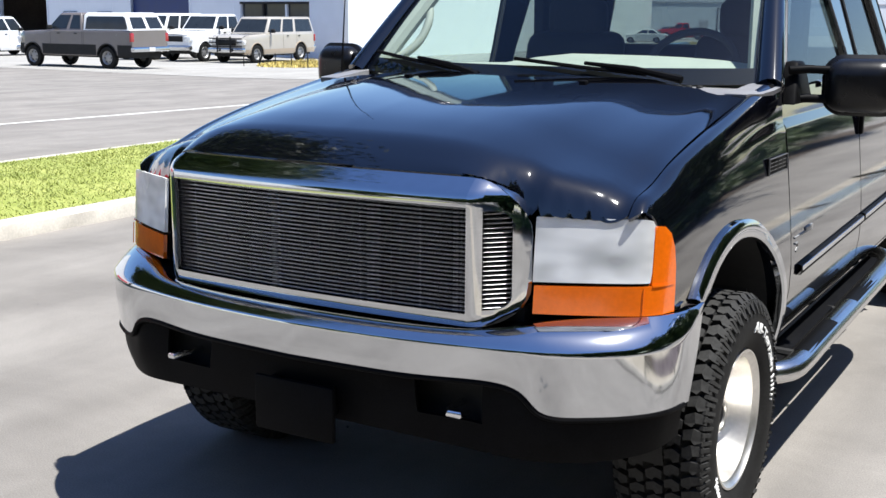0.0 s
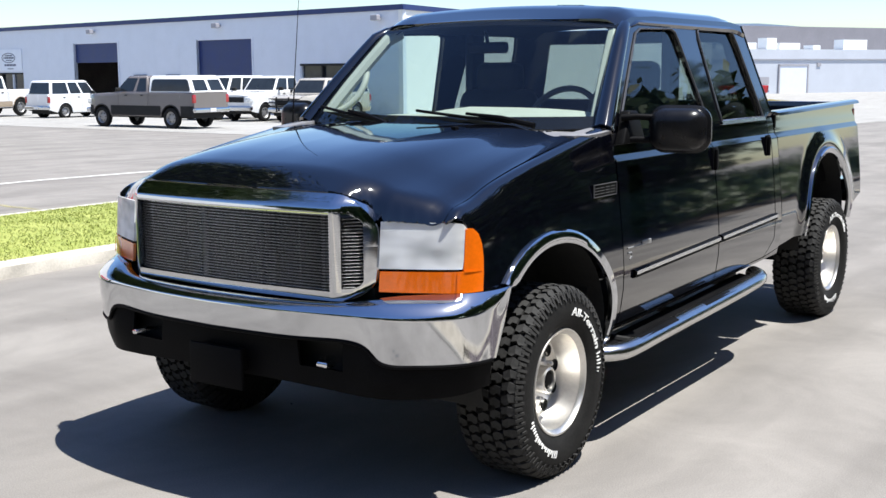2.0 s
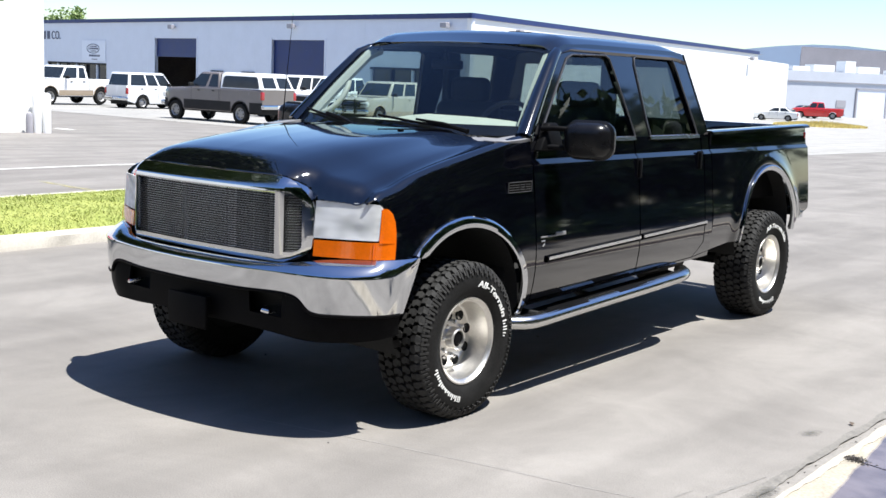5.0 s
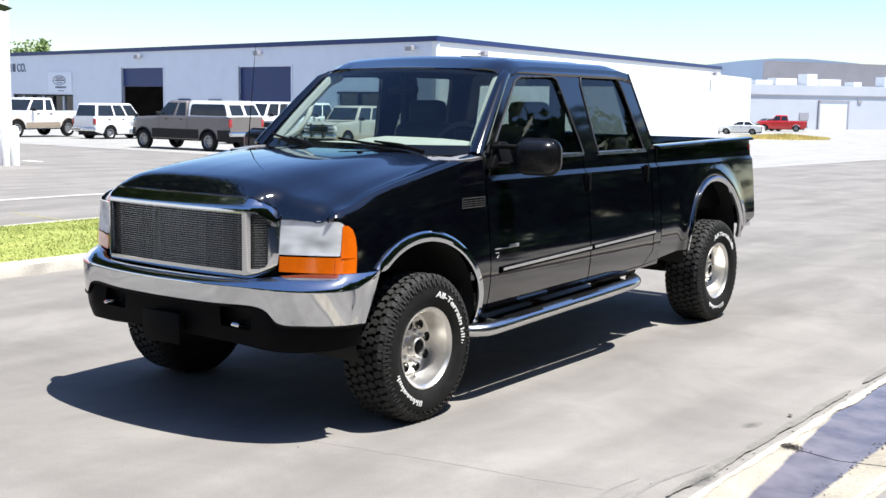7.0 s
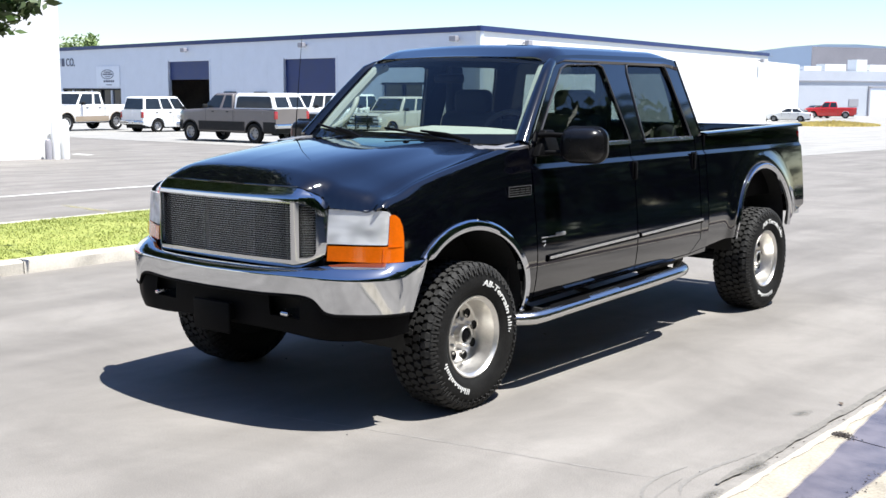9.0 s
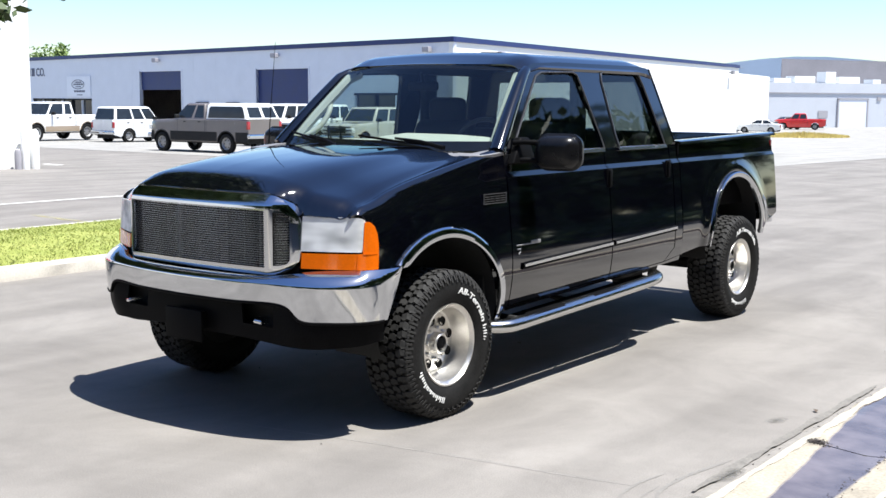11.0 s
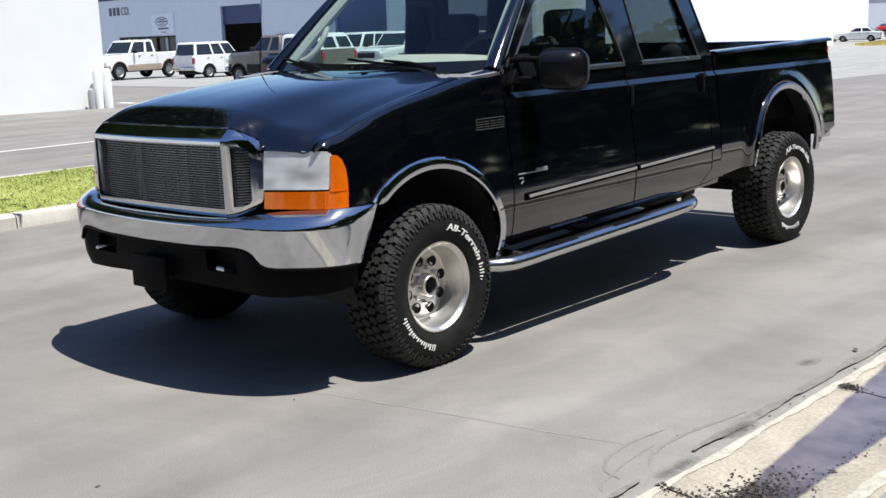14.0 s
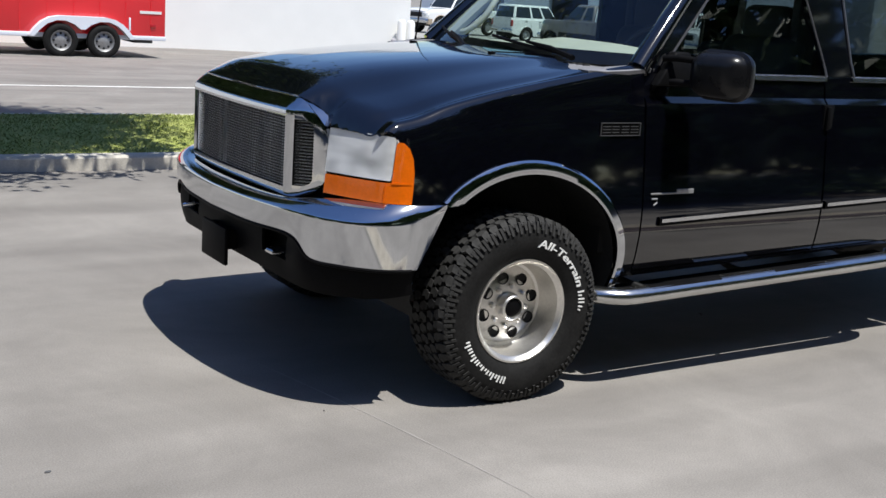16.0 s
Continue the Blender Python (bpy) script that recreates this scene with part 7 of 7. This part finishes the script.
        for x in (-0.35, 0.35):
            part("brush_guard_upright", box_bm(x - 0.03, x + 0.03, -fo - 0.23, -fo - 0.17, zh - 0.75, zh - 0.08, 0.01), DARK, ob)
    return ob


def stand(x, y, turn):
    return pose(x, y, gz(x, y), 0, 0, turn)


PICK = dict(style="pickup", wb=3.6, W=0.98, zh=1.22, zb=1.26, zr=1.93, yc=0.75, yw=1.25, yr=2.55, yb=2.72, fo=0.95, ro=1.2, r=0.40)
SUVD = dict(style="suv", wb=3.0, W=0.95, zh=1.12, zb=1.18, zr=1.82, yc=0.70, yw=1.20, yr=3.75, yb=3.92, fo=0.88, ro=0.98, r=0.37)
# the grey two-tone pickup stands side-on, with a white canopy over its bed
gpk = car("pickup_truck", "grey and charcoal extended-cab pickup with a white bed canopy", stand(-35.6, 28.05, -88), PGREY, DARK, split=0.90, doors=1, windows=((0.02, 0.55), (0.64, 0.95)), **{**PICK, "wb": 3.95, "zr": 2.08, "zb": 1.44, "zh": 1.38, "yc": 0.78, "yw": 1.45, "yr": 2.55, "yb": 2.70, "r": 0.42, "clearance": 0.48, "fo": 0.85, "ro": 1.25})
cano = loft([[(-0.95, 2.74, 1.43), (0.95, 2.74, 1.43), (0.95, 5.14, 1.43), (-0.95, 5.14, 1.43)], [(-0.84, 2.72, 1.98), (0.84, 2.72, 1.98), (0.84, 4.86, 1.98), (-0.84, 4.86, 1.98)],
             [(-0.74, 2.78, 2.08), (0.74, 2.78, 2.08), (0.74, 4.76, 2.08), (-0.74, 4.76, 2.08)]], None, True)
cano.faces.new([v for v in cano.verts if v.co.z > 2.07])
bmesh.ops.bevel(cano, geom=[e for e in cano.edges if abs(e.verts[0].co.z - e.verts[1].co.z) > 0.05], offset=0.04, segments=3, profile=0.5, affect="EDGES")
cp = part("canopy", cano, PW, gpk, "white fibreglass bed canopy")
for s in (-1, 1):
    pb = bmesh.new()
    pb.faces.new([pb.verts.new((s * (0.95 - 0.11 * (z - 1.43) / 0.55 + 0.008), y, z)) for y, z in ((2.86, 1.47), (4.98, 1.47), (5.0, 1.53), (4.84, 1.88), (4.74, 1.94), (2.98, 1.94), (2.88, 1.88))])
    part("canopy_window", pb, CARGLASS, cp, smooth=False)
for x0, x1 in ((-0.80, -0.10), (0.06, 0.78)):
    pb = bmesh.new()
    pb.faces.new([pb.verts.new((x, 5.152 - 0.28 * (z - 1.43) / 0.55, z)) for x, z in ((x0, 1.50), (x1, 1.50), (x1 * 0.92, 1.92), (x0 * 0.92, 1.92))])
    part("canopy_window", pb, CARGLASS, cp, smooth=False)
car("pickup_truck", "white and tan extended-cab pickup parked nose out", stand(-50.7, 30.0, 10), PW, PTAN, split=0.78, doors=1, windows=((0.03, 0.55), (0.64, 0.90)), **{**PICK, "zr": 2.08, "zb": 1.38, "zh": 1.32, "clearance": 0.46, "r": 0.45, "yr": 2.6})
car("suv", "white boxy older SUV parked nose to the warehouse", stand(-47.35, 36.15, 182), PW, None, windows=((0.03, 0.28), (0.32, 0.56), (0.60, 0.96)), **{**SUVD, "wb": 2.72, "W": 0.92, "zr": 1.92, "zb": 1.22, "yr": 3.45, "yb": 3.6, "ro": 1.0})
car("suv", "white full-size SUV parked behind the grey pickup", stand(-38.6, 35.6, 6), PW, None, windows=((0.03, 0.30), (0.34, 0.60), (0.64, 0.96)), **{**SUVD, "zr": 2.12, "zb": 1.38, "zh": 1.3, "r": 0.41, "clearance": 0.38})
car("pickup_truck", "white crew-cab pickup parked nose out in the row", stand(-35.6, 35.6, 5), PW, None, windows=((0.03, 0.48), (0.54, 0.96)), **{**PICK, "zr": 2.1, "zb": 1.42, "zh": 1.36, "r": 0.42, "clearance": 0.42})
car("suv", "pewter full-size SUV with a black brush guard", stand(-32.9, 36.0, 4), PSUB, PTAN, split=0.60, windows=((0.03, 0.28), (0.32, 0.55), (0.60, 0.96)), guard=True, **{**SUVD, "wb": 3.34, "W": 0.98, "yr": 4.35, "yb": 4.5, "ro": 1.2, "zr": 2.0, "zb": 1.3, "zh": 1.24, "r": 0.40, "clearance": 0.36})
car("sedan", "small white sedan parked far off", stand(-46.0, 111.9, -76), PW, None, style="sedan", wb=2.7, W=0.88, zh=0.92, zb=0.98, zr=1.42, yc=0.55, yw=1.25, yr=2.35, yb=3.0, fo=0.9, ro=1.0, r=0.31, clearance=0.22)
car("sedan", "dark hatchback parked far off between two others", stand(-49.6, 128.2, -40), PDARK, None, style="sedan", wb=2.6, W=0.88, zh=0.95, zb=1.0, zr=1.5, yc=0.5, yw=1.15, yr=2.9, yb=3.3, fo=0.85, ro=0.8, r=0.31, clearance=0.22)
car("pickup_truck", "bright red crew-cab pickup parked far off", stand(-48.7, 128.8, -69), PRED, None, windows=((0.03, 0.48), (0.54, 0.96)), **PICK)

# red box trailer in front of the white wall
tr_ = thing("cargo_trailer", "bright red enclosed trailer with two axles and pale mudguards", "trailer", pose(-22.75, -0.2, gz(-22.7, 4)))
TRED = paint("trailer_red", (0.68, 0.012, 0.02), 0.4)
part("box", box_bm(-1.1, 1.1, -1.5, 6.05, 0.50, 2.75, 0.03), TRED, tr_)
part("bottom_rail", box_bm(-1.12, 1.12, -1.5, 6.06, 0.42, 0.52, 0.01), SHADEWALL, tr_)
for y in lin(-1.2, 5.7, 12):
    part("side_rivet_seam", box_bm(1.1, 1.106, y - 0.012, y + 0.012, 0.55, 2.7), TRED, tr_, smooth=False)
guard_top = [(2.98, 0.46), (3.10, 0.62), (3.24, 0.76), (3.42, 0.86), (3.62, 0.90), (4.64, 0.90), (4.84, 0.86), (5.02, 0.76), (5.16, 0.62), (5.28, 0.46)]
guard_low = [(5.18, 0.44), (5.04, 0.60), (4.90, 0.72), (4.72, 0.80), (4.50, 0.80), (4.30, 0.72), (4.18, 0.62), (4.08, 0.62), (3.96, 0.72), (3.76, 0.80), (3.56, 0.80), (3.36, 0.72), (3.22, 0.60), (3.08, 0.44)]
out = guard_top + guard_low
part("mudguard", prism(out, 1.08, 1.32), SHADEWALL, tr_, "pale tandem mudguard")
for y in (3.66, 4.60):
    w = part("wheel", crim, WHITEWALL, tr_, "white steel trailer wheel", at=pose(1.2, y, 0.37) @ Matrix.Diagonal((1, 0.37, 0.37, 1)))
    part("tyre", ctyre, RUBBER, w)
    for k in range(8):
        a = k * math.pi / 4
        part("wheel_hole", chole, DARK, w, at=pose(0.046, 0.40 * math.cos(a), 0.40 * math.sin(a)))
    w = part("wheel", crim, WHITEWALL, tr_, at=pose(-1.0, y, 0.37, 0, 0, 180) @ Matrix.Diagonal((1, 0.37, 0.37, 1)))
    part("tyre", ctyre, RUBBER, w)
part("marker_plate", box_bm(1.10, 1.115, 5.45, 5.95, 1.02, 1.08), LETTER, tr_)
part("side_light", box_bm(1.10, 1.125, 5.7, 5.82, 0.70, 0.78, 0.01), REDLENS, tr_)
part("door_hinge", box_bm(1.10, 1.13, 5.2, 5.24, 0.62, 0.92, 0.01), SHADEWALL, tr_)
part("rear_bumper", box_bm(-1.0, 1.12, 5.3, 5.75, 0.36, 0.50, 0.02), DARK, tr_)
